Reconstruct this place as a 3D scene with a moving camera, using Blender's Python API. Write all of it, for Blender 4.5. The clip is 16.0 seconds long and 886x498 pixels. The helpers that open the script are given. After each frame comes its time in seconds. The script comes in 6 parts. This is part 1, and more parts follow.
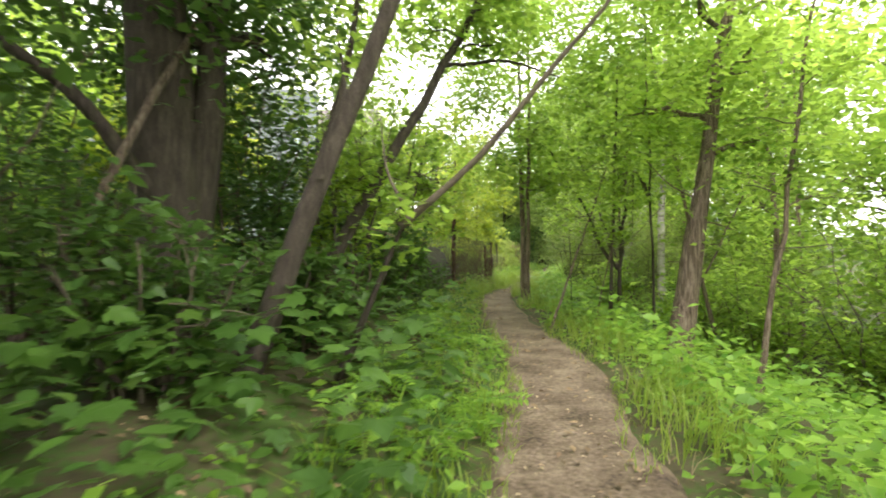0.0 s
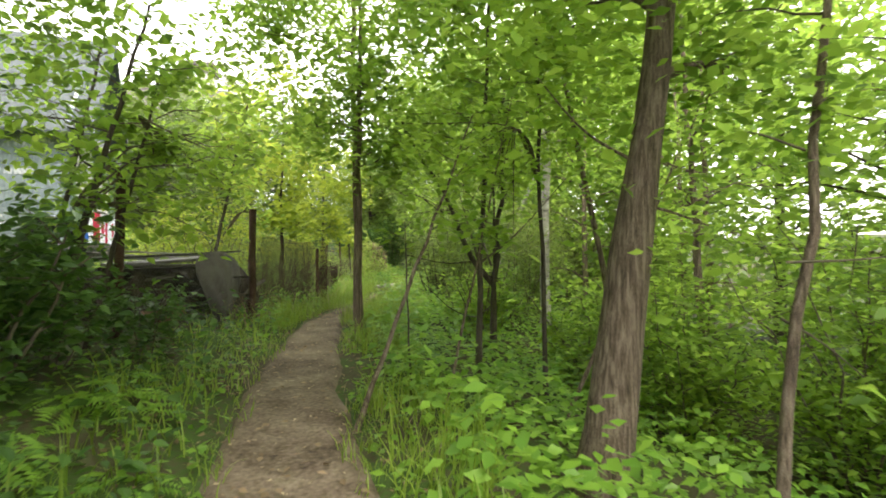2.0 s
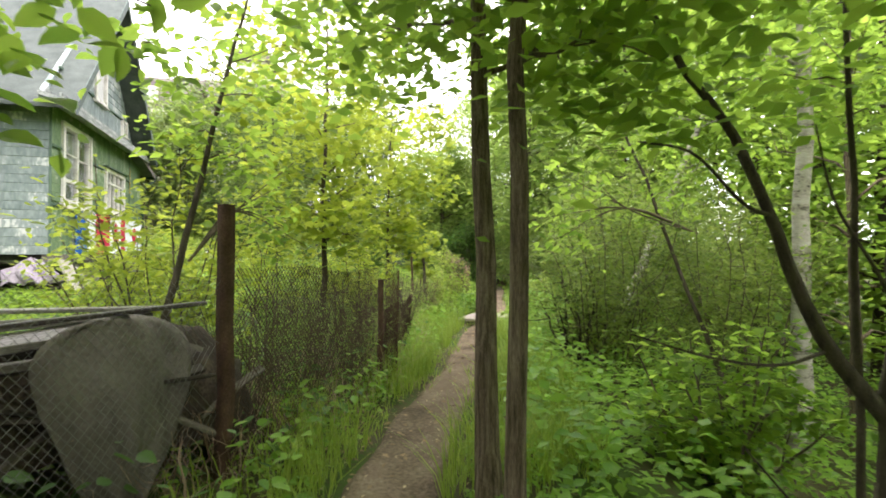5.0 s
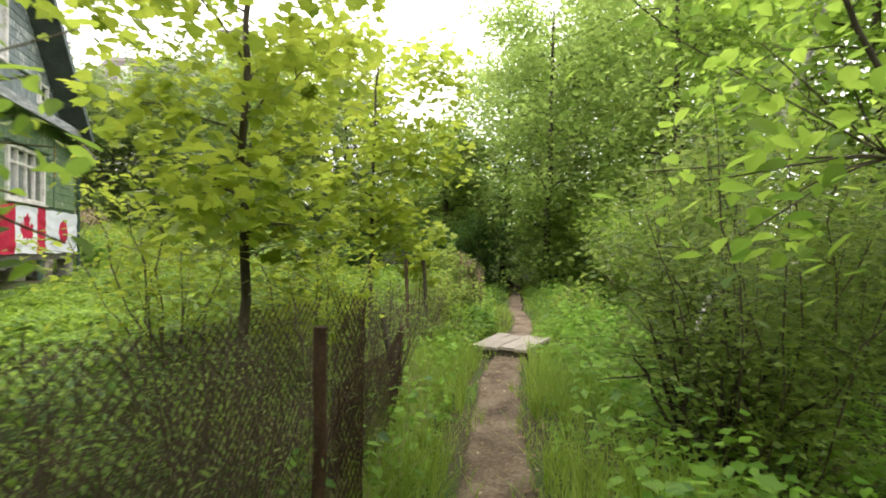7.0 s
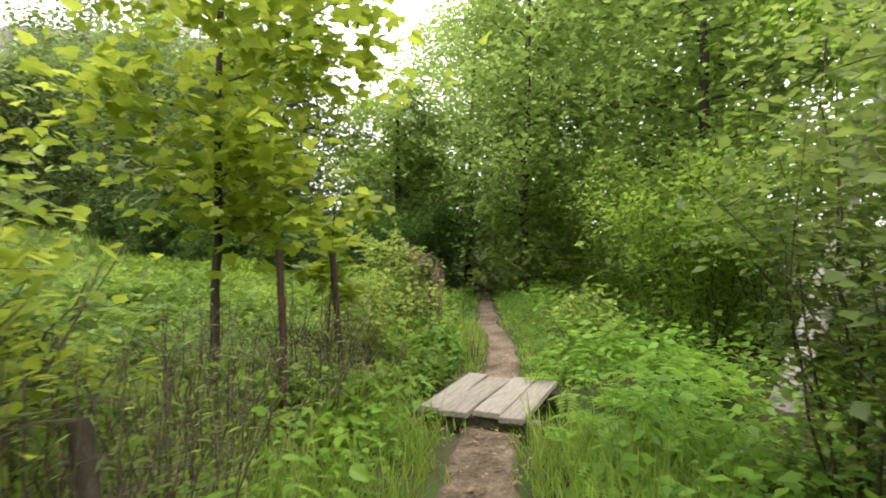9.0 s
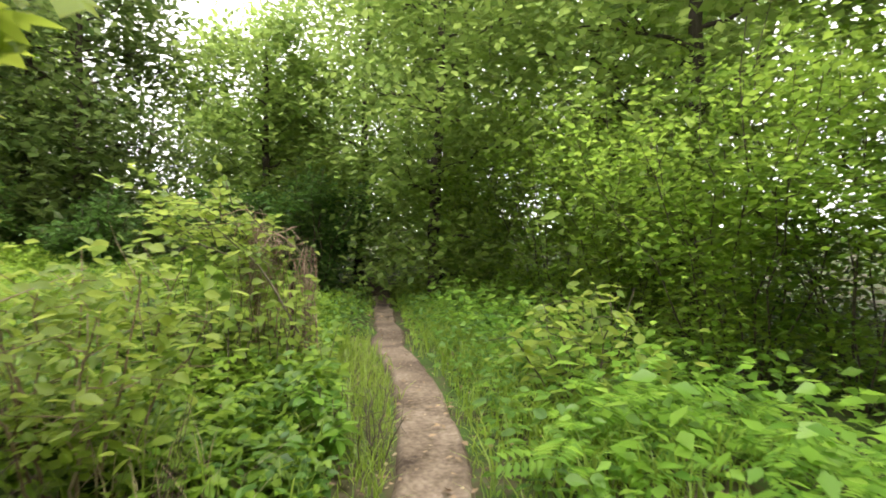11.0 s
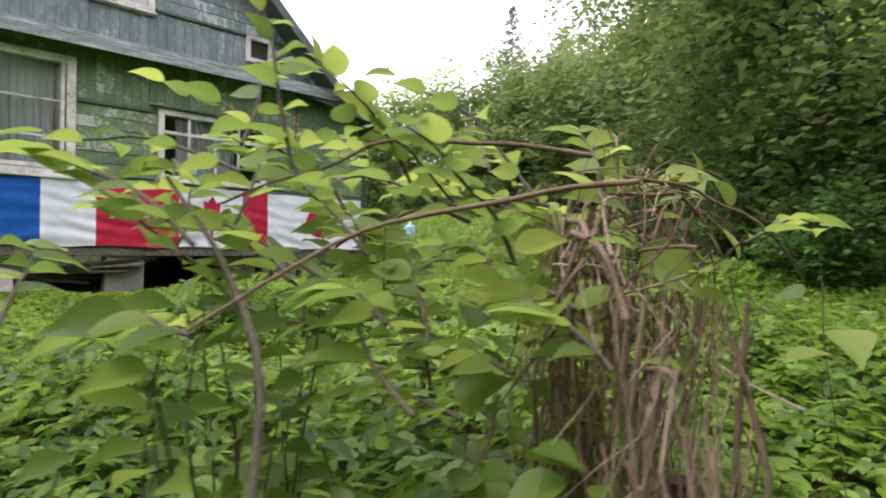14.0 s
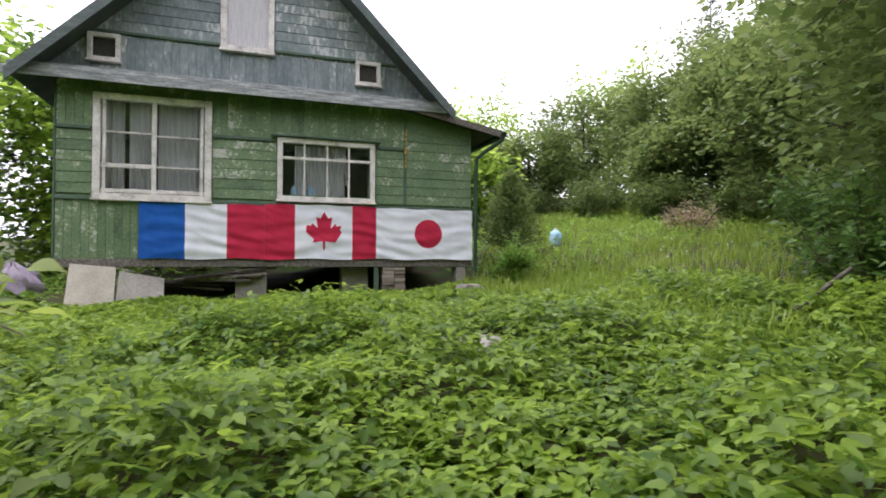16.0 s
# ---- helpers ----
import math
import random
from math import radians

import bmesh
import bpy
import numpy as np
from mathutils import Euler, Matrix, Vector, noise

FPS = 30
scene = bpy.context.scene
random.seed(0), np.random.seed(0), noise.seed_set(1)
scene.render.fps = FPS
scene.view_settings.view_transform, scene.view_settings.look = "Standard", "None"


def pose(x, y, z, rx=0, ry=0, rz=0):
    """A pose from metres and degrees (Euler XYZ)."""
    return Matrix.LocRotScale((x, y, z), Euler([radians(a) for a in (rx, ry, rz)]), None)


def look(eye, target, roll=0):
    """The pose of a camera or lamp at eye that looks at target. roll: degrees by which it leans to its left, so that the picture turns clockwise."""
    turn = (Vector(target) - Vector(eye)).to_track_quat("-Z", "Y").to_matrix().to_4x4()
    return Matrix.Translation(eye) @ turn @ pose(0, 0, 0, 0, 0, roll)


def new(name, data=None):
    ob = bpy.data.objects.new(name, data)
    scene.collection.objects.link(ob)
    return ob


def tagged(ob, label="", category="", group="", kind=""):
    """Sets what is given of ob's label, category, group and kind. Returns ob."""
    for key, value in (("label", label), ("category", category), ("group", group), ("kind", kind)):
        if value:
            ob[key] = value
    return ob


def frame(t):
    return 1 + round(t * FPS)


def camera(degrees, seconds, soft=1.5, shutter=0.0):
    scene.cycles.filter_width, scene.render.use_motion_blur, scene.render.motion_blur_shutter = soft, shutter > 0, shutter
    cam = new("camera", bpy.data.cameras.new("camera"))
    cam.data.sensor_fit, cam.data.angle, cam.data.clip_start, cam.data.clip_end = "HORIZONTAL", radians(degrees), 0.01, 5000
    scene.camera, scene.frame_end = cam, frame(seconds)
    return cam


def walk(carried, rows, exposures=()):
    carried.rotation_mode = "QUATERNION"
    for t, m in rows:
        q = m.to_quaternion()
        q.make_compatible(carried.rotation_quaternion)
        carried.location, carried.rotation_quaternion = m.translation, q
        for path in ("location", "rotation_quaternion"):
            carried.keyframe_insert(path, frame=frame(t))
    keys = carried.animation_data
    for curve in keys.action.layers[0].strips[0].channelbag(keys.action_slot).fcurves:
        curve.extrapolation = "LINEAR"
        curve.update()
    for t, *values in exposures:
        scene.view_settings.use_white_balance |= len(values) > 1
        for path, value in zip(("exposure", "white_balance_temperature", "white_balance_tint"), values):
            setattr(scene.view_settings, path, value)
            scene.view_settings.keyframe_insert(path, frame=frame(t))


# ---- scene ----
cam = camera(78.1, 16.0, 1.8, 0.25)
PATH = [
    (0, (1.472, -21.322, 0.861), (1.845, -19.357, 0.869), 0.2),
    (0.5, (1.973, -20.5, 0.846), (2.582, -18.595, 0.853), 0.0),
    (1, (2.502, -19.732, 0.834), (3.251, -17.877, 0.841), -0.2),
    (1.5, (2.949, -18.866, 0.886), (3.732, -17.026, 0.89), -0.2),
    (2, (3.317, -18.025, 0.955), (4.101, -16.185, 0.964), 0.1),
    (2.5, (3.505, -17.224, 1.034), (4.248, -15.367, 1.044), 0.2),
    (3, (3.598, -16.336, 1.06), (4.296, -14.461, 1.071), 0.6),
    (3.5, (3.683, -15.513, 1.119), (4.303, -13.612, 1.129), 0.3),
    (4, (3.844, -14.736, 1.172), (4.437, -12.826, 1.181), 0.3),
    (4.5, (3.959, -13.98, 1.212), (4.542, -12.067, 1.223), 0.3),
    (4.7, (4.04, -13.695, 1.244), (4.621, -11.782, 1.259), 0.3),
    (6.8, (4.808, -10.504, 1.327), (5.37, -8.584, 1.332), 0.3),
    (7, (4.98, -10.148, 1.339), (5.555, -8.232, 1.339), 0.3),
    (7.5, (5.357, -9.276, 1.269), (5.953, -7.367, 1.274), 0.1),
    (8, (5.726, -8.396, 1.254), (6.357, -6.498, 1.251), -0.1),
    (8.5, (5.984, -7.616, 1.236), (6.634, -5.724, 1.24), -0.1),
    (9, (6.303, -6.821, 1.195), (7.006, -4.948, 1.196), -0.3),
    (9.5, (6.594, -6.09, 1.178), (7.333, -4.232, 1.177), -0.3),
    (9.7, (6.743, -5.817, 1.148), (7.514, -3.972, 1.146), -0.4),
    (11.8, (8.002, -2.422, 0.95), (9.146, -0.781, 0.956), 0.9),
    (12, (8.102, -2.129, 0.955), (9.16, -0.432, 0.981), 0.7),
    (12.5, (8.509, -1.776, 1.047), (8.738, 0.211, 1.074), 0.7),
    (13, (8.85, -1.354, 1.091), (8.215, 0.542, 1.128), 0.5),
    (13.3, (8.959, -0.995, 1.123), (7.921, 0.714, 1.162), 0.2),
    (13.5, (9.065, -0.772, 1.099), (7.848, 0.816, 1.128), 0.2),
    (14, (9.268, -0.182, 1.048), (7.779, 1.152, 1.078), 0.1),
    (14.5, (9.412, 0.378, 1.094), (7.707, 1.423, 1.13), 0.1),
    (15, (9.614, 0.876, 1.087), (7.816, 1.751, 1.117), 0.3),
    (15.5, (9.904, 1.36, 1.185), (8.061, 2.136, 1.222), 0.1),
    (16, (10.071, 1.806, 1.219), (8.18, 2.456, 1.254), 0.2),
]
walk(cam, [(t, look(eye, target, roll)) for t, eye, target, roll in PATH],
     exposures=[(0, 1.5, 6500, 12), (1, 1.4, 6500, 12), (2, 1.3, 6500, 12), (3.4, 1.44, 6500, 12), (4.6, 1.4, 6500, 12), (7, 0.98, 6500, 12), (8.4, 0.98, 6500, 12), (9.5, 0.84, 6500, 12), (12, 1.3, 6500, 12), (12.6, 1.38, 6300, 14), (13.1, 1.0, 6150, 16), (13.5, 0.68, 6050, 22), (16, 0.38, 6050, 22)])

# ---- sky and light: bright overcast day ----
world = bpy.data.worlds.new("overcast_sky")
scene.world = world
world.use_nodes = True
wn, wl = world.node_tree.nodes, world.node_tree.links
sky = wn.new("ShaderNodeTexSky")
sky.sky_type, sky.sun_disc = "NISHITA", False
sky.sun_elevation, sky.sun_rotation = radians(58), radians(200)
sky.air_density, sky.dust_density, sky.ozone_density = 1.0, 4.0, 0.6
hsv = wn.new("ShaderNodeHueSaturation")
hsv.inputs["Saturation"].default_value = 0.18
cloud = wn.new("ShaderNodeMixRGB")
cloud.inputs[0].default_value = 0.6
cloud.inputs[2].default_value = (17.6, 17.0, 17.5, 1)
wl.new(sky.outputs[0], hsv.inputs["Color"])
wl.new(hsv.outputs[0], cloud.inputs[1])
wl.new(cloud.outputs[0], wn["Background"].inputs["Color"])
wn["Background"].inputs["Strength"].default_value = 0.15

sun = new("sun", bpy.data.lights.new("sun", "SUN"))
sun.data.energy, sun.data.angle, sun.data.color = 1.5, radians(24), (1.0, 0.96, 0.9)
sun.matrix_world = look((6, -14, 26), (3, 0, 0))

rng = np.random.default_rng(7)


# ---- materials ----
def mat_base(name, rough=0.7, metal=0.0, spec=0.3):
    m = bpy.data.materials.new(name)
    m.use_nodes = True
    b = m.node_tree.nodes["Principled BSDF"]
    b.inputs["Roughness"].default_value = rough
    b.inputs["Metallic"].default_value = metal
    b.inputs["Specular IOR Level"].default_value = spec
    return m, m.node_tree.nodes, m.node_tree.links, b


def ramp_of(nodes, stops):
    r = nodes.new("ShaderNodeValToRGB")
    while len(r.color_ramp.elements) < len(stops):
        r.color_ramp.elements.new(0.5)
    for e, (p, c) in zip(r.color_ramp.elements, stops):
        e.position, e.color = p, (*c, 1)
    return r


def rough_mat(name, stops, scale, rough=0.8, metal=0.0, fine=9.0, bump=0.3, stretch=(1, 1, 1), spec=0.25, random_by=None, amount=0.35):
    """A surface coloured by two scales of noise, with relief; random_by shifts it piece by piece."""
    m, n, l, b = mat_base(name, rough, metal, spec)
    co = n.new("ShaderNodeTexCoord")
    mp = n.new("ShaderNodeMapping")
    mp.inputs["Scale"].default_value = stretch
    if random_by == "object":
        info, shift = n.new("ShaderNodeObjectInfo"), n.new("ShaderNodeVectorMath")
        shift.operation = "MULTIPLY_ADD"
        shift.inputs[1].default_value = (37.0, 23.0, 51.0)
        l.new(info.outputs["Random"], shift.inputs[0])
        l.new(co.outputs["Object"], shift.inputs[2])
        l.new(shift.outputs[0], mp.inputs["Vector"])
    else:
        l.new(co.outputs["Object"], mp.inputs["Vector"])
    big, small = n.new("ShaderNodeTexNoise"), n.new("ShaderNodeTexNoise")
    big.inputs["Scale"].default_value, small.inputs["Scale"].default_value = scale, scale * fine
    big.inputs["Detail"].default_value, small.inputs["Detail"].default_value = 4, 6
    l.new(mp.outputs[0], big.inputs["Vector"])
    l.new(mp.outputs[0], small.inputs["Vector"])
    mix = n.new("ShaderNodeMath")
    mix.operation = "MULTIPLY_ADD"
    mix.inputs[1].default_value = 0.45
    half = n.new("ShaderNodeMath")
    half.operation = "MULTIPLY"
    half.inputs[1].default_value = 0.55
    l.new(big.outputs["Fac"], half.inputs[0])
    l.new(small.outputs["Fac"], mix.inputs[0])
    l.new(half.outputs[0], mix.inputs[2])
    fac = mix.outputs[0]
    if random_by:
        if random_by == "object":
            r = n.new("ShaderNodeObjectInfo").outputs["Random"]
        else:
            r = n.new("ShaderNodeNewGeometry").outputs["Random Per Island"]
        sh = n.new("ShaderNodeMath")
        sh.operation = "MULTIPLY_ADD"
        sh.inputs[1].default_value, sh.inputs[2].default_value = amount, -amount / 2
        l.new(r, sh.inputs[0])
        add = n.new("ShaderNodeMath")
        l.new(fac, add.inputs[0])
        l.new(sh.outputs[0], add.inputs[1])
        fac = add.outputs[0]
    rp = ramp_of(n, stops)
    l.new(fac, rp.inputs[0])
    l.new(rp.outputs[0], b.inputs["Base Color"])
    bp = n.new("ShaderNodeBump")
    bp.inputs["Strength"].default_value, bp.inputs["Distance"].default_value = bump, 0.02
    l.new(fac, bp.inputs["Height"])
    l.new(bp.outputs[0], b.inputs["Normal"])
    return m


def leaf_mat(name, dark, light, passes=0.45, rough=0.45):
    """A thin leaf: gloss and colour on its face, light let through, tint from leaf to leaf."""
    m, n, l, b = mat_base(name, rough, 0, 0.35)
    geo = n.new("ShaderNodeNewGeometry")
    co = n.new("ShaderNodeTexCoord")
    ns = n.new("ShaderNodeTexNoise")
    ns.inputs["Scale"].default_value, ns.inputs["Detail"].default_value = 0.9, 3
    l.new(co.outputs["Object"], ns.inputs["Vector"])
    ad = n.new("ShaderNodeMath")
    ad.operation = "MULTIPLY_ADD"
    ad.inputs[1].default_value = 0.62
    l.new(geo.outputs["Random Per Island"], ad.inputs[0])
    hf = n.new("ShaderNodeMath")
    hf.operation = "MULTIPLY_ADD"
    hf.inputs[1].default_value, hf.inputs[2].default_value = 0.8, -0.2
    l.new(ns.outputs["Fac"], hf.inputs[0])
    l.new(hf.outputs[0], ad.inputs[2])
    mid = tuple((a + c) / 2 for a, c in zip(dark, light))
    rp = ramp_of(n, [(0.1, dark), (0.5, mid), (0.95, light)])
    l.new(ad.outputs[0], rp.inputs[0])
    l.new(rp.outputs[0], b.inputs["Base Color"])
    tr = n.new("ShaderNodeBsdfTranslucent")
    ht = n.new("ShaderNodeHueSaturation")
    ht.inputs["Hue"].default_value, ht.inputs["Saturation"].default_value, ht.inputs["Value"].default_value = 0.487, 0.94, 2.3
    l.new(rp.outputs[0], ht.inputs["Color"])
    l.new(ht.outputs[0], tr.inputs["Color"])
    mx = n.new("ShaderNodeMixShader")
    mx.inputs[0].default_value = passes
    l.new(b.outputs[0], mx.inputs[1])
    l.new(tr.outputs[0], mx.inputs[2])
    l.new(mx.outputs[0], n["Material Output"].inputs["Surface"])
    return m


LEAF_WOOD = leaf_mat("woodland_leaf", (0.071, 0.147, 0.015), (0.213, 0.322, 0.034), 0.6)
# darkened leaf tone: shade on bank and undergrowth is put into the colour
LEAF_DARK = leaf_mat("shade_darkened_leaf", (0.03, 0.076, 0.014), (0.085, 0.168, 0.026), 0.36)
LEAF_MAPLE = leaf_mat("young_maple_leaf", (0.12, 0.185, 0.012), (0.27, 0.33, 0.028), 0.5)
LEAF_WILLOW = leaf_mat("willow_leaf", (0.084, 0.149, 0.030), (0.216, 0.297, 0.061), 0.6)
# willow leaf again, darkened: the thicket's shade is put into the colour
LEAF_WILLOW_SHADED = leaf_mat("willow_leaf_shaded", (0.058, 0.105, 0.018), (0.175, 0.235, 0.04), 0.46)
LEAF_HERB = leaf_mat("herb_leaf", (0.074, 0.175, 0.019), (0.208, 0.349, 0.038), 0.42)
LEAF_ELDER = leaf_mat("ground_elder_leaf", (0.034, 0.09, 0.009), (0.215, 0.325, 0.027), 0.38)
LEAF_FAR = leaf_mat("hillside_leaf", (0.05, 0.096, 0.02), (0.148, 0.205, 0.048), 0.36)
LEAF_HILL = leaf_mat("hill_leaf", (0.06, 0.108, 0.026), (0.175, 0.232, 0.06), 0.36)
LEAF_VINE = leaf_mat("vine_leaf", (0.075, 0.14, 0.018), (0.25, 0.315, 0.048), 0.48)
LEAF_PINE = leaf_mat("pine_needle", (0.03, 0.06, 0.02), (0.07, 0.11, 0.03), 0.1, 0.6)
# herb leaf darkened: tree shadow over the verge is put into the colour
LEAF_HERB_SHADED = leaf_mat("herb_leaf_shaded", (0.04, 0.1, 0.013), (0.115, 0.215, 0.028), 0.34)
GRASS = leaf_mat("grass_blade", (0.095, 0.165, 0.014), (0.22, 0.3, 0.04), 0.42)
DRY_GRASS = leaf_mat("dry_grass", (0.2, 0.15, 0.09), (0.42, 0.34, 0.22), 0.25, 0.8)
LITTER = leaf_mat("dry_leaf_litter", (0.09, 0.06, 0.035), (0.3, 0.21, 0.12), 0.1, 0.85)

BARK = rough_mat("grey_brown_bark", [(0.36, (0.036, 0.026, 0.018)), (0.5, (0.145, 0.107, 0.077)), (0.66, (0.31, 0.247, 0.188))], 9, 0.9, bump=1.0, stretch=(6, 6, 0.45))
BARK_DARK = rough_mat("dark_bark", [(0.3, (0.022, 0.017, 0.013)), (0.55, (0.075, 0.06, 0.046)), (0.8, (0.16, 0.135, 0.105))], 8, 0.9, bump=0.9, stretch=(3, 3, 0.6))
BARK_BIRCH = rough_mat("birch_bark", [(0.36, (0.05, 0.045, 0.04)), (0.46, (0.3, 0.275, 0.24)), (0.8, (0.56, 0.53, 0.48))], 3, 0.8, bump=0.3, stretch=(1, 1, 4))
TWIG = rough_mat("twig_bark", [(0.3, (0.05, 0.04, 0.03)), (0.7, (0.16, 0.13, 0.09))], 12, 0.85)
VINE_WOOD = rough_mat("dry_vine_stem", [(0.25, (0.120, 0.078, 0.054)), (0.6, (0.288, 0.204, 0.144)), (0.85, (0.480, 0.372, 0.288))], 14, 0.85, bump=0.6, stretch=(1, 1, 0.4), random_by="island", amount=0.5)
SOIL = rough_mat("woodland_soil", [(0.3, (0.035, 0.028, 0.016)), (0.46, (0.07, 0.06, 0.03)), (0.56, (0.045, 0.085, 0.014)), (0.8, (0.08, 0.11, 0.03))], 1.6, 0.95, fine=14, bump=0.8)
DIRT = rough_mat("trodden_dirt", [(0.34, (0.038, 0.026, 0.018)), (0.44, (0.1, 0.073, 0.05)), (0.55, (0.165, 0.124, 0.088)), (0.7, (0.27, 0.215, 0.162))], 3.1, 0.95, fine=11, bump=1.0)
OLD_PLANK = rough_mat("weathered_plank", [(0.28, (0.11, 0.09, 0.072)), (0.5, (0.22, 0.19, 0.16)), (0.75, (0.34, 0.305, 0.265))], 5, 0.85, fine=6, bump=0.4, stretch=(1, 8, 8), random_by="object")
RUST = rough_mat("rusted_steel", [(0.3, (0.035, 0.02, 0.015)), (0.55, (0.085, 0.048, 0.035)), (0.8, (0.16, 0.1, 0.075))], 9, 0.85, 0.2, bump=0.5)
WIRE = rough_mat("rusty_wire", [(0.3, (0.045, 0.028, 0.022)), (0.7, (0.11, 0.068, 0.055))], 20, 0.8, 0.2)
ZINC = rough_mat("grey_zinc_wire", [(0.3, (0.1, 0.1, 0.095)), (0.7, (0.22, 0.22, 0.2))], 20, 0.6, 0.3)
TARP = rough_mat("grey_roofing_felt", [(0.3, (0.06, 0.052, 0.046)), (0.55, (0.12, 0.105, 0.094)), (0.8, (0.2, 0.18, 0.165))], 5, 0.9, bump=0.6)
SCRAP = rough_mat("scrap_timber", [(0.3, (0.03, 0.024, 0.02)), (0.6, (0.1, 0.085, 0.07)), (0.85, (0.26, 0.24, 0.22))], 4, 0.85, stretch=(1, 6, 6), random_by="object", amount=0.5)
TIN = rough_mat("pale_corrugated_sheet", [(0.3, (0.25, 0.23, 0.22)), (0.6, (0.45, 0.43, 0.42)), (0.85, (0.6, 0.58, 0.57))], 3, 0.5, 0.4, bump=0.2)
GREEN_PAINT = rough_mat("worn_green_paint", [(0.26, (0.070, 0.105, 0.063)), (0.44, (0.126, 0.193, 0.105)), (0.58, (0.168, 0.241, 0.126)), (0.67, (0.46, 0.47, 0.4))], 2.6, 0.7, fine=8, bump=0.25, random_by="object", amount=0.14)
GABLE_PAINT = rough_mat("faded_grey_green_paint", [(0.24, (0.105, 0.135, 0.135)), (0.45, (0.17, 0.208, 0.205)), (0.58, (0.24, 0.28, 0.272)), (0.66, (0.5, 0.515, 0.5))], 2.2, 0.75, fine=8, stretch=(1, 1, 0.45), bump=0.25, random_by="object", amount=0.16)
TRIM_GREEN = rough_mat("green_trim_paint", [(0.25, (0.05, 0.085, 0.06)), (0.6, (0.1, 0.15, 0.11)), (0.8, (0.25, 0.27, 0.22))], 5, 0.7)
TRIM_GREY = rough_mat("bleached_trim_board", [(0.3, (0.09, 0.1, 0.096)), (0.5, (0.25, 0.268, 0.26)), (0.7, (0.56, 0.565, 0.54))], 4, 0.8, fine=7, stretch=(5, 0.7, 5))
TRIM_DARK = rough_mat("dark_verge_paint", [(0.25, (0.05, 0.065, 0.06)), (0.55, (0.1, 0.125, 0.117)), (0.8, (0.24, 0.26, 0.245))], 4, 0.75, stretch=(1, 1, 4))
WHITE_OLD = rough_mat("peeling_white_paint", [(0.32, (0.250, 0.213, 0.175)), (0.45, (0.575, 0.550, 0.500)), (0.66, (0.800, 0.775, 0.725))], 5, 0.65, fine=7, bump=0.3)
ROOF = rough_mat("dark_roof_sheet", [(0.3, (0.04, 0.05, 0.045)), (0.7, (0.1, 0.115, 0.105))], 4, 0.7)
BRICKWORK = rough_mat("old_brick", [(0.3, (0.2, 0.17, 0.14)), (0.7, (0.36, 0.31, 0.26))], 6, 0.9, random_by="object", amount=0.5)
CONCRETE = rough_mat("stained_concrete", [(0.25, (0.14, 0.13, 0.11)), (0.55, (0.3, 0.285, 0.25)), (0.8, (0.45, 0.43, 0.38))], 3, 0.9, bump=0.4)
SLAB = rough_mat("pale_sheet_slab", [(0.25, (0.255, 0.238, 0.187)), (0.6, (0.425, 0.399, 0.332)), (0.85, (0.527, 0.501, 0.442))], 3, 0.85)
CURTAIN = rough_mat("grey_net_curtain", [(0.3, (0.4, 0.395, 0.39)), (0.7, (0.68, 0.67, 0.67))], 5, 0.9, stretch=(8, 8, 0.6))
# near-black: the dimness of an unlit room is put into the colour
INSIDE = rough_mat("darkened_room_wall", [(0.3, (0.03, 0.03, 0.028)), (0.7, (0.07, 0.068, 0.06))], 2, 0.9)
FLAG_BLUE = rough_mat("blue_cloth", [(0.3, (0.008, 0.075, 0.34)), (0.7, (0.018, 0.125, 0.47))], 5, 0.8, bump=0.1)
FLAG_WHITE = rough_mat("white_cloth", [(0.3, (0.66, 0.68, 0.73)), (0.7, (0.8, 0.82, 0.87))], 5, 0.8, bump=0.1)
FLAG_RED = rough_mat("red_cloth", [(0.3, (0.4, 0.012, 0.04)), (0.7, (0.56, 0.03, 0.075))], 5, 0.8, bump=0.1)
PIPE = rough_mat("green_pipe_paint", [(0.3, (0.02, 0.045, 0.03)), (0.7, (0.045, 0.085, 0.055))], 8, 0.45)
YELLOW = rough_mat("yellow_foam", [(0.3, (0.4, 0.22, 0.03)), (0.7, (0.65, 0.42, 0.1))], 30, 0.85, bump=0.8)
PLASTIC_BLUE = rough_mat("pale_blue_plastic", [(0.3, (0.25, 0.45, 0.6)), (0.7, (0.4, 0.6, 0.75))], 6, 0.4)
PALE_BRICK = rough_mat("pale_brick_wall", [(0.3, (0.42, 0.4, 0.37)), (0.7, (0.62, 0.6, 0.56))], 3, 0.85, stretch=(1, 1, 6))
SLATE = rough_mat("brown_grey_roof_tile", [(0.3, (0.1, 0.085, 0.08)), (0.7, (0.2, 0.175, 0.165))], 4, 0.7, stretch=(1, 1, 5))


def glass_mat():
    m, n, l, b = mat_base("old_window_glass", 0.06, 0, 0.5)
    b.inputs["Base Color"].default_value = (0.9, 0.94, 0.93, 1)
    b.inputs["Transmission Weight"].default_value = 1.0
    b.inputs["IOR"].default_value = 1.45
    return m


GLASS = glass_mat()


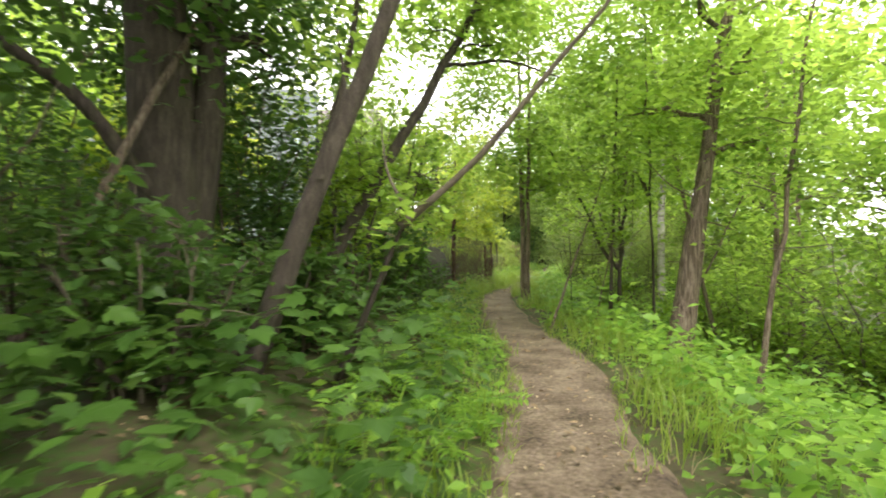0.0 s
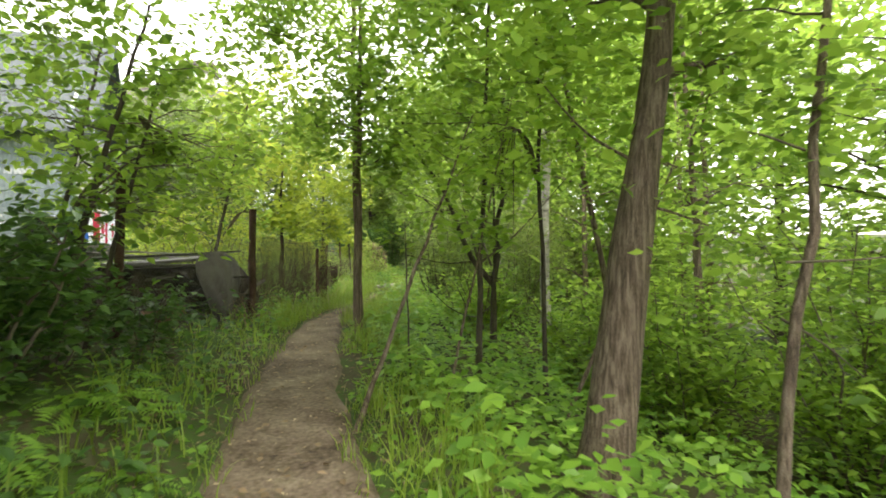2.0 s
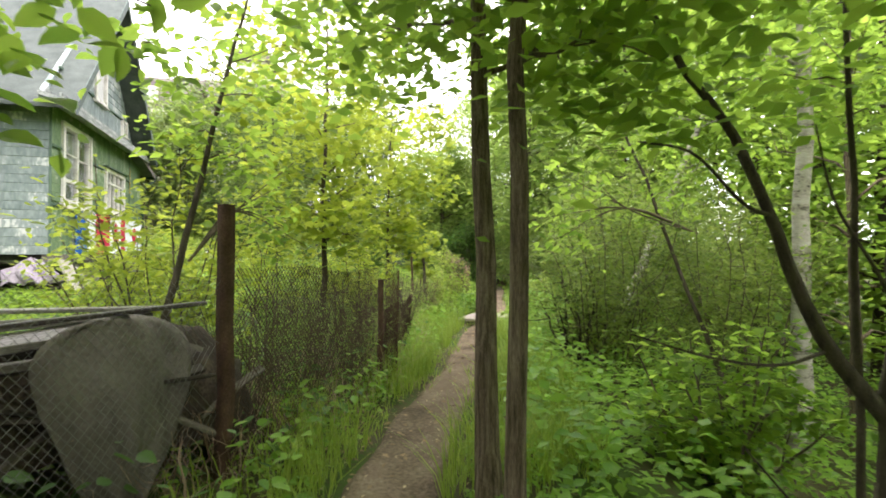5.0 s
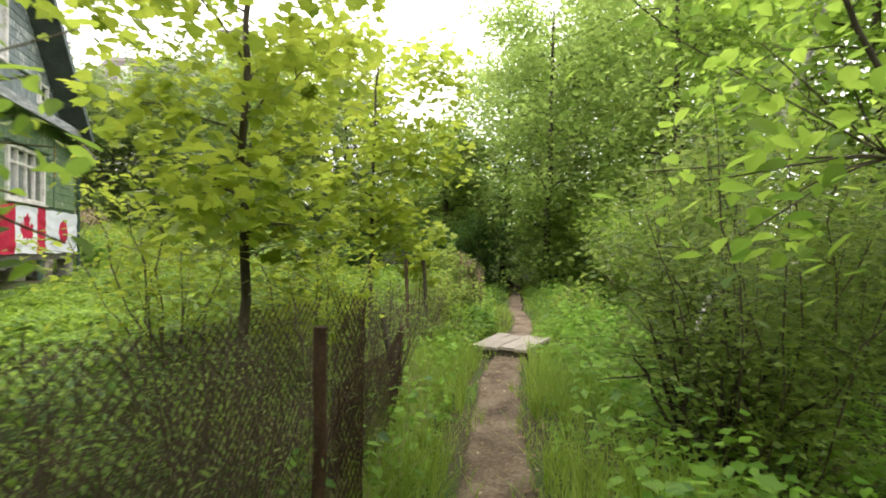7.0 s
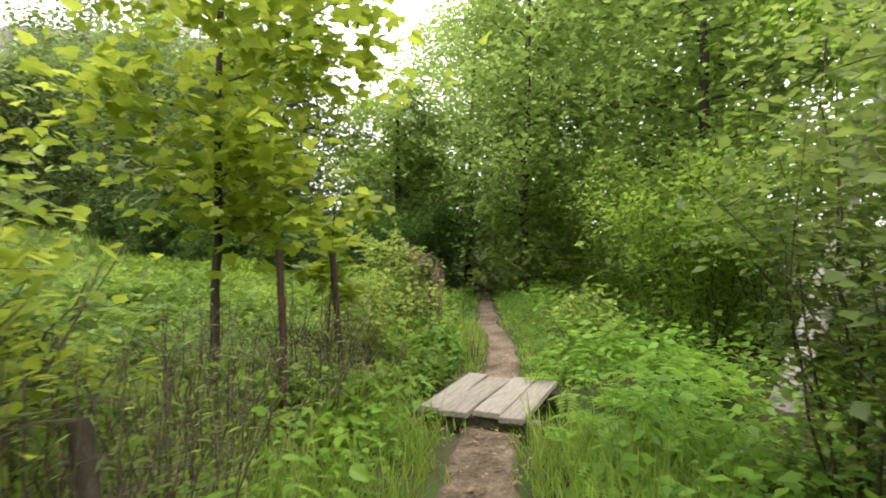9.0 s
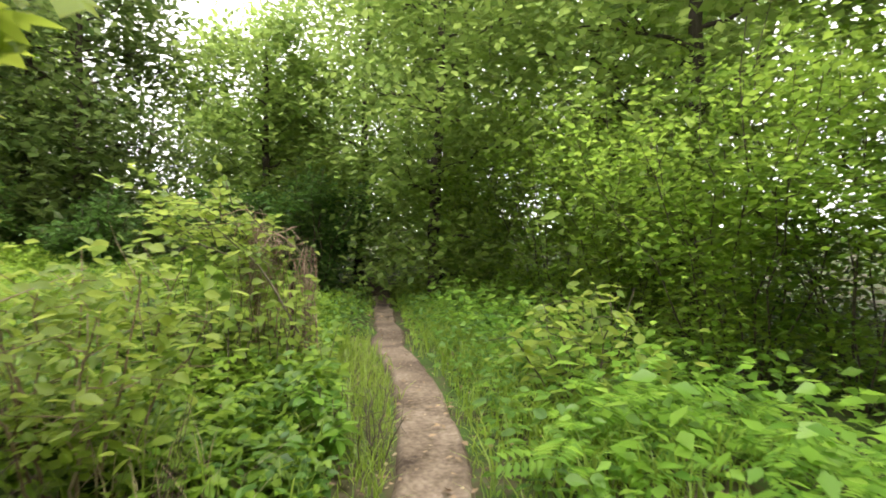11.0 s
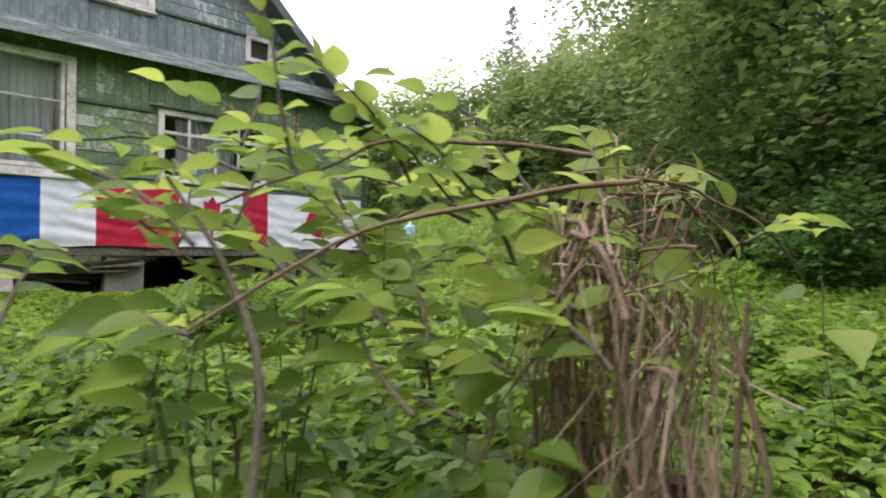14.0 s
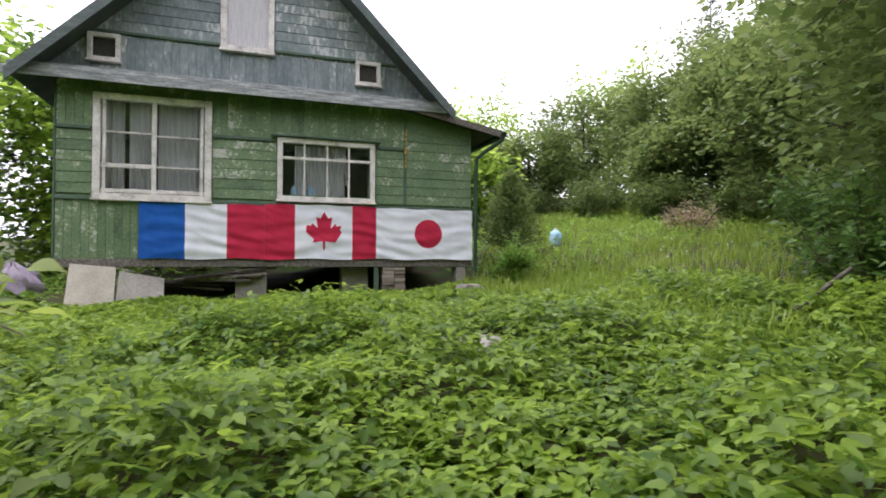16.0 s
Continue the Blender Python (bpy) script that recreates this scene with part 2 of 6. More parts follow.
# ---- mesh helpers ----
def mesh_of(name, verts, faces, material, smooth=False):
    """A mesh from arrays; faces all of one size."""
    verts = np.asarray(verts, np.float32)
    faces = np.asarray(faces, np.int32)
    me = bpy.data.meshes.new(name)
    k = faces.shape[1]
    me.vertices.add(len(verts))
    me.vertices.foreach_set("co", verts.ravel())
    me.loops.add(faces.size)
    me.loops.foreach_set("vertex_index", faces.ravel())
    me.polygons.add(len(faces))
    me.polygons.foreach_set("loop_start", np.arange(0, faces.size, k, dtype=np.int32))
    if smooth:
        me.polygons.foreach_set("use_smooth", np.ones(len(faces), bool))
    me.update(calc_edges=True)
    me.materials.append(material)
    return me


def child(name, me, parent, label=""):
    ob = new(name, me)
    ob.parent = parent
    if label:
        tagged(ob, label)
    return ob


def part(name, bm, material, parent, label=""):
    me = bpy.data.meshes.new(name)
    bmesh.ops.recalc_face_normals(bm, faces=bm.faces)
    bm.to_mesh(me)
    bm.free()
    me.materials.append(material)
    ob = new(name, me)
    if parent:
        ob.parent = parent
    if label:
        tagged(ob, label)
    return ob


def add_box(bm, x0, y0, z0, x1, y1, z1, bevel=0.0):
    r = bmesh.ops.create_cube(bm, size=1, matrix=Matrix.LocRotScale(((x0 + x1) / 2, (y0 + y1) / 2, (z0 + z1) / 2), None, (x1 - x0, y1 - y0, z1 - z0)))
    if bevel:
        es = list({e for v in r["verts"] for e in v.link_edges})
        bmesh.ops.bevel(bm, geom=es, offset=bevel, segments=1, affect="EDGES")
    return r["verts"]


def box(name, a, b, material, parent, label="", bevel=0.006):
    bm = bmesh.new()
    add_box(bm, *a, *b, bevel)
    return part(name, bm, material, parent, label)


def empty(name, at, label, category, group="", kind=""):
    e = new(name)
    e.location = at
    return tagged(e, label, category, group, kind)


def unit(v):
    return v / np.maximum(np.linalg.norm(v, axis=-1, keepdims=True), 1e-9)


def tube_arrays(lines, radii, sides=6, base=0):
    """Tapered tubes along polylines: arrays of vertices and quads."""
    vs, fs, at = [], [], base
    for pts, rr in zip(lines, radii):
        pts, rr = np.asarray(pts, float), np.asarray(rr, float)
        t = unit(np.gradient(pts, axis=0))
        ref = np.eye(3)[np.argmin(np.abs(t).max(0))]
        a = unit(np.cross(t, ref))
        b = np.cross(t, a)
        ang = np.linspace(0, 2 * np.pi, sides, endpoint=False)
        ring = pts[:, None] + rr[:, None, None] * (np.cos(ang)[None, :, None] * a[:, None] + np.sin(ang)[None, :, None] * b[:, None])
        vs.append(ring.reshape(-1, 3))
        k = len(pts)
        i, j = np.meshgrid(np.arange(k - 1), np.arange(sides), indexing="ij")
        p = at + i * sides + j
        q = at + i * sides + (j + 1) % sides
        fs.append(np.stack([p, q, q + sides, p + sides], -1).reshape(-1, 4))
        at += k * sides
    return np.concatenate(vs), np.concatenate(fs)


def tubes(name, lines, radii, material, parent, sides=6, label=""):
    v, f = tube_arrays(lines, radii, sides)
    return child(name, mesh_of(name, v, f, material, True), parent, label)


def shape(pts):
    pts = np.array(pts, float)
    n = len(pts)
    return pts, np.array([(0, i, i + 1) for i in range(1, n - 1)])


LEAF2 = (np.array([(0, 0, 0), (0.3, 0.42, 0.07), (0, 1, 0), (-0.3, 0.42, 0.07)]), np.array([(0, 1, 2), (0, 2, 3)]))
NARROW = (np.array([(0, 0, 0), (0.14, 0.42, 0.04), (0, 1, -0.08), (-0.14, 0.42, 0.04)]), np.array([(0, 1, 2), (0, 2, 3)]))
OVATE = shape([(0, 0, 0), (0.25, 0.2, 0.05), (0.3, 0.48, 0.06), (0.15, 0.8, 0.02), (0, 1, -0.08), (-0.15, 0.8, 0.02), (-0.3, 0.48, 0.06), (-0.25, 0.2, 0.05)])
POINTED = (np.array([(0, 0, 0), (0, 0.35, -0.02), (0, 0.7, -0.03), (0, 1.06, -0.16)] + [(s_ * x_, y_, z_) for s_ in (1, -1) for x_, y_, z_ in ((0.19, 0.07, 0.05), (0.3, 0.22, 0.1), (0.33, 0.36, 0.11), (0.3, 0.5, 0.1), (0.22, 0.68, 0.06), (0.09, 0.88, -0.04))]),
           np.array([(0, 4, 5), (0, 5, 1), (1, 5, 6), (1, 6, 7), (1, 7, 2), (2, 7, 8), (2, 8, 9), (2, 9, 3), (0, 11, 10), (0, 1, 11), (1, 12, 11), (1, 13, 12), (1, 2, 13), (2, 14, 13), (2, 15, 14), (2, 3, 15)]))
MAPLE = shape([(0, 0, 0), (0.25, -0.08, 0.02), (0.5, 0.12, 0), (0.38, 0.3, 0.04), (0.55, 0.55, -0.02), (0.3, 0.55, 0.05), (0.2, 0.7, 0.03), (0, 1, -0.06),
               (-0.2, 0.7, 0.03), (-0.3, 0.55, 0.05), (-0.55, 0.55, -0.02), (-0.38, 0.3, 0.04), (-0.5, 0.12, 0), (-0.25, -0.08, 0.02)])


def trifoliate(outline=((0, 0, 0), (0.27, 0.3, 0.05), (0.2, 0.7, 0.03), (0, 1, -0.08), (-0.2, 0.7, 0.03), (-0.27, 0.3, 0.05))):
    """Three toothed leaflets on one stalk."""
    base, tri = shape(outline)
    vs, fs = [], []
    for a in (-62, 0, 62):
        c, s = math.cos(radians(a)), math.sin(radians(a))
        p = base * 0.62 + (0, 0.08, 0)
        vs.append(np.stack([p[:, 0] * c + p[:, 1] * s, -p[:, 0] * s + p[:, 1] * c, p[:, 2] - abs(a) * 0.0006], -1))
        fs.append(tri + len(fs) * len(base))
    return np.concatenate(vs), np.concatenate(fs)


def frond(pairs=9):
    vs, fs = [], []
    for i in range(pairs):
        y = 0.12 + 0.86 * i / pairs
        w = 0.3 * math.sin(math.pi * (0.18 + 0.8 * (1 - i / pairs)))
        for s in (-1, 1):
            k = len(vs)
            vs += [(0, y, 0.1 * math.sin(2.6 * y)), (s * w * 0.5, y - 0.02, 0.1 * math.sin(2.6 * y) + 0.01), (s * w, y + 0.1, 0.1 * math.sin(2.6 * y) - 0.04), (s * w * 0.5, y + 0.075, 0.1 * math.sin(2.6 * y) + 0.01)]
            fs += [(k, k + 1, k + 2), (k, k + 2, k + 3)]
    return np.array(vs), np.array(fs)


TRIFOLIATE, FROND = trifoliate(), frond()
TRI_TOOTHED = trifoliate([(0, 0, 0), (0.26, 0.14, 0.04), (0.34, 0.34, 0.05), (0.22, 0.5, 0.05), (0.24, 0.68, 0.03), (0, 1, -0.1), (-0.24, 0.68, 0.03), (-0.22, 0.5, 0.05), (-0.34, 0.34, 0.05), (-0.26, 0.14, 0.04)])
TRI_PLAIN = trifoliate([(0, 0, 0), (0.29, 0.42, 0.06), (0, 1, -0.06), (-0.29, 0.42, 0.06)])

# ---- lie of the land ----
TRAIL = np.array([(-1.4, -32), (0.3, -26), (1.55, -21.8), (2.4, -19.6), (2.95, -17.9), (3.55, -16.2), (3.85, -14), (4.2, -12.3), (4.75, -10.2), (5.45, -8.6),
                  (6.1, -7.4), (6.6, -6.2), (7.1, -5.0), (7.65, -3.8), (8.36, -2.55), (9.27, -0.98), (9.86, 0.26), (10.3, 1.6), (11.0, 3.2), (12.3, 6), (14, 10), (16, 14)], float)
STEPS = np.array([(8.0, -2.4), (8.5, -1.8), (8.85, -1.35), (9.06, -0.77), (9.27, -0.18), (9.41, 0.4), (9.65, 0.95), (10.1, 1.8)], float)


def off_line(p, line):
    """Signed distance to a line of points, positive on its left side, and the height along it."""
    p = np.asarray(p, float)[..., :2].reshape(-1, 2)
    best = np.full(len(p), 1e9)
    sign = np.ones(len(p))
    for a, b in zip(line[:-1], line[1:]):
        ab = b - a
        s = np.clip(((p - a) @ ab) / (ab @ ab), 0, 1)
        dv = p - (a + s[:, None] * ab)
        d = np.hypot(*dv.T)
        cr = ab[0] * dv[:, 1] - ab[1] * dv[:, 0]
        near = d < best
        best = np.where(near, d, best)
        sign = np.where(near, np.where(cr >= 0, 1, -1), sign)
    return best * sign


def smooth01(a, b, x):
    s = np.clip((x - a) / (b - a), 0, 1)
    return s * s * (3 - 2 * s)


BRIDGE_MID, BRIDGE_U, BRIDGE_V = np.array((8.36, -2.58)), np.array((0.69, 0.724)), np.array((0.724, -0.69))


def land(x, y):
    """Height of the ground."""
    x, y = np.atleast_1d(np.asarray(x, float)), np.atleast_1d(np.asarray(y, float))
    p = np.stack([x, y], -1)
    d = off_line(p, TRAIL)
    z = np.interp(y, [-30, -20, -15, -10, -5, 0, 10], [-0.34, -0.26, -0.19, -0.08, -0.16, -0.12, 0.1])
    left = np.maximum(d, 0)
    z = z + 0.32 * smooth01(0.5, 2.2, left) * np.where(y < 13, 1, 0.4) + 0.3 * smooth01(2.0, 9.5, left)
    q = -0.6 * x + 0.8 * y
    z = z + 0.19 * np.clip(q - 5, 0, 26) * smooth01(1.0, 7.0, left)
    right = np.maximum(-d - 0.8, 0)
    deep = np.interp(y, [-12, -6, -2, 3], [0.34, 0.16, 0.03, -0.03])
    z = z - np.minimum(deep * right, 1.3) 
    z = z + 0.3 * smooth01(9, 25, right) * 4
    uv = p - BRIDGE_MID
    u, v = uv @ BRIDGE_U, uv @ BRIDGE_V
    z = z - 0.5 * np.exp(-((u / 0.32) ** 2)) * smooth01(4.0, 1.5, np.abs(v))
    bump = 0.05 * np.sin(x * 1.9 + 0.7 * y) * np.cos(y * 1.7 - x * 0.6) + 0.03 * np.sin(4.1 * x) * np.sin(3.7 * y)
    return z + bump * smooth01(0.3, 1.0, np.abs(d))


def land1(x, y):
    return float(land(x, y)[0])


def lines_to(far, near, step):
    """Grid lines: even within near, widening towards far."""
    inner = np.arange(near[0], near[1] + step / 2, step)
    grow, out = step, [near[1]]
    while out[-1] < far:
        grow *= 1.45
        out.append(out[-1] + grow)
    lo = [near[0] - (o - near[1]) for o in out[1:]]
    return np.concatenate([lo[::-1], inner, out[1:]])


gx, gy = lines_to(2500, (-14, 22), 0.3), lines_to(2500, (-28, 26), 0.3)
X, Y = np.meshgrid(gx, gy, indexing="ij")
Z = land(X.ravel(), Y.ravel())
Z = Z - 0.05 * smooth01(0.8, 0.45, np.abs(off_line(np.stack([X.ravel(), Y.ravel()], -1), TRAIL)))
fade = smooth01(60, 200, np.hypot(X.ravel(), Y.ravel()))
Z = Z * (1 - fade) + 2.0 * fade
i, j = np.meshgrid(np.arange(len(gx) - 1), np.arange(len(gy) - 1), indexing="ij")
k = i * len(gy) + j
quads = np.stack([k, k + len(gy), k + len(gy) + 1, k + 1], -1).reshape(-1, 4)
ground = new("ground", mesh_of("ground", np.stack([X.ravel(), Y.ravel(), Z], -1), quads, SOIL, True))
tagged(ground, "dark woodland soil with moss and rotting leaves", "ground", kind="structure")


def along(line, step):
    seg = np.hypot(*np.diff(line, axis=0).T)
    s = np.r_[0, np.cumsum(seg)]
    u = np.arange(0, s[-1], step)
    smooth = np.stack([np.interp(u, s, line[:, n]) for n in (0, 1)], -1)
    for _ in range(40):
        smooth[1:-1] = 0.25 * smooth[:-2] + 0.5 * smooth[1:-1] + 0.25 * smooth[2:]
    return smooth


def trail_strip():
    mid = along(TRAIL, 0.07)
    t = unit(np.gradient(mid, axis=0))
    nrm = np.stack([t[:, 1], -t[:, 0]], -1)
    cross = np.linspace(-1, 1, 19)
    half = np.interp(mid[:, 1], [-22, -16, -9, -6, -3, 1, 6], [0.5, 0.46, 0.29, 0.24, 0.24, 0.18, 0.17])
    wob = np.array([0.08 * noise.noise((m[0] * 1.3, m[1] * 1.3, 3.0)) + 0.02 * noise.noise((m[0] * 6, m[1] * 6, 9.0)) for m in mid])
    wob2 = np.array([0.08 * noise.noise((m[0] * 1.3, m[1] * 1.3, 33.0)) + 0.02 * noise.noise((m[0] * 6, m[1] * 6, 49.0)) for m in mid])
    w = np.where(cross[None] < 0, (half + wob)[:, None], (half + wob2)[:, None]) * cross[None]
    pts = mid[:, None] + nrm[:, None] * w[..., None]
    z = land(pts[..., 0].ravel(), pts[..., 1].ravel()).reshape(w.shape)
    z = z + 0.004 - 0.075 * np.clip((np.abs(cross[None]) - 0.78) / 0.22, 0, 1) ** 1.5 - 0.012 * (1 - cross[None] ** 2)
    z += np.array([0.005 * noise.noise((a * 5, b * 5, 0)) for a, b in pts.reshape(-1, 2)]).reshape(w.shape)
    k, m = w.shape
    i, j = np.meshgrid(np.arange(k - 1), np.arange(m - 1), indexing="ij")
    q = i * m + j
    f = np.stack([q, q + 1, q + m + 1, q + m], -1).reshape(-1, 4)
    uvd = (pts.reshape(-1, 2) - BRIDGE_MID) @ BRIDGE_U
    keep = np.abs(uvd[f].mean(1)) > 0.5
    return mesh_of("path", np.concatenate([pts.reshape(-1, 2), z.reshape(-1, 1)], 1), f[keep], DIRT, True)


tagged(new("path", trail_strip()), "narrow trodden dirt footpath with ragged grassy edges", "path", kind="structure")


# ---- leaves ----
def leaf_arrays(template, at, along_dir, up, size):
    base, tri = template
    y = unit(along_dir)
    x = unit(np.cross(y, up))
    z = np.cross(x, y)
    v = at[:, None] + size[:, None, None] * (base[None, :, 0:1] * x[:, None] + base[None, :, 1:2] * y[:, None] + base[None, :, 2:3] * z[:, None])
    f = (np.arange(len(at)) * len(base))[:, None, None] + tri[None]
    return v.reshape(-1, 3), f.reshape(-1, 3)


def clear_way(p, wide=0.42, tall=2.1):
    """Which points leave the walked way free."""
    rel = p[:, 2] - land(p[:, 0], p[:, 1])
    near = (np.abs(off_line(p, TRAIL)) < wide) & (p[:, 1] < -2.0)
    near |= np.abs(off_line(p, STEPS)) < wide * 0.62
    return ~(near & (rel < tall) & (rel > -1))


def leaf_mesh(name, material, template, at, along_dir, up, size, parent=None, label="", clear=True):
    if clear:
        ok = clear_way(at)
        at, along_dir, up, size = at[ok], along_dir[ok], up[ok], size[ok]
    v, f = leaf_arrays(template, at, along_dir, up, size)
    ob = new(name, mesh_of(name, v, f, material))
    if parent:
        ob.parent = parent
    if label:
        tagged(ob, label)
    return ob


def rand_dirs(n, flat=0.35):
    a = rng.uniform(0, 2 * np.pi, n)
    return np.stack([np.cos(a), np.sin(a), rng.normal(-0.15, flat, n)], -1)


def rand_up(n, tilt=0.45):
    return np.stack([rng.normal(0, tilt, n), rng.normal(0, tilt, n), np.ones(n)], -1)


def bend(a, b, sag=0.0, k=6, wander=0.04):
    """A limb from a to b, bowed and a little crooked."""
    a, b = np.asarray(a, float), np.asarray(b, float)
    s = np.linspace(0, 1, k)[:, None]
    p = a + (b - a) * s
    p[:, 2:3] += sag * np.sin(np.pi * s)
    long = np.linalg.norm(b - a)
    p[1:-1] += rng.normal(0, wander * long, (k - 2, 3)) * 0.6
    return p


def eased(pts, n):
    """A smooth curve through the points of a crooked line."""
    pts = np.asarray(pts, float)
    p = np.concatenate([2 * pts[:1] - pts[1:2], pts, 2 * pts[-1:] - pts[-2:-1]])
    u = np.linspace(0, len(pts) - 1.0001, n)
    i = u.astype(int)
    t = (u - i)[:, None]
    a, b, c, d = p[i], p[i + 1], p[i + 2], p[i + 3]
    return 0.5 * (2 * b + (c - a) * t + (2 * a - 5 * b + 4 * c - d) * t * t + (3 * b - a - 3 * c + d) * t ** 3)


def grow_tree(name, label, base, top, radius, crown, leaves, size, leaf, bark=BARK, template=LEAF2, limbs=14, sides=9, group="", category="tree", spread=0.5, sink=0.15, step=None, droop=0.0, clump=0.16, extra=()):
    """A tapered, crooked trunk from base to top, limbs within the crown and leaves in clumps on their twigs.
    crown: lowest height share, radius, and how far the limbs rise. step: share of height where thick bark ends."""
    bx, by = base[:2]
    bz = land1(bx, by) if len(base) < 3 else base[2]
    tree = empty(name, (0, 0, 0), label, category, group)
    a, b = np.array((bx, by, bz - sink)), np.array(top, float)
    k = 14
    trunk = bend(a, b, 0, k, 0.0035)
    h = np.linspace(0, 1, k)
    rr = radius * (1 - 0.72 * h) * (1 + 0.35 * np.exp(-h * 18))
    if step:
        rr *= np.where(h < step, 1.0, 0.8)
    tubes("trunk", [trunk], [rr], bark, tree, sides)
    low, wide, rise = crown
    lines, radii, tips = [], [], []
    for n in range(limbs):
        s = low + (1 - low) * (n + rng.uniform(0, 0.8)) / limbs
        s = min(s, 0.99)
        p = a + (b - a) * s
        p = np.array([np.interp(s, h, trunk[:, c]) for c in range(3)])
        ang = n * 2.4 + rng.uniform(-0.5, 0.5)
        reach = wide * (0.35 + 0.65 * math.sin(math.pi * min(1, 0.25 + 0.8 * (1 - (s - low) / (1 - low))))) * rng.uniform(0.65, 1.1)
        e = p + np.array((math.cos(ang) * reach, math.sin(ang) * reach, reach * rise * rng.uniform(0.5, 1.3)))
        ln = bend(p, e, reach * 0.08, 6, 0.05)
        r0 = max(0.004, radius * (1 - 0.72 * s) * 0.42)
        lines.append(ln)
        radii.append(np.linspace(r0, r0 * 0.25, 6))
        tips.append(ln)
        for _ in range(4):
            u = rng.uniform(0.35, 0.95)
            q = np.array([np.interp(u, np.linspace(0, 1, 6), ln[:, c]) for c in range(3)])
            dq = unit(e - p + rng.normal(0, 0.6 * reach, 3)) * reach * rng.uniform(0.3, 0.55)
            tw = bend(q, q + dq, 0, 4, 0.06)
            lines.append(tw)
            radii.append(np.linspace(r0 * 0.4, r0 * 0.12, 4))
            tips.append(tw)
    for ln, r0 in extra:
        ln = eased(ln, 14)
        lines.append(ln)
        radii.append(np.linspace(r0, r0 * 0.3, len(ln)))
        tips.append(ln[len(ln) // 2:])
    tagged(tubes("branchwork", lines, radii, bark if radius > 0.05 else TWIG, tree, 5), kind="stuff")
    if leaves:
        fuller = 1.75 if template is LEAF2 else 1.25
        leaves, size = int(leaves * fuller), size * (1.3 if template is LEAF2 else 1.1)
        owner = rng.integers(0, len(tips), leaves)
        u = rng.uniform(0.25, 1.0, leaves) ** 0.7
        at = np.empty((leaves, 3))
        for n, ln in enumerate(tips):
            w = np.where(owner == n)[0]
            hh = np.linspace(0, 1, len(ln))
            for c in range(3):
                at[w, c] = np.interp(u[w], hh, ln[:, c])
        at += rng.normal(0, clump * wide, (leaves, 3)) * (1, 1, 0.8)
        at[:, 2] -= droop * rng.uniform(0, 1, leaves) ** 2 * wide
        d = rand_dirs(leaves)
        d[:, 2] -= droop
        leaf_mesh("crown", leaf, template, at, d, rand_up(leaves, spread), size * rng.uniform(0.6, 1.25, leaves), tree)
    return tree


def grow_bush(label, base, height, wide, stems, leaves, size, leaf, template=LEAF2, bark=TWIG, thick=0.018, group="", name="bush", category="shrub", low=0.25, clump=0.11, spread=0.5, lean=(0, 0)):
    """Many thin stems from one foot, forking, with leaves along their upper lengths."""
    bx, by = base
    bz = land1(bx, by)
    bush = empty(name, (0, 0, 0), label, category, group)
    lines, radii, tips = [], [], []
    for n in range(stems):
        ang = n * 2.4 + rng.uniform(-0.4, 0.4)
        out = wide * math.sqrt((n + 0.5) / stems) * rng.uniform(0.8, 1.1)
        hh = height * rng.uniform(0.7, 1.05) * (1 - 0.3 * (out / wide) ** 2)
        a = np.array((bx + 0.12 * math.cos(ang), by + 0.12 * math.sin(ang), bz - 0.08))
        e = np.array((bx + math.cos(ang) * out + lean[0] * hh, by + math.sin(ang) * out + lean[1] * hh, bz + hh))
        ln = bend(a, e, 0.05 * hh, 7, 0.03)
        lines.append(ln)
        radii.append(np.linspace(thick, thick * 0.3, 7))
        tips.append(ln)
        for _ in range(5):
            u = rng.uniform(low, 0.95)
            q = np.array([np.interp(u, np.linspace(0, 1, 7), ln[:, c]) for c in range(3)])
            dq = unit(rng.normal(0, 1, 3) * (1, 1, 0.5) + (0, 0, 0.4)) * wide * rng.uniform(0.25, 0.6)
            tw = bend(q, q + dq, 0, 4, 0.05)
            lines.append(tw)
            radii.append(np.linspace(thick * 0.4, thick * 0.12, 4))
            tips += [tw, tw]
    tagged(tubes("stemwork", lines, radii, bark, bush, 5), kind="stuff")
    if template is LEAF2:
        leaves, size = int(leaves * 1.75), size * 1.25
    owner = rng.integers(0, len(tips), leaves)
    u = rng.uniform(low, 1.0, leaves)
    at = np.empty((leaves, 3))
    for n, ln in enumerate(tips):
        w = np.where(owner == n)[0]
        hh = np.linspace(0, 1, len(ln))
        for c in range(3):
            at[w, c] = np.interp(u[w], hh, ln[:, c])
    at += rng.normal(0, clump * wide, (leaves, 3))
    gz = land(at[:, 0], at[:, 1])
    at[:, 2] = np.maximum(at[:, 2], gz + 0.04)
    leaf_mesh("foliage", leaf, template, at, rand_dirs(leaves), rand_up(leaves, spread), size * rng.uniform(0.6, 1.3, leaves), bush)
    return bush


# ---- green wooden house ----
house = empty("house", (0, 0, 0), "old green-painted timber dacha with peeling boards and a steep gable", "house")
HY0, HY1, PY1, DEEP = -1.18, 4.5, 5.86, -7.0
APEX_Y, APEX_Z, EAVE_Z = 1.82, 7.45, 4.12
BASE_Z = 1.2


def wall_piece(y0, y1, z0, z1, x=0.0):
    return box("wall", (x - 0.12, y0, z0), (x, y1, z1), GREEN_PAINT, house, bevel=0)


# front wall core behind the boards, with window openings left free
BW = (-0.56, 0.98, 2.28, 3.78)
SW = (2.27, 3.8, 2.35, 3.26)
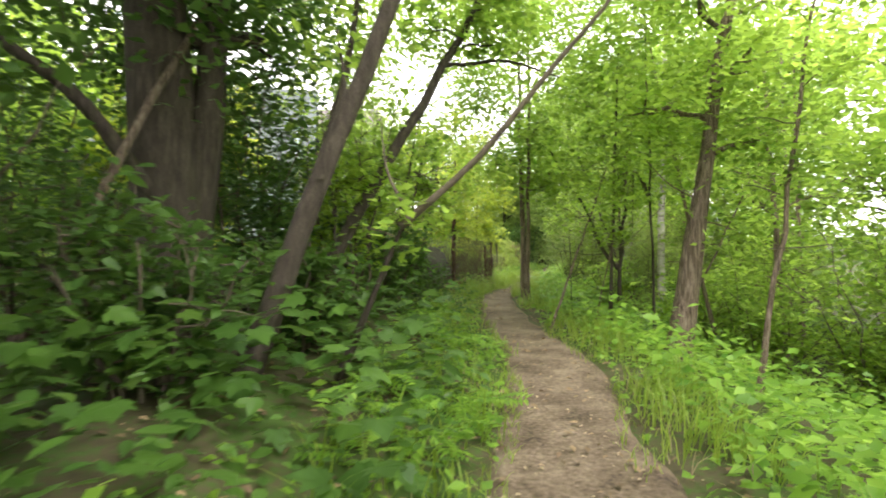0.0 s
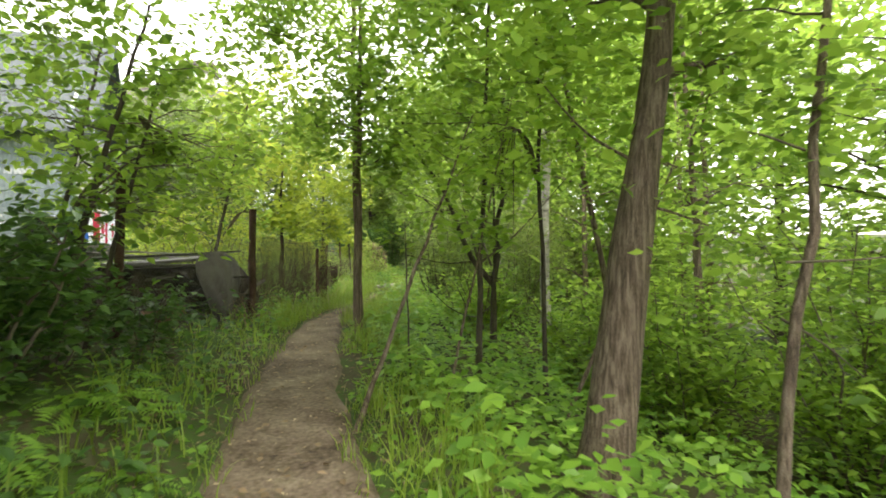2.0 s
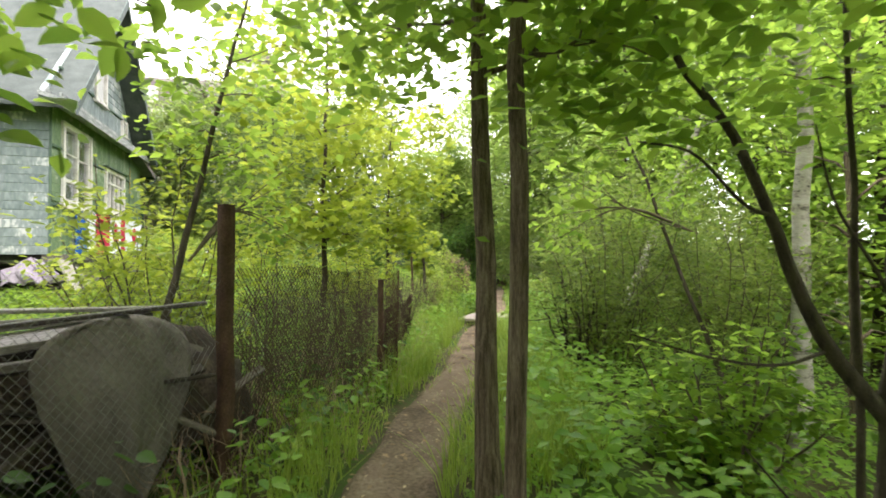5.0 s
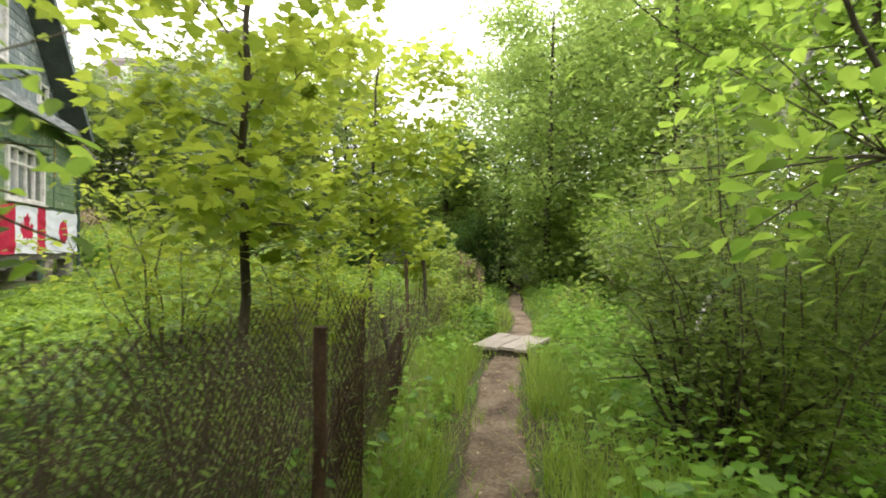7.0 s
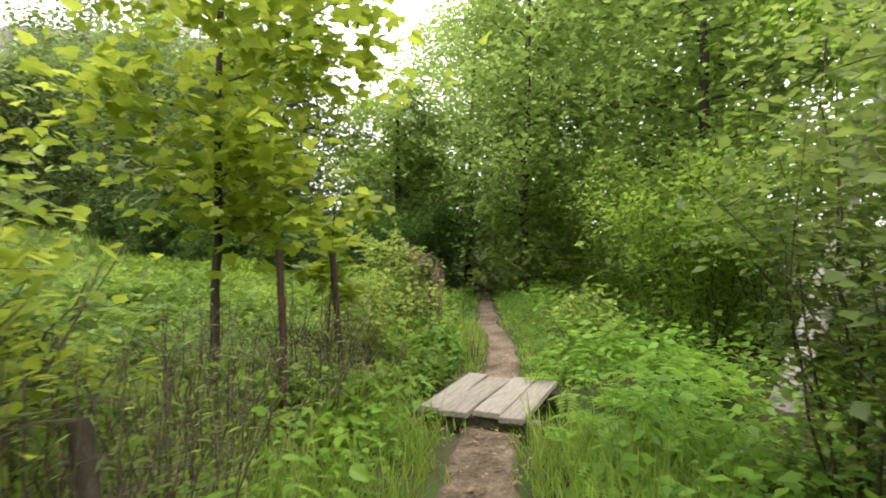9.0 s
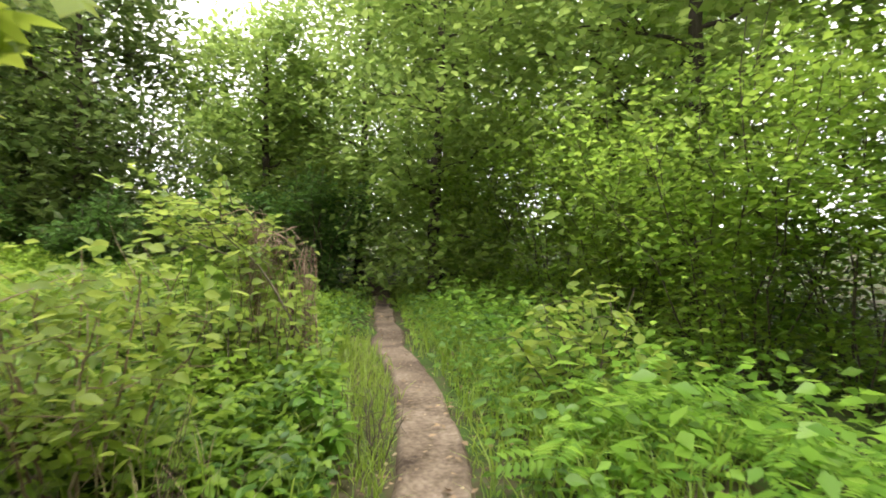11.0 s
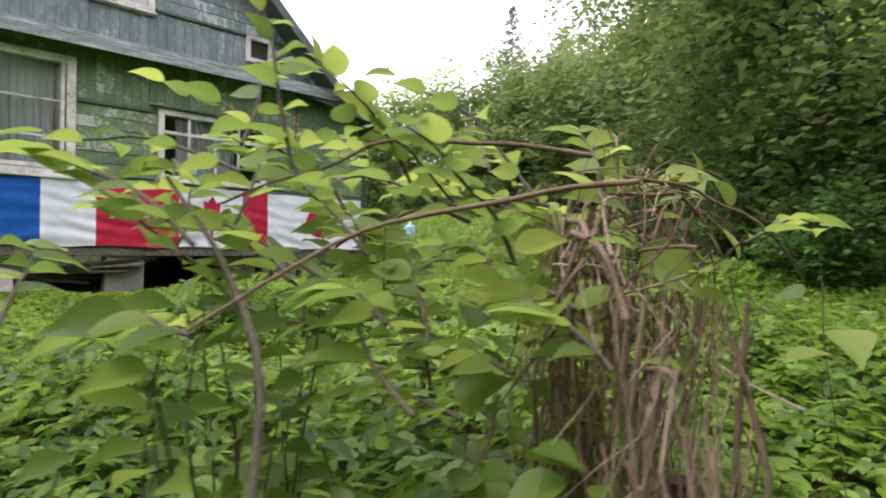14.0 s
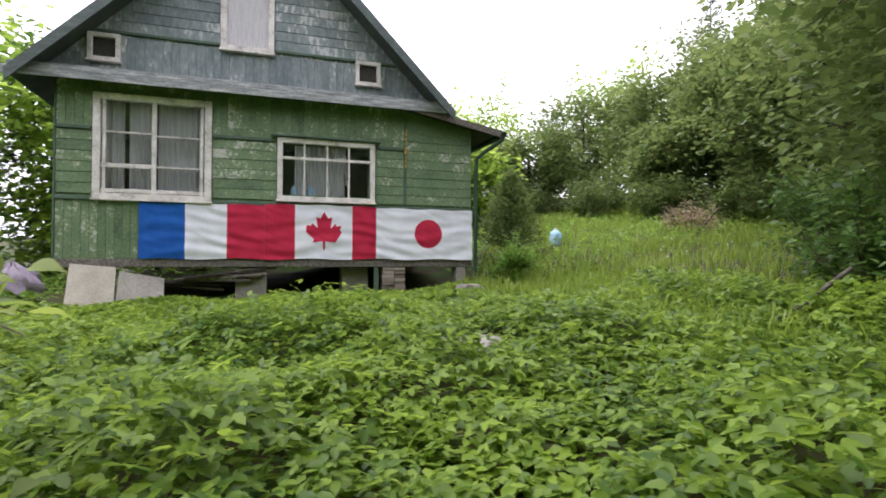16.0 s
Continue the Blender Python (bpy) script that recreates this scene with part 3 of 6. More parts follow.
for y0, y1, z0, z1 in ((HY0, BW[0], BASE_Z, 4.1), (BW[1], SW[0], BASE_Z, 4.1), (SW[1], HY1, BASE_Z, 4.1), (BW[0], BW[1], BASE_Z, BW[2]), (BW[0], BW[1], BW[3], 4.1),
                       (SW[0], SW[1], BASE_Z, SW[2]), (SW[0], SW[1], SW[3], 4.1), (HY1, PY1, BASE_Z, 3.62)):
    wall_piece(y0, y1, z0, z1, -0.03)
for a, b in (((DEEP, HY0, BASE_Z), (-0.155, HY0 + 0.12, 4.1)), ((DEEP, PY1 - 0.12, BASE_Z), (-0.155, PY1, 3.62)), ((DEEP - 0.12, HY0, BASE_Z), (DEEP - 0.003, PY1, 3.7))):
    box("wall", a, b, GREEN_PAINT, house, bevel=0)
# floor, partition and ceiling are coloured dark to make the rooms look unlit
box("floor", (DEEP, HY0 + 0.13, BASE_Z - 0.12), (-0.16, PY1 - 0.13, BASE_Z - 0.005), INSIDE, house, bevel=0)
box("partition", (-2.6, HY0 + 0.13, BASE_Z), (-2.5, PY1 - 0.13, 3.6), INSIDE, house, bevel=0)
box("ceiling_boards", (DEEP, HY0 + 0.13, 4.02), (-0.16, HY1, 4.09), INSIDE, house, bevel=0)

plank_meshes = {}


def plank(long, wide, material, upright):
    """A board lying in the front wall's plane, made once for each size."""
    key = (round(long, 2), round(wide, 3), material.name, upright)
    if key not in plank_meshes:
        bm = bmesh.new()
        if upright:
            add_box(bm, 0, 0.0015, 0, 0.022, wide - 0.0015, long, 0.004)
        else:
            vs = add_box(bm, 0, 0, 0.002, 0.02, long, wide - 0.002, 0.004)
            for v in bm.verts:
                if v.co.x > 0.01 and v.co.z < wide / 2:
                    v.co.x += 0.008
        bmesh.ops.recalc_face_normals(bm, faces=bm.faces)
        me = bpy.data.meshes.new("board")
        bm.to_mesh(me)
        bm.free()
        me.materials.append(material)
        plank_meshes[key] = me
    return plank_meshes[key]


def put_plank(y, z, long, wide, material, upright, x):
    ob = child("board", plank(long, wide, material, upright), house)
    ob.location = (x + rng.uniform(-0.002, 0.002), y, z)


def uprights(y0, y1, z0, z1, material, x=-0.03, wide=0.118):
    n = max(1, round((y1 - y0) / wide))
    for i in range(n):
        put_plank(y0 + (y1 - y0) * i / n, z0, z1 - z0, (y1 - y0) / n, material, True, x)


def layers(y0, y1, z0, z1, material, x=-0.03, wide=0.165):
    n = max(1, round((z1 - z0) / wide))
    for i in range(n):
        put_plank(y0, z0 + (z1 - z0) * i / n, y1 - y0, (z1 - z0) / n, material, False, x)


uprights(HY0, PY1, BASE_Z, 2.14, GREEN_PAINT)
for y0, y1 in ((HY0, -0.68), (1.1, 2.15), (3.93, HY1 - 0.03)):
    layers(y0, y1, 2.24, 3.27, GREEN_PAINT)
layers(HY1 + 0.03, PY1 - 0.005, 2.24, 3.62, GREEN_PAINT)
uprights(HY0, -0.68, 3.33, 4.05, GREEN_PAINT)
uprights(1.1, HY1, 3.46, 4.05, GREEN_PAINT)
for y0, y1 in ((1.1, 2.15), (3.93, HY1)):
    uprights(y0, y1, 3.33, 3.458, GREEN_PAINT)
uprights(2.15, 3.93, 3.46 - 0.06, 3.458, GREEN_PAINT)
# belts
for y0, y1, z, mat_, label in ((HY0, -0.7, 2.14, TRIM_GREEN, ""), (1.1, 4.5, 2.14, TRIM_GREEN, ""), (4.503, PY1, 2.14, TRIM_GREEN, ""), (HY0, -0.7, 3.27, TRIM_GREEN, ""), (1.1, 2.08, 3.27, TRIM_GREEN, ""), (3.96, 4.46, 3.27, TRIM_GREEN, "")):
    box("belt_board", (-0.03, y0, z), (0.03, y1, z + 0.055), mat_, house, label)
box("sill_beam", (-0.15, HY0, BASE_Z - 0.14), (0.0, PY1, BASE_Z - 0.004), SCRAP, house, "dark weathered bottom beam", 0.01)
box("corner_board", (-0.03, HY0 - 0.03, BASE_Z), (0.012, HY0 - 0.002, 4.05), TRIM_GREEN, house)
box("corner_board", (-0.005, HY1 - 0.028, 2.2), (0.008, HY1 + 0.028, 3.9), TRIM_GREEN, house)
bm = bmesh.new()
for n in range(9):
    z = 2.95 + n * 0.085
    add_box(bm, 0.008, HY1 - 0.02 + 0.012 * (n % 3), z, 0.022, HY1 + 0.025, z + 0.06 + 0.02 * (n % 2), 0.006)
part("sealant", bm, YELLOW, house, "lumpy yellow foam in the joint")
# side wall boards facing the wood
side = []
for n in range(17):
    z = BASE_Z + n * 0.168
    side.append(box("board", (-6.9, HY0 - 0.024, z), (-0.035, HY0 - 0.003, z + 0.163), GABLE_PAINT, house))


# cornice and gable
def gable_z(y):
    return APEX_Z - abs(y - APEX_Y) * (APEX_Z - 4.15) / 3.3


bm = bmesh.new()
vs = [bm.verts.new(c) for c in ((-0.03, -1.75, 4.2), (-0.03, 5.25, 4.2), (0.34, 5.25, 4.07), (0.34, -1.75, 4.07), (-0.03, -1.75, 4.1), (-0.03, 5.25, 4.1), (0.34, 5.25, 4.02), (0.34, -1.75, 4.02))]
for f in ((0, 1, 2, 3), (7, 6, 5, 4), (3, 2, 6, 7), (0, 3, 7, 4), (1, 5, 6, 2), (0, 4, 5, 1)):
    bm.faces.new([vs[n] for n in f])
part("cornice", bm, TRIM_GREY, house, "bleached grey-green cornice board")
box("fascia", (0.343, -1.78, 3.96), (0.365, 5.22, 4.085), TRIM_GREY, house)
box("fascia", (0.3, -1.72, 4.09), (0.34, 5.18, 4.17), TRIM_GREY, house)
box("cornice_strip", (0.02, -1.6, 4.2), (0.06, 5.1, 4.27), TRIM_GREY, house)
bm = bmesh.new()
core = [(-1.55, 4.2), (5.2, 4.2), (APEX_Y, gable_z(APEX_Y) - 0.12)]
a = [bm.verts.new((0.0, y, z)) for y, z in core]
b = [bm.verts.new((-0.1, y, z)) for y, z in core]
bm.faces.new(a)
bm.faces.new(b[::-1])
for n in range(3):
    bm.faces.new((a[n], a[(n + 1) % 3], b[(n + 1) % 3], b[n]))
part("gable_wall", bm, GABLE_PAINT, house)


def inside_gable(z):
    half = (APEX_Z - 0.1 - z) * 3.3 / (APEX_Z - 4.15)
    return APEX_Y - half, APEX_Y + half


n = 0
y = -1.5
while y < 5.2:
    z1 = min(4.84, gable_z(y + (0.13 if y > APEX_Y else 0)) - 0.13)
    if z1 > 4.3:
        blocked = [w for w in ((-0.78, -0.27, 4.37), (3.51, 4.02, 4.42), (1.18, 2.12, 4.76)) if w[0] < y + 0.13 and y < w[1]]
        z1 = min([z1] + [w[2] for w in blocked])
        put_plank(y, 4.2, round(z1 - 4.2, 1), 0.13, GABLE_PAINT, True, 0.0)
    y += 0.13
for n in range(13):
    z = 4.9 + 0.17 * n
    y0, y1 = inside_gable(z + 0.17)
    if y1 - y0 < 0.3:
        break
    spans = [(y0, y1)] if z > 6.2 else [(y0, 1.2), (2.1, y1)]
    for s0, s1 in spans:
        if s1 - s0 > 0.1:
            put_plank(s0, z, round(s1 - s0, 1), 0.17, GABLE_PAINT, False, 0.0)
box("belt_board", (0.0, -0.9, 4.85), (0.05, 1.19, 4.898), TRIM_GREEN, house)
box("belt_board", (0.0, 2.11, 4.85), (0.05, 4.5, 4.898), TRIM_GREEN, house)

# roof slopes, verge boards, lean-to roof
for s in (-1, 1):
    bm = bmesh.new()
    end_y = APEX_Y + s * 3.47
    end_z = APEX_Z - 3.47 * (APEX_Z - 4.15) / 3.3
    prof = [(APEX_Y, APEX_Z + 0.02), (end_y, end_z), (end_y, end_z - 0.07), (APEX_Y, APEX_Z - 0.06)]
    a = [bm.verts.new((0.55, y, z)) for y, z in prof]
    b = [bm.verts.new((DEEP - 0.4, y, z)) for y, z in prof]
    bm.faces.new(a)
    bm.faces.new(b[::-1])
    for n in range(4):
        bm.faces.new((a[n], a[(n + 1) % 4], b[(n + 1) % 4], b[n]))
    part("roof", bm, ROOF, house, "dark green sheet-metal roof slope")
    bm = bmesh.new()
    prof = [(APEX_Y, APEX_Z + 0.03), (end_y + s * 0.02, end_z + 0.0), (end_y + s * 0.02, end_z - 0.2), (APEX_Y, APEX_Z - 0.18)]
    a = [bm.verts.new((0.575, y, z)) for y, z in prof]
    b = [bm.verts.new((0.553, y, z)) for y, z in prof]
    bm.faces.new(a)
    bm.faces.new(b[::-1])
    for n in range(4):
        bm.faces.new((a[n], a[(n + 1) % 4], b[(n + 1) % 4], b[n]))
    part("verge_board", bm, TRIM_DARK, house, "dark grey-green verge board")
bm = bmesh.new()
prof = [(4.35, 4.13), (6.4, 3.74), (6.4, 3.68), (4.35, 4.07)]
a = [bm.verts.new((0.3, y, z)) for y, z in prof]
b = [bm.verts.new((DEEP, y, z)) for y, z in prof]
bm.faces.new(a)
bm.faces.new(b[::-1])
for n in range(4):
    bm.faces.new((a[n], a[(n + 1) % 4], b[(n + 1) % 4], b[n]))
part("lean_to_roof", bm, ROOF, house, "mossy lean-to roof edge")
bm = bmesh.new()
prof = [(4.6, 4.065), (6.35, 3.73), (6.35, 3.61), (4.6, 3.95)]
a = [bm.verts.new((0.325, y, z)) for y, z in prof]
b = [bm.verts.new((0.303, y, z)) for y, z in prof]
bm.faces.new(a)
bm.faces.new(b[::-1])
for n in range(4):
    bm.faces.new((a[n], a[(n + 1) % 4], b[(n + 1) % 4], b[n]))
part("lean_to_verge", bm, SCRAP, house, "rotten brown verge board")
# wall strip under the lean-to roof
bm = bmesh.new()
prof = [(4.5, 3.6), (5.86, 3.6), (5.86, 3.76), (4.5, 4.03)]
a = [bm.verts.new((-0.004, y, z)) for y, z in prof]
b = [bm.verts.new((-0.12, y, z)) for y, z in prof]
bm.faces.new(a)
bm.faces.new(b[::-1])
for n in range(4):
    bm.faces.new((a[n], a[(n + 1) % 4], b[(n + 1) % 4], b[n]))
part("board", bm, GREEN_PAINT, house)
# gutter and downpipe
tubes("gutter", [[(0.34, 6.42, 3.66), (-3, 6.42, 3.68), (-7, 6.42, 3.7)]], [[0.06, 0.06, 0.06]], PIPE, house, 10)
tubes("downpipe", [[(0.3, 6.42, 3.68), (0.28, 6.4, 3.56), (0.12, 6.1, 3.34), (0.06, 5.95, 3.2), (0.05, 5.93, 2.9), (0.05, 5.93, 1.8), (0.05, 5.93, 0.45)]], [[0.04] * 7], PIPE, house, 10, "dark green downpipe")


def window(name, y0, y1, z0, z1, bars, rails, label, frame_w=0.11, curtain=None, x=0.0):
    """A framed window: casing, sashes, panes, curtain; bars and rails as shares of the opening."""
    win = child(name, None, house)
    tagged(win, label)
    for a, b in (((x - 0.1, y0, z0), (x + 0.045, y0 + frame_w, z1)), ((x - 0.1, y1 - frame_w, z0), (x + 0.045, y1, z1)),
                 ((x - 0.1, y0 + frame_w, z1 - frame_w), (x + 0.043, y1 - frame_w, z1)), ((x - 0.1, y0 + frame_w, z0), (x + 0.043, y1 - frame_w, z0 + frame_w * 0.8))):
        box("casing", a, b, WHITE_OLD, win)
    box("sill", (x - 0.02, y0 - 0.02, z0 - 0.035), (x + 0.085, y1 + 0.02, z0 - 0.003), WHITE_OLD, win)
    iy0, iy1, iz0, iz1 = y0 + frame_w, y1 - frame_w, z0 + frame_w * 0.8, z1 - frame_w
    for s, w in bars:
        yy = iy0 + (iy1 - iy0) * s
        box("mullion", (x - 0.06, yy - w / 2, iz0), (x + 0.02, yy + w / 2, iz1), WHITE_OLD, win)
    for s0, s1, h, w in rails:
        box("glazing_bar", (x - 0.055, iy0 + (iy1 - iy0) * s0, iz0 + (iz1 - iz0) * h - w / 2), (x + 0.012, iy0 + (iy1 - iy0) * s1, iz0 + (iz1 - iz0) * h + w / 2), WHITE_OLD, win)
    pane = box("pane", (x - 0.034, iy0, iz0), (x - 0.03, iy1, iz1), GLASS, win, bevel=0)
    pane.visible_shadow = False
    if curtain:
        for c0, c1 in curtain:
            n = 60
            yy = np.linspace(iy0 + (iy1 - iy0) * c0, iy0 + (iy1 - iy0) * c1, n)
            xx = x - 0.2 + 0.03 * np.sin(yy * 70) + 0.012 * np.sin(yy * 31 + 1)
            v = np.concatenate([np.stack([xx, yy, np.full(n, iz0 - 0.02)], -1), np.stack([xx * 0.9 - 0.01, yy, np.full(n, iz1 + 0.02)], -1)])
            i = np.arange(n - 1)
            child("curtain", mesh_of("curtain", v, np.stack([i, i + 1, i + 1 + n, i + n], -1), CURTAIN, True), win, "grey limp net curtain")
    return win


window("window", -0.67, 1.09, 2.17, 3.88, [(0.5, 0.07), (0.03, 0.05), (0.97, 0.05)], [(0, 0.5, 0.66, 0.03), (0.5, 1, 0.64, 0.025), (0, 0.5, 0.3, 0.07), (0.5, 1, 0.3, 0.03), (0, 0.5, 0.03, 0.06), (0.5, 1, 0.03, 0.06)],
       "large six-pane window with peeling white frame", curtain=[(0.24, 0.47), (0.52, 1.0), (0.02, 0.2)])
window("window", 2.16, 3.91, 2.25, 3.36, [(0.24, 0.03), (0.5, 0.03), (0.75, 0.03)], [(0, 1, 0.72, 0.05)], "wide four-pane window with broken glazing", 0.09, curtain=[(0.14, 0.72)])
box("hood_board", (0.0, 2.05, 3.37), (0.11, 4.0, 3.4), TRIM_GREEN, house)
window("window", 1.21, 2.09, 4.8, 6.2, [], [], "attic window screened with crumpled film", 0.1, curtain=[(0, 1)], x=0.03)
window("window", -0.76, -0.29, 4.39, 4.83, [], [], "tiny attic vent window", 0.07, x=0.03)
window("window", 3.53, 4.0, 4.44, 4.88, [], [], "tiny attic vent window", 0.07, x=0.03)
# thin sheets behind attic panes; the vents' inner dark is painted on theirs
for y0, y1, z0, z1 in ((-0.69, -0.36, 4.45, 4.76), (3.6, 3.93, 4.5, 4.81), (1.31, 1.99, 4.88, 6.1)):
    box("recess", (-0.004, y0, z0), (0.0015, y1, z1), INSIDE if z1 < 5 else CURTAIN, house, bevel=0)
# odds and ends behind the broken window
for y, z, w in ((2.45, 2.36, 0.1), (2.75, 2.36, 0.12)):
    jar = empty("jug", (-0.13, y, z), "small blue plastic jug on the window ledge", "jug")
    tubes("body", [[(0, 0, 0), (0, 0, 0.1), (0, 0, 0.14), (0, 0, 0.17)]], [[w / 2, w / 2, w / 3, w / 6]], PLASTIC_BLUE, jar, 10)
box("ledge", (-0.26, 2.2, 2.3), (-0.06, 3.85, 2.335), SCRAP, house)
box("lath", (-0.22, 3.52, 2.4), (-0.2, 3.56, 3.2), WHITE_OLD, house).rotation_euler = (0.05, 0, 0)

# underpinnings
for y0, y1, z0, x0, mat_, lab in ((1.48, 2.0, 0.5, -0.35, CONCRETE, "stained concrete foundation pillar"), (3.35, 3.86, 0.5, -0.6, CONCRETE, "stained concrete foundation pillar"), (5.55, 5.75, 0.5, -0.3, CONCRETE, "stained concrete foundation pillar")):
    p = empty("foundation_pillar", (0, 0, 0), lab, "pillar", "pillars under the house")
    box("block", (x0, y0, z0), (x0 + 0.3, y1, BASE_Z - 0.145), mat_, p, bevel=0.02)
p = empty("brick_pillar", (0, 0, 0), "stacked grey brick pillar under the lean-to", "pillar", "pillars under the house")
for r in range(8):
    for c in range(2):
        o = 0.02 * rng.uniform(-1, 1)
        box("brick", (-0.28 + o, 4.08 + c * 0.22, 0.5 + r * 0.07), (-0.02 + o, 4.08 + c * 0.22 + 0.212, 0.5 + r * 0.07 + 0.064), BRICKWORK, p)
box("post", (-0.12, 3.92, 0.45), (-0.02, 4.0, BASE_Z - 0.145), TRIM_GREEN, house)
slab = empty("leaning_slab", (0, 0, 0), "pale flat slabs leaning against the house base", "slab")
for y0, y1, z1, mat_, tilt in ((-0.95, -0.28, 1.12, SLAB, 0.06), (-0.26, 0.42, 1.0, CONCRETE, 0.12)):
    bm = bmesh.new()
    vs = [bm.verts.new(c) for c in ((0.35, y0, 0.45), (0.35, y1, 0.42), (0.06, y1 - 0.03, z1 - tilt), (0.06, y0, z1))]
    f = bm.faces.new(vs)
    r = bmesh.ops.extrude_face_region(bm, geom=[f])
    bmesh.ops.translate(bm, verts=[v for v in r["geom"] if isinstance(v, bmesh.types.BMVert)], vec=(-0.04, 0, -0.02))
    part("slab", bm, mat_, slab)
for n in range(5):
    pl = tagged(box("scrap_board", (-0.2, -0.55, -0.02), (0.0, 0.55 + 0.1 * n, 0.02), SCRAP, None, "weathered scrap board lying under the house", 0.006), "weathered scrap board lying under the house", "board", "boards under the house")
    pl.matrix_world = pose(-0.12 + 0.05 * n, 0.75 + 0.12 * n, 0.72 + 0.055 * n, 3 * n - 6, rng.uniform(-4, 4), rng.uniform(-9, 9))
rag = empty("rag_heap", (0, 0, 0), "crumpled purple-grey rags heaped by the corner", "rags")
n = 26
u, v = np.meshgrid(np.linspace(0, 2 * np.pi, n), np.linspace(0, 1, 12), indexing="ij")
rr = 0.4 * (1 - v ** 2) * (1 + 0.2 * np.sin(5 * u + 7 * v) + 0.12 * np.sin(11 * u))
pts = np.stack([-0.1 + rr * np.cos(u), -1.75 + rr * np.sin(u), 0.7 + 0.42 * v + 0.05 * np.sin(9 * u + 4 * v)], -1).reshape(-1, 3)
i, j = np.meshgrid(np.arange(n - 1), np.arange(11), indexing="ij")
q = (i * 12 + j).ravel()
RAGS = rough_mat("faded_purple_rag", [(0.3, (0.09, 0.07, 0.1)), (0.5, (0.3, 0.27, 0.3)), (0.7, (0.16, 0.1, 0.2))], 8, 0.9)
child("cloth", mesh_of("cloth", pts, np.stack([q, q + 12, q + 13, q + 1], -1), RAGS, True), rag)


# ---- flags along the wall ----
def flag_x(y, z):
    hang = (2.15 - z)
    fold = np.sin(z * 23 + 3.0 * np.sin(y * 2.3 + z * 2.1) + 2.0 * y) * np.sin(y * 1.9 + 4.0 * np.sin(z * 1.7)) 
    return 0.042 + 0.013 * fold * (0.5 + 0.5 * hang) + 0.0025 * np.sin(z * 41 + y * 9 + 2.5 * np.sin(y * 6.3)) * np.sin(y * 3.3 + z * 5) + 0.005 * np.sin(y * 11 + z * 3 + 1.5 * np.sin(z * 6))


def cloth(name, y0, y1, z0, z1, material, parent, wave=0.0, lift=0.0):
    ny, nz = max(8, int((y1 - y0) * 40)), 44
    y, s = np.meshgrid(np.linspace(y0, y1, ny), np.linspace(0, 1, nz), indexing="ij")
    lo = z0 + 0.012 * np.sin(y * 5.2)
    hi = z1 + 0.008 * np.sin(y * 9.0)
    z = lo + (hi - lo) * s
    p = np.stack([flag_x(y, z) + lift, y, z], -1).reshape(-1, 3)
    i, j = np.meshgrid(np.arange(ny - 1), np.arange(nz - 1), indexing="ij")
    q = (i * nz + j).ravel()
    return child(name, mesh_of(name, p, np.stack([q, q + nz, q + nz + 1, q + 1], -1), material, True), parent)


def cloth_shape(name, outline, material, parent, lift=0.004):
    """A cut cloth shape laid on a flag and following its folds."""
    bm = bmesh.new()
    f = bm.faces.new([bm.verts.new((0, y, z)) for y, z in outline])
    bmesh.ops.triangulate(bm, faces=[f])
    for _ in range(4):
        bmesh.ops.subdivide_edges(bm, edges=[e for e in bm.edges if e.calc_length() > 0.04], cuts=1)
        bmesh.ops.triangulate(bm, faces=bm.faces)
    for v in bm.verts:
        v.co.x = float(flag_x(v.co.y, v.co.z)) + lift
    return part(name, bm, material, parent)


f1 = empty("flag", (0, 0, 0), "blue, white and red striped cloth flag nailed to the wall", "flag", "flags on the wall")
cloth("stripe", 0.0, 0.69, 1.2, 2.135, FLAG_BLUE, f1)
cloth("stripe", 0.69, 1.342, 1.2, 2.14, FLAG_WHITE, f1)
cloth("stripe", 1.342, 1.95, 1.2, 2.14, FLAG_RED, f1)
f2 = empty("flag", (0, 0, 0), "red and white cloth flag with a red maple leaf", "flag", "flags on the wall")
cloth("stripe", 1.953, 2.47, 1.2, 2.165, FLAG_RED, f2)
cloth("field", 2.47, 3.49, 1.2, 2.175, FLAG_WHITE, f2)
cloth("stripe", 3.49, 3.93, 1.2, 2.175, FLAG_RED, f2)
half_leaf = [(0, 0.42), (0.07, 0.29), (0.14, 0.325), (0.115, 0.11), (0.2, 0.21), (0.22, 0.155), (0.31, 0.17), (0.28, 0.085), (0.32, 0.05), (0.18, -0.08), (0.2, -0.14), (0.02, -0.115), (0.012, -0.28)]
emblem = [(2.98 + y, 1.64 + z) for y, z in half_leaf] + [(2.98 - y, 1.64 + z) for y, z in half_leaf[::-1][:-1]]
cloth_shape("maple_leaf", emblem, FLAG_RED, f2)
f3 = empty("flag", (0, 0, 0), "white cloth flag with a large red disc", "flag", "flags on the wall")
cloth("field", 3.935, 5.86, 1.2, 2.16, FLAG_WHITE, f3)
cloth_shape("disc", [(4.955 + 0.275 * math.cos(a), 1.69 + 0.275 * math.sin(a)) for a in np.linspace(0, 2 * np.pi, 40, endpoint=False)], FLAG_RED, f3)

# ---- plank footbridge ----
bridge = empty("footbridge", (0, 0, 0), "short weathered grey plank footbridge over a ditch", "bridge")
ang = math.degrees(math.atan2(BRIDGE_U[1], BRIDGE_U[0]))
m0 = pose(*BRIDGE_MID, 0, 0, 0, ang)
across = 0.0
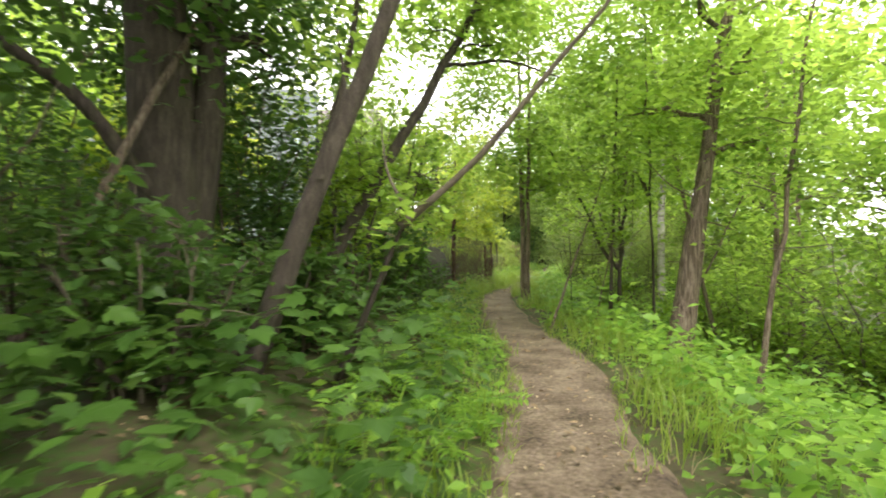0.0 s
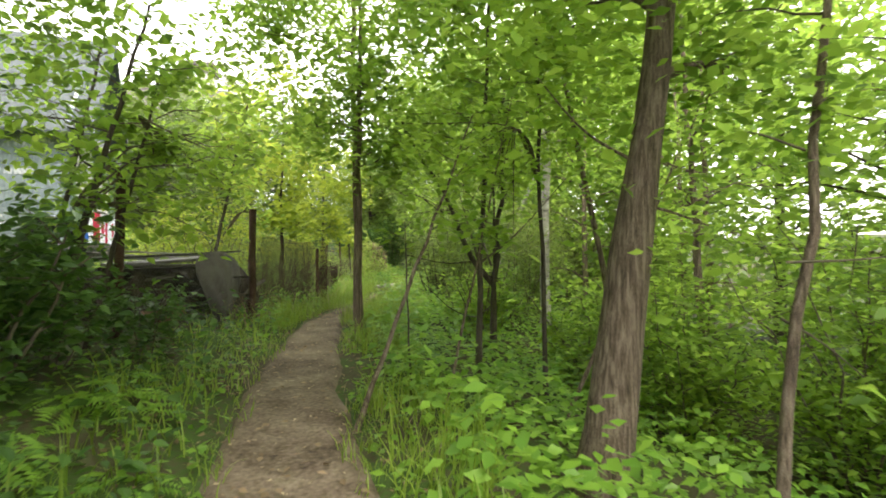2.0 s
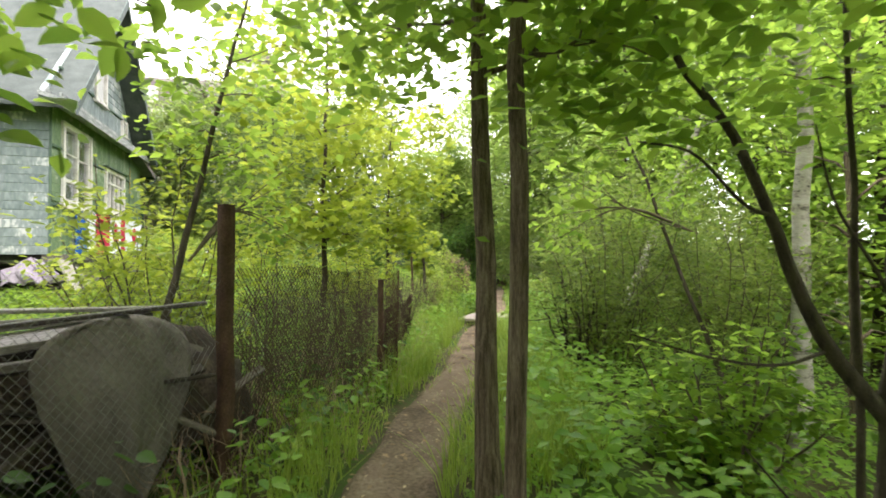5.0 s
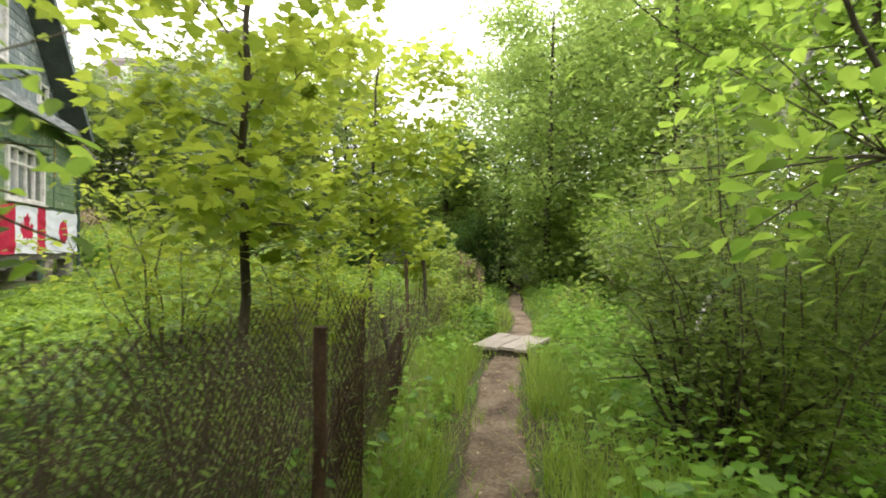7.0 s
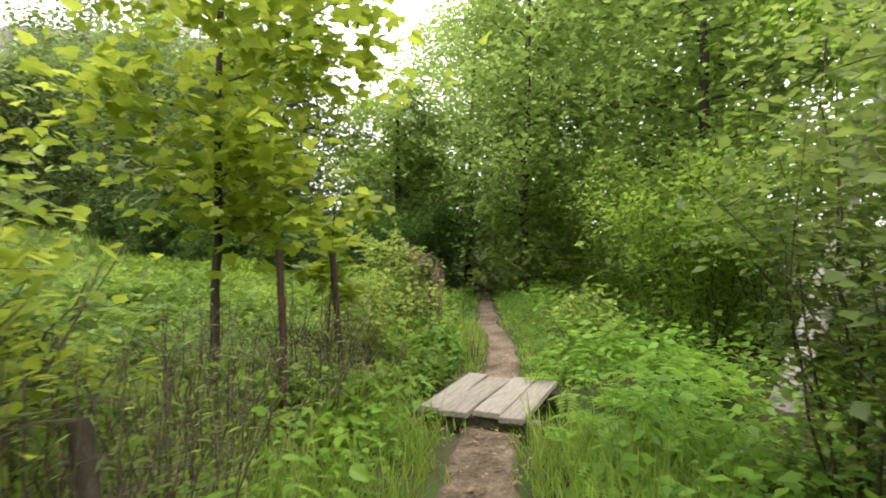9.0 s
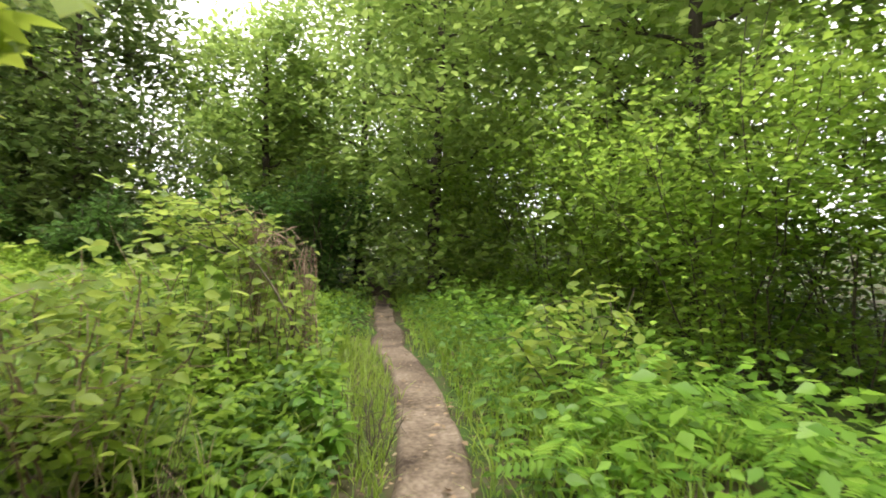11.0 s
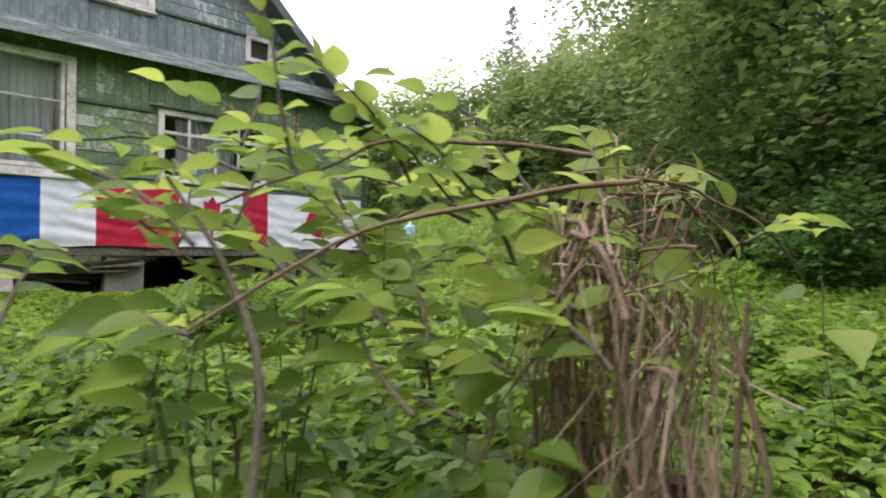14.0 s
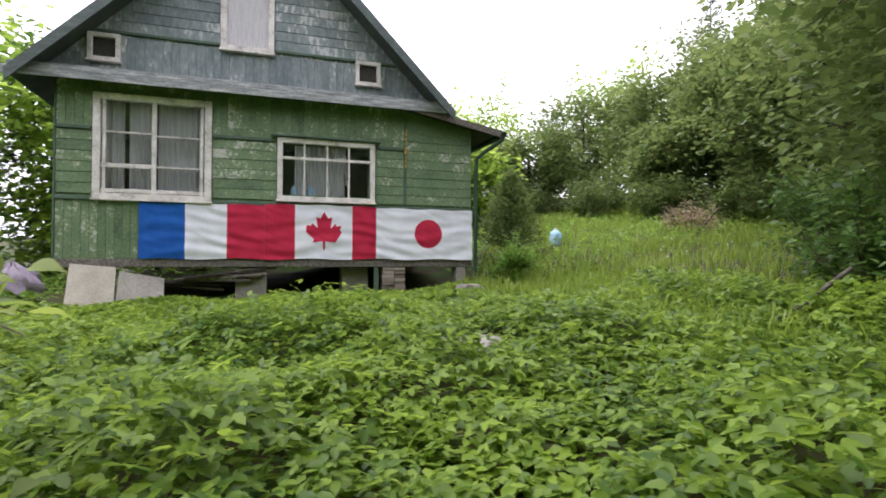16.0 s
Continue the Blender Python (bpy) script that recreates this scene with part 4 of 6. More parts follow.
for n, w in enumerate((0.2, 0.25, 0.23, 0.2)):
    bm = bmesh.new()
    add_box(bm, -0.6, 0, -0.05, 0.6, w - 0.012, 0, 0.007)
    bmesh.ops.subdivide_edges(bm, edges=[e for e in bm.edges if e.calc_length() > 0.8], cuts=6)
    for v in bm.verts:
        v.co.z += 0.006 * math.sin(v.co.x * 4 + n * 2)
    ob = part("plank", bm, OLD_PLANK, bridge)
    ob.matrix_world = m0 @ pose(0.03 * (-1) ** n, 0.46 - across - w, -0.04 + 0.006 * (n % 2), 1.2 * (-1) ** n, 0, 0.6 * (-1) ** n)
    across += w
for s in (-0.45, 0.45):
    bm = bmesh.new()
    add_box(bm, s - 0.06, -0.5, -0.2, s + 0.06, 0.52, -0.1, 0.012)
    part("bearer", bm, SCRAP, bridge).matrix_world = m0


# ---- fence ----
def fence_post(base, top, radius, material, label, square=False):
    x, y = base
    z = land1(x, y)
    p = empty("fence_post", (0, 0, 0), label, "post", "fence posts")
    ln = bend((x, y, z - 0.2), top, 0, 6, 0.006)
    tubes("post", [ln, [ln[-1], ln[-1] + (0, 0, 0.004)]], [np.full(6, radius), [radius, 0.002]], material, p, 4 if square else 10)
    return p


POSTS = [((2.5, -12.0), (2.53, -12.0, 1.75), 0.042, RUST, "thick rusted iron pipe fence post"),
         ((3.86, -9.95), (3.86, -9.95, 1.54), 0.048, RUST, "rust-brown square iron fence post"),
         ((5.15, -7.74), (5.15, -7.74, 1.0), 0.03, RUST, "rusted iron post wrapped in loose netting"),
         ((6.08, -5.35), (5.9, -5.1, 0.74), 0.03, BARK_DARK, "dark leaning wooden fence stake"),
         ((6.58, -3.3), (6.54, -3.3, 1.2), 0.022, RUST, "thin rusted iron fence post"),
         ((7.12, -2.3), (7.02, -2.35, 1.17), 0.027, BARK_DARK, "thin dark wooden fence stake"),
         ((8.9, 0.62), (8.9, 0.62, 0.72), 0.022, RUST, "rusted fence post swallowed by dry vines")]
for n, pp in enumerate(POSTS):
    fence_post(*pp, square=(n == 1))


def netting(a, b, low, high, cell, material, label, sag=0.03, wire=0.0013):
    """Chain-link mesh between two points: crossing slanted wires, each a thin prism."""
    a, b = np.array(a, float), np.array(b, float)
    long = np.hypot(*(b - a))
    tall = high - low
    lines = []
    for s in (-1, 1):
        for c in np.arange(-tall, long + tall, cell):
            u0, u1 = (c, c + tall) if s > 0 else (c + tall, c)
            pts = []
            for k in np.linspace(0, 1, 4):
                u = u0 + (u1 - u0) * k
                if 0 <= u <= long:
                    p = a + (b - a) * u / long
                    side_ = np.array((-(b - a)[1], (b - a)[0])) / long
                    w = sag * math.sin(u * 3.1) * math.sin(k * 3) + 0.004 * s
                    gz = land1(*p)
                    pts.append((*(p + side_ * w), gz + low + tall * k))
            if len(pts) > 1:
                lines.append(pts)
    net = empty("chain_link_net", (0, 0, 0), label, "netting", "fence netting")
    tagged(tubes("wirework", lines, [np.full(len(p), wire) for p in lines], material, net, 3), kind="stuff")
    return net


netting((2.5, -12.0), (3.86, -9.95), 0.0, 1.15, 0.05, ZINC, "sagging grey chain-link fence netting")
netting((3.86, -9.95), (5.16, -7.74), 0.0, 1.2, 0.042, WIRE, "rusty chain-link fence netting", wire=0.0024)
netting((5.16, -7.74), (6.08, -5.35), 0.0, 0.75, 0.042, WIRE, "rusty chain-link fence netting, torn low", wire=0.0024)
netting((6.58, -3.3), (7.9, -1.6), 0.0, 0.7, 0.05, WIRE, "rusty chain-link netting overgrown with dry vine")
netting((1.0, -14.4), (2.5, -12.0), 0.0, 1.1, 0.05, ZINC, "sagging grey chain-link fence netting")
# the loose roll on the third post
roll = empty("net_roll", (0, 0, 0), "loose bent flap of rusty netting on the post", "netting")
lines = []
for s in (-1, 1):
    for c in np.arange(-1.2, 1.2, 0.045):
        pts = []
        for k in np.linspace(0, 1, 8):
            u = c + s * k * 0.9
            if -0.4 <= u <= 0.4:
                a = 6.4 * u
                pts.append((5.27 + (0.07 + 0.02 * k) * math.cos(a), -7.68 + (0.085 - 0.02 * k) * math.sin(a), -0.1 + (1.2 + 0.15 * u) * k))
        if len(pts) > 1:
            lines.append(pts)
tagged(tubes("wirework", lines, [np.full(len(p), 0.0022) for p in lines], RUST, roll, 3), kind="stuff")

# ---- scrap heap behind the fence ----
heap = empty("scrap_heap", (0, 0, 0), "low heap of rotten boards and dark rubbish behind the fence", "scrap heap")
hm = pose(2.75, -10.0, 0, 0, 0, 42)
gz = land1(2.75, -10.0)
# rubbish coloured near-black: the dark of the hollow under the boards is painted in
RUBBISH = rough_mat("shadow_dark_rubbish", [(0.3, (0.012, 0.009, 0.008)), (0.5, (0.04, 0.029, 0.024)), (0.75, (0.12, 0.088, 0.07))], 7, 0.9, fine=7, bump=1.0)
WET_BOARD = rough_mat("wet_silvered_board", [(0.3, (0.03, 0.024, 0.021)), (0.52, (0.1, 0.085, 0.077)), (0.78, (0.3, 0.28, 0.27))], 4, 0.36, fine=6, bump=0.4, stretch=(0.5, 7, 7), random_by="object", amount=0.5)


def mound(name, parent, m, long, deep, tall, seed, material):
    """A lumpy low mound with steep sides."""
    u, v = np.meshgrid(np.linspace(-1, 1, 70), np.linspace(-1, 1, 40), indexing="ij")
    edge_ = np.clip(1.15 - np.abs(u) ** 5 - np.abs(v) ** 4, 0, 1) ** 0.5
    lump = np.array([noise.fractal((a * long * 2.2 + seed, b * deep * 2.2, seed), 0.9, 2.2, 4) for a, b in zip(u.ravel(), v.ravel())]).reshape(u.shape)
    z = tall * edge_ * (0.86 + 0.22 * lump) - 0.15
    p = np.stack([u * long + 0.05 * lump, v * deep + 0.09 * lump * (1 - edge_ * 0.5), z], -1).reshape(-1, 3)
    i, j = np.meshgrid(np.arange(69), np.arange(39), indexing="ij")
    q = (i * 40 + j).ravel()
    ob = child(name, mesh_of(name, p, np.stack([q, q + 40, q + 41, q + 1], -1), material, True), parent)
    ob.matrix_world = m
    return ob


mound("rubbish", heap, hm @ pose(-0.15, 0.0, gz), 1.5, 0.62, 0.82, 4.0, RUBBISH)
for n in range(9):
    w, l = rng.uniform(0.1, 0.22), rng.uniform(1.1, 2.6)
    ob = box("top_board", (-l / 2, 0, 0), (l / 2, w, rng.uniform(0.02, 0.04)), WET_BOARD, heap, bevel=0.005)
    ob.matrix_world = hm @ pose(rng.uniform(-0.45, 0.1), -0.62 + n * 0.14, gz + 0.6 + 0.03 * (n % 4) + 0.012 * n, rng.uniform(-9, 9), rng.uniform(-3.5, 3.5), rng.uniform(-8, 8))
for n in range(14):
    l = rng.uniform(0.3, 0.9)
    ob = box("broken_lath", (-l / 2, -0.02, -0.01), (l / 2, rng.uniform(0.02, 0.07), 0.01), SCRAP, heap, bevel=0.003)
    ob.matrix_world = hm @ pose(rng.uniform(-1.3, 1.1), rng.uniform(-0.66, -0.5), gz + rng.uniform(0.08, 0.5), rng.uniform(-40, 40), rng.uniform(-35, 35), rng.uniform(-30, 30))
roots = empty("dry_stems", (0, 0, 0), "pale dead stems and roots heaped at the fence foot", "dead stems")
lines, radii = [], []
for n in range(150):
    s_ = rng.uniform(0, 1)
    a = np.array((3.45 + 0.75 * s_ + rng.normal(0, 0.1), -10.45 + 1.1 * s_ + rng.normal(0, 0.1)))
    z = land1(*a)
    p = np.array((*a, z - 0.03))
    e = p + np.array((rng.normal(0, 0.16), rng.normal(0, 0.16), rng.uniform(0.08, 0.5)))
    lines.append(eased(bend(p, e, 0.05, 5, 0.12), 9))
    r = rng.choice([0.0018, 0.003, 0.007], p=[0.55, 0.35, 0.1])
    radii.append(np.linspace(r, r * 0.5, 9))
tagged(tubes("stemwork", lines, radii, VINE_WOOD, roots, 5), kind="stuff")


def hung_felt(label, top, tip, half, material):
    """A stiff sheet hung over the netting: broad rounded shoulders, drawn in to a low tip."""
    nu, nv = 34, 40
    u, v = np.meshgrid(np.linspace(-1, 1, nu), np.linspace(0, 1, nv), indexing="ij")
    top, tip = np.array(top, float), np.array(tip, float)
    side_ = unit(np.array((-(tip - top)[1] + 0.45, (tip - top)[0] + 0.62, 0.0)))
    wide = half * (np.clip(1 - (1 - np.clip(v / 0.22, 0, 1)) ** 2, 0, 1) ** 0.5 * 0.75 + 0.25) * np.clip(1.04 - np.clip((v - 0.35) / 0.65, 0, 1) ** 1.5, 0.05, 1)
    mid = top + (tip - top) * v[..., None]
    away = unit(np.cross(side_, (0, 0, 1.0)))
    relief = 0.07 * (1 - u ** 2) + 0.025 * np.sin(u * 5 + v * 4) + 0.012 * np.sin(u * 11 - v * 7) + 0.06 * np.sin(v * 3.0)
    p = mid + side_ * (u * wide + 0.03 * np.sin(v * 9) * u)[..., None] + away * relief[..., None]
    i, j = np.meshgrid(np.arange(nu - 1), np.arange(nv - 1), indexing="ij")
    q = (i * nv + j).ravel()
    thing = empty("felt_sheet", (0, 0, 0), label, "sheet")
    ob = child("sheet", mesh_of("sheet", p.reshape(-1, 3), np.stack([q, q + nv, q + nv + 1, q + 1], -1), material, True), thing)
    ob.modifiers.new("thick", "SOLIDIFY").thickness = 0.01
    return thing


hung_felt("grey roofing felt hung over the netting, drawn to a point", (3.36, -10.2, gz + 0.78), (3.44, -10.42, gz - 0.1), 0.37, TARP)


def sheet(name, label, corner, du, dv, nu, nv, fold, material, category):
    """A draped sheet with folds."""
    u, v = np.meshgrid(np.linspace(0, 1, nu), np.linspace(0, 1, nv), indexing="ij")
    corner, du, dv = (np.array(c, float) for c in (corner, du, dv))
    nrm = unit(np.cross(du, dv))
    p = corner + u[..., None] * du + v[..., None] * dv + nrm * (fold * (np.sin(u * 9 + v * 3) * 0.6 + np.sin(u * 4 - v * 5) + 0.4 * np.sin(17 * u)))[..., None]
    p[..., 2] -= 0.2 * np.sin(np.clip(u, 0, 1) * math.pi) * v
    p -= (u - 0.45)[..., None] * du * (0.55 * v ** 1.5)[..., None]
    i, j = np.meshgrid(np.arange(nu - 1), np.arange(nv - 1), indexing="ij")
    q = (i * nv + j).ravel()
    top = empty(name, (0, 0, 0), label, category)
    ob = child("sheet", mesh_of("sheet", p.reshape(-1, 3), np.stack([q, q + nv, q + nv + 1, q + 1], -1), material, True), top)
    mod = ob.modifiers.new("thick", "SOLIDIFY")
    mod.thickness = 0.012
    return top


sheet("felt_sheet", "stiff grey roofing felt bent beside the post", (3.62, -9.85, gz + 0.62), (0.25, 0.6, -0.25), (0.1, -0.05, -0.5), 24, 20, 0.03, TARP, "sheet")
sheet("rusty_sheet", "rusty brown tin sheet lying in the weeds", (2.3, -11.15, land1(2.6, -10.9) + 0.1), (0.62, 0.75, 0.03), (0.32, -0.22, -0.06), 20, 16, 0.02, rough_mat("rusty_tin", [(0.3, (0.12, 0.06, 0.04)), (0.7, (0.3, 0.17, 0.11))], 5, 0.8), "sheet")
tyre = empty("tyre", (0, 0, 0), "old black car tyre on the heap", "tyre")
bm = bmesh.new()
ringpts = 24
for i in range(ringpts):
    for j in range(10):
        a, c = 2 * math.pi * i / ringpts, 2 * math.pi * j / 10
        r = 0.24 + 0.085 * math.cos(c)
        bm.verts.new((r * math.cos(a), r * math.sin(a), 0.08 * math.sin(c)))
bm.verts.ensure_lookup_table()
for i in range(ringpts):
    for j in range(10):
        bm.faces.new([bm.verts[k] for k in (i * 10 + j, ((i + 1) % ringpts) * 10 + j, ((i + 1) % ringpts) * 10 + (j + 1) % 10, i * 10 + (j + 1) % 10)])
part("tread", bm, rough_mat("worn_rubber", [(0.3, (0.015, 0.015, 0.015)), (0.7, (0.04, 0.04, 0.038))], 10, 0.8), tyre).matrix_world = pose(1.75, -10.9, land1(1.75, -10.9) + 0.78, 70, 10, 30)

# ---- pale brick house beyond the trees ----
villa = empty("brick_house", (0, 0, 0), "two-storey pale brick house with brown mansard roof behind trees", "house")
vm = pose(-0.6, 26.5, land1(-0.6, 26.5) - 0.5, 0, 0, -9)
VW, VH = 6.2, 7.2


def villa_part(name, a, b, material, parent=None, label="", bevel=0.02):
    ob = box(name, a, b, material, parent or villa, label, bevel)
    ob.matrix_world = vm
    return ob


villa_part("wall", (-VW, 0, 0), (VW, 9, VH), PALE_BRICK)
villa_part("cornice", (-VW - 0.3, -0.3, VH + 0.003), (VW + 0.3, 9.3, VH + 0.3), WHITE_OLD)
bm = bmesh.new()
lo, hi = [(-VW - 0.2, -0.2), (VW + 0.2, -0.2), (VW + 0.2, 9.2), (-VW - 0.2, 9.2)], [(-VW + 1.2, 1.4), (VW - 1.2, 1.4), (VW - 1.2, 7.6), (-VW + 1.2, 7.6)]
a = [bm.verts.new((x, y, VH + 0.303)) for x, y in lo]
b = [bm.verts.new((x, y, VH + 2.9)) for x, y in hi]
bm.faces.new(a[::-1])
bm.faces.new(b)
for n in range(4):
    bm.faces.new((a[n], a[(n + 1) % 4], b[(n + 1) % 4], b[n]))
part("roof", bm, SLATE, villa, "brown-grey mansard roof").matrix_world = vm
for x in (-3.4, 3.6):
    villa_part("dormer", (x - 0.7, -0.05, VH + 0.5), (x + 0.7, 2, VH + 2.3), SLATE, bevel=0.05)
    w = villa_part("window", (x - 0.42, -0.09, VH + 0.8), (x + 0.42, -0.053, VH + 1.9), WHITE_OLD)
    villa_part("pane", (x - 0.32, -0.11, VH + 0.9), (x + 0.32, -0.093, VH + 1.8), GLASS, w, bevel=0)
for z in (1.2, 4.4):
    for x in (-4.6, -2.2, 0.4, 3.0, 5.2):
        w = villa_part("window", (x - 0.65, -0.06, z), (x + 0.65, -0.003, z + 1.7), WHITE_OLD)
        # opaque pane; the dark room behind it is painted into its colour
        villa_part("pane", (x - 0.52, -0.075, z + 0.12), (x + 0.52, -0.063, z + 1.58), INSIDE, w, "opaque pane painted as a dark room", bevel=0)
villa_part("chimney", (4.4, 3, VH + 2.0), (5.3, 3.9, VH + 4.6), PALE_BRICK)
villa_part("belvedere", (1.6, 2.2, VH + 2.6), (3.6, 4.4, VH + 4.6), PALE_BRICK, label="brick roof turret")
villa_part("turret_roof", (1.3, 1.9, VH + 4.603), (3.9, 4.7, VH + 5.2), SLATE)

# ---- blue can on the far grass ----
can = empty("water_can", (-3.1, 9.6, land1(-3.1, 9.6)), "pale blue plastic canister in the far grass", "canister")
tubes("body", [[(0, 0, 0), (0, 0, 0.02), (0, 0, 0.3), (0, 0, 0.36), (0, 0, 0.4)]], [[0.16, 0.17, 0.17, 0.12, 0.05]], PLASTIC_BLUE, can, 14)
tubes("cap", [[(0, 0, 0.4), (0, 0, 0.46)]], [[0.045, 0.045]], FLAG_WHITE, can, 10)


# ---- trees along the path, wood ----
grow_tree("tree", "broad old tree with dark rough bark and forked stem", (0.12, -16.35), (-0.3, -16.1, 7.5), 0.34, (0.34, 2.6, 0.3), 7000, 0.1, LEAF_DARK, BARK_DARK, limbs=15, sides=16,
          extra=[([(0.2, -16.3, 0.9), (0.34, -16.25, 2.0), (0.42, -16.15, 3.2), (0.7, -16.0, 5.2)], 0.2), ([(0.05, -16.5, 1.2), (-0.45, -16.8, 2.0), (-1.0, -17.1, 2.5), (-1.5, -17.5, 3.6)], 0.075),
                 ([(-0.1, -16.6, 0.9), (-0.7, -17.2, 0.75), (-1.2, -17.6, 1.0)], 0.035)])
grow_tree("tree", "leaning grey-brown tree with a second slanting stem", (0.86, -17.85), (3.35, -17.3, 6.6), 0.08, (0.5, 1.7, 0.35), 2600, 0.09, LEAF_WOOD, BARK_DARK, limbs=11,
          extra=[([(0.9, -17.6, 0.0), (1.2, -17.2, 1.1), (1.5, -16.9, 2.2), (1.7, -16.7, 3.6)], 0.06), ([(1.35, -17.8, 1.3), (1.5, -17.5, 1.9), (1.45, -17.2, 2.5)], 0.03)])
grow_tree("tree", "dark slanting tree with a crooked side bough", (0.95, -15.5), (4.1, -14.6, 5.6), 0.085, (0.55, 1.5, 0.3), 2200, 0.09, LEAF_WOOD, BARK_DARK, limbs=10,
          extra=[([(2.62, -15.0, 3.05), (2.95, -15.0, 3.08), (3.4, -15.15, 3.1), (4.0, -15.3, 2.9)], 0.035), ([(2.7, -15.0, 3.1), (3.0, -14.95, 3.6), (3.2, -14.9, 4.2)], 0.04)])
grow_tree("tree", "slender tree with an elbow leaning out over the path", (1.42, -17.5), (1.9, -17.87, 1.1), 0.036, (0.8, 0.4, 0.3), 40, 0.085, LEAF_WOOD, BARK_DARK, limbs=4,
          extra=[([(1.86, -17.84, 1.02), (2.02, -17.93, 1.16), (2.35, -18.07, 1.48), (2.75, -18.25, 2.0), (3.04, -18.37, 2.36), (3.5, -18.5, 3.1)], 0.03), ([(1.9, -17.87, 1.1), (1.78, -17.7, 1.4), (1.75, -17.5, 1.8)], 0.014)])
grow_tree("tree", "straight tree with thick ridged bark low on its trunk", (5.42, -15.39), (6.5, -15.53, 6.6), 0.148, (0.36, 2.3, 0.3), 6800, 0.085, LEAF_WOOD, BARK, step=0.24, limbs=14, sides=16,
          extra=[([(5.68, -15.42, 1.25), (5.9, -15.5, 1.2), (6.15, -15.55, 1.12)], 0.014), ([(5.7, -15.42, 1.5), (5.4, -15.3, 1.7), (5.1, -15.2, 2.05)], 0.012)])
grow_tree("tree", "thin grey pole-like young tree", (5.9, -16.15), (7.15, -15.9, 5.5), 0.036, (0.4, 1.3, 0.3), 1300, 0.085, LEAF_WOOD, BARK, limbs=10,
          extra=[([(6.13, -16.07, 0.9), (6.4, -16.3, 0.92), (6.8, -16.5, 0.98)], 0.009), ([(6.25, -16.1, 1.5), (6.05, -15.9, 1.62), (5.95, -15.75, 1.55)], 0.009), ([(6.12, -16.05, 0.6), (6.4, -16.1, 0.45), (6.7, -16.2, 0.2)], 0.009)])
grow_tree("tree", "twin-stemmed young tree beside the path, thicker stem", (5.22, -10.62), (5.2, -10.05, 6.2), 0.066, (0.36, 2.1, 0.25), 6000, 0.085, LEAF_WOOD, BARK, limbs=13, group="twin stems")
grow_tree("tree", "twin-stemmed young tree beside the path, thinner stem", (5.04, -11.3), (4.98, -11.5, 5.6), 0.045, (0.38, 1.8, 0.25), 4000, 0.085, LEAF_WOOD, BARK, limbs=11, group="twin stems")
grow_tree("tree", "crooked forked tree with bare curving lower limbs", (6.89, -11.42), (6.87, -11.41, 0.62), 0.062, (0.95, 0.3, 0.3), 0, 0.085, LEAF_WOOD, BARK_DARK, limbs=2,
          extra=[([(6.87, -11.41, 0.5), (6.94, -11.43, 0.9), (6.91, -11.43, 1.3), (7.01, -11.46, 1.72), (6.97, -11.45, 2.06), (7.05, -11.48, 2.75), (7.15, -11.45, 4.0)], 0.045),
                 ([(6.87, -11.41, 0.52), (6.77, -11.38, 0.64), (6.61, -11.34, 0.84), (6.46, -11.29, 1.16), (6.36, -11.26, 1.45), (6.16, -11.2, 1.89), (5.95, -11.14, 2.16), (5.6, -11.0, 2.9)], 0.047),
                 ([(6.93, -11.43, 1.0), (6.7, -11.5, 1.2), (6.45, -11.5, 1.5), (6.4, -11.45, 1.85)], 0.012), ([(6.6, -11.34, 0.82), (6.2, -11.45, 0.8), (5.8, -11.5, 0.86), (5.5, -11.4, 0.95)], 0.01),
                 ([(6.84, -11.4, 0.2), (6.5, -11.6, 0.1), (6.1, -11.7, 0.25), (5.7, -11.75, 0.6)], 0.011), ([(6.36, -11.27, 1.45), (6.1, -11.35, 1.5), (5.75, -11.45, 1.68), (5.45, -11.5, 1.7)], 0.012), ([(7.02, -11.46, 1.7), (7.2, -11.5, 2.0), (7.5, -11.4, 2.3)], 0.014)])
grow_tree("sapling", "thin leafy shoots round the crooked tree", (7.05, -11.2), (7.0, -11.1, 4.4), 0.025, (0.5, 1.2, 0.25), 900, 0.085, LEAF_WOOD, BARK_DARK, limbs=10, group="saplings")
grow_tree("birch", "white-barked birch among the undergrowth", (9.41, -8.84), (9.5, -8.9, 8.0), 0.105, (0.42, 1.6, 0.2), 2000, 0.075, LEAF_WOOD, BARK_BIRCH, limbs=12, droop=0.3)
grow_tree("sapling", "forked brown sapling in the undergrowth", (5.77, -13.15), (6.0, -13.0, 4.2), 0.036, (0.45, 1.1, 0.35), 900, 0.08, LEAF_WOOD, BARK_DARK, limbs=9, group="saplings",
          extra=[([(5.83, -13.1, 0.8), (5.7, -13.15, 1.1), (5.55, -13.2, 1.5)], 0.014), ([(5.84, -13.1, 0.85), (6.2, -13.2, 1.15), (6.7, -13.4, 1.75)], 0.012)])
grow_tree("sapling", "slanting bare pole-thin sapling at the path edge", (4.13, -14.57), (5.5, -13.6, 2.2), 0.021, (0.55, 0.7, 0.35), 260, 0.075, LEAF_WOOD, BARK, limbs=7, group="saplings")
grow_tree("sapling", "short bare upright stem in the herbs", (4.82, -13.87), (4.76, -13.85, 1.2), 0.011, (0.85, 0.3, 0.35), 20, 0.07, LEAF_WOOD, BARK_DARK, limbs=3, group="saplings")
grow_tree("sapling", "thin leaning sapling in the undergrowth", (4.86, -14.33), (5.9, -13.6, 2.4), 0.014, (0.5, 0.7, 0.35), 280, 0.075, LEAF_WOOD, BARK, limbs=7, group="saplings")
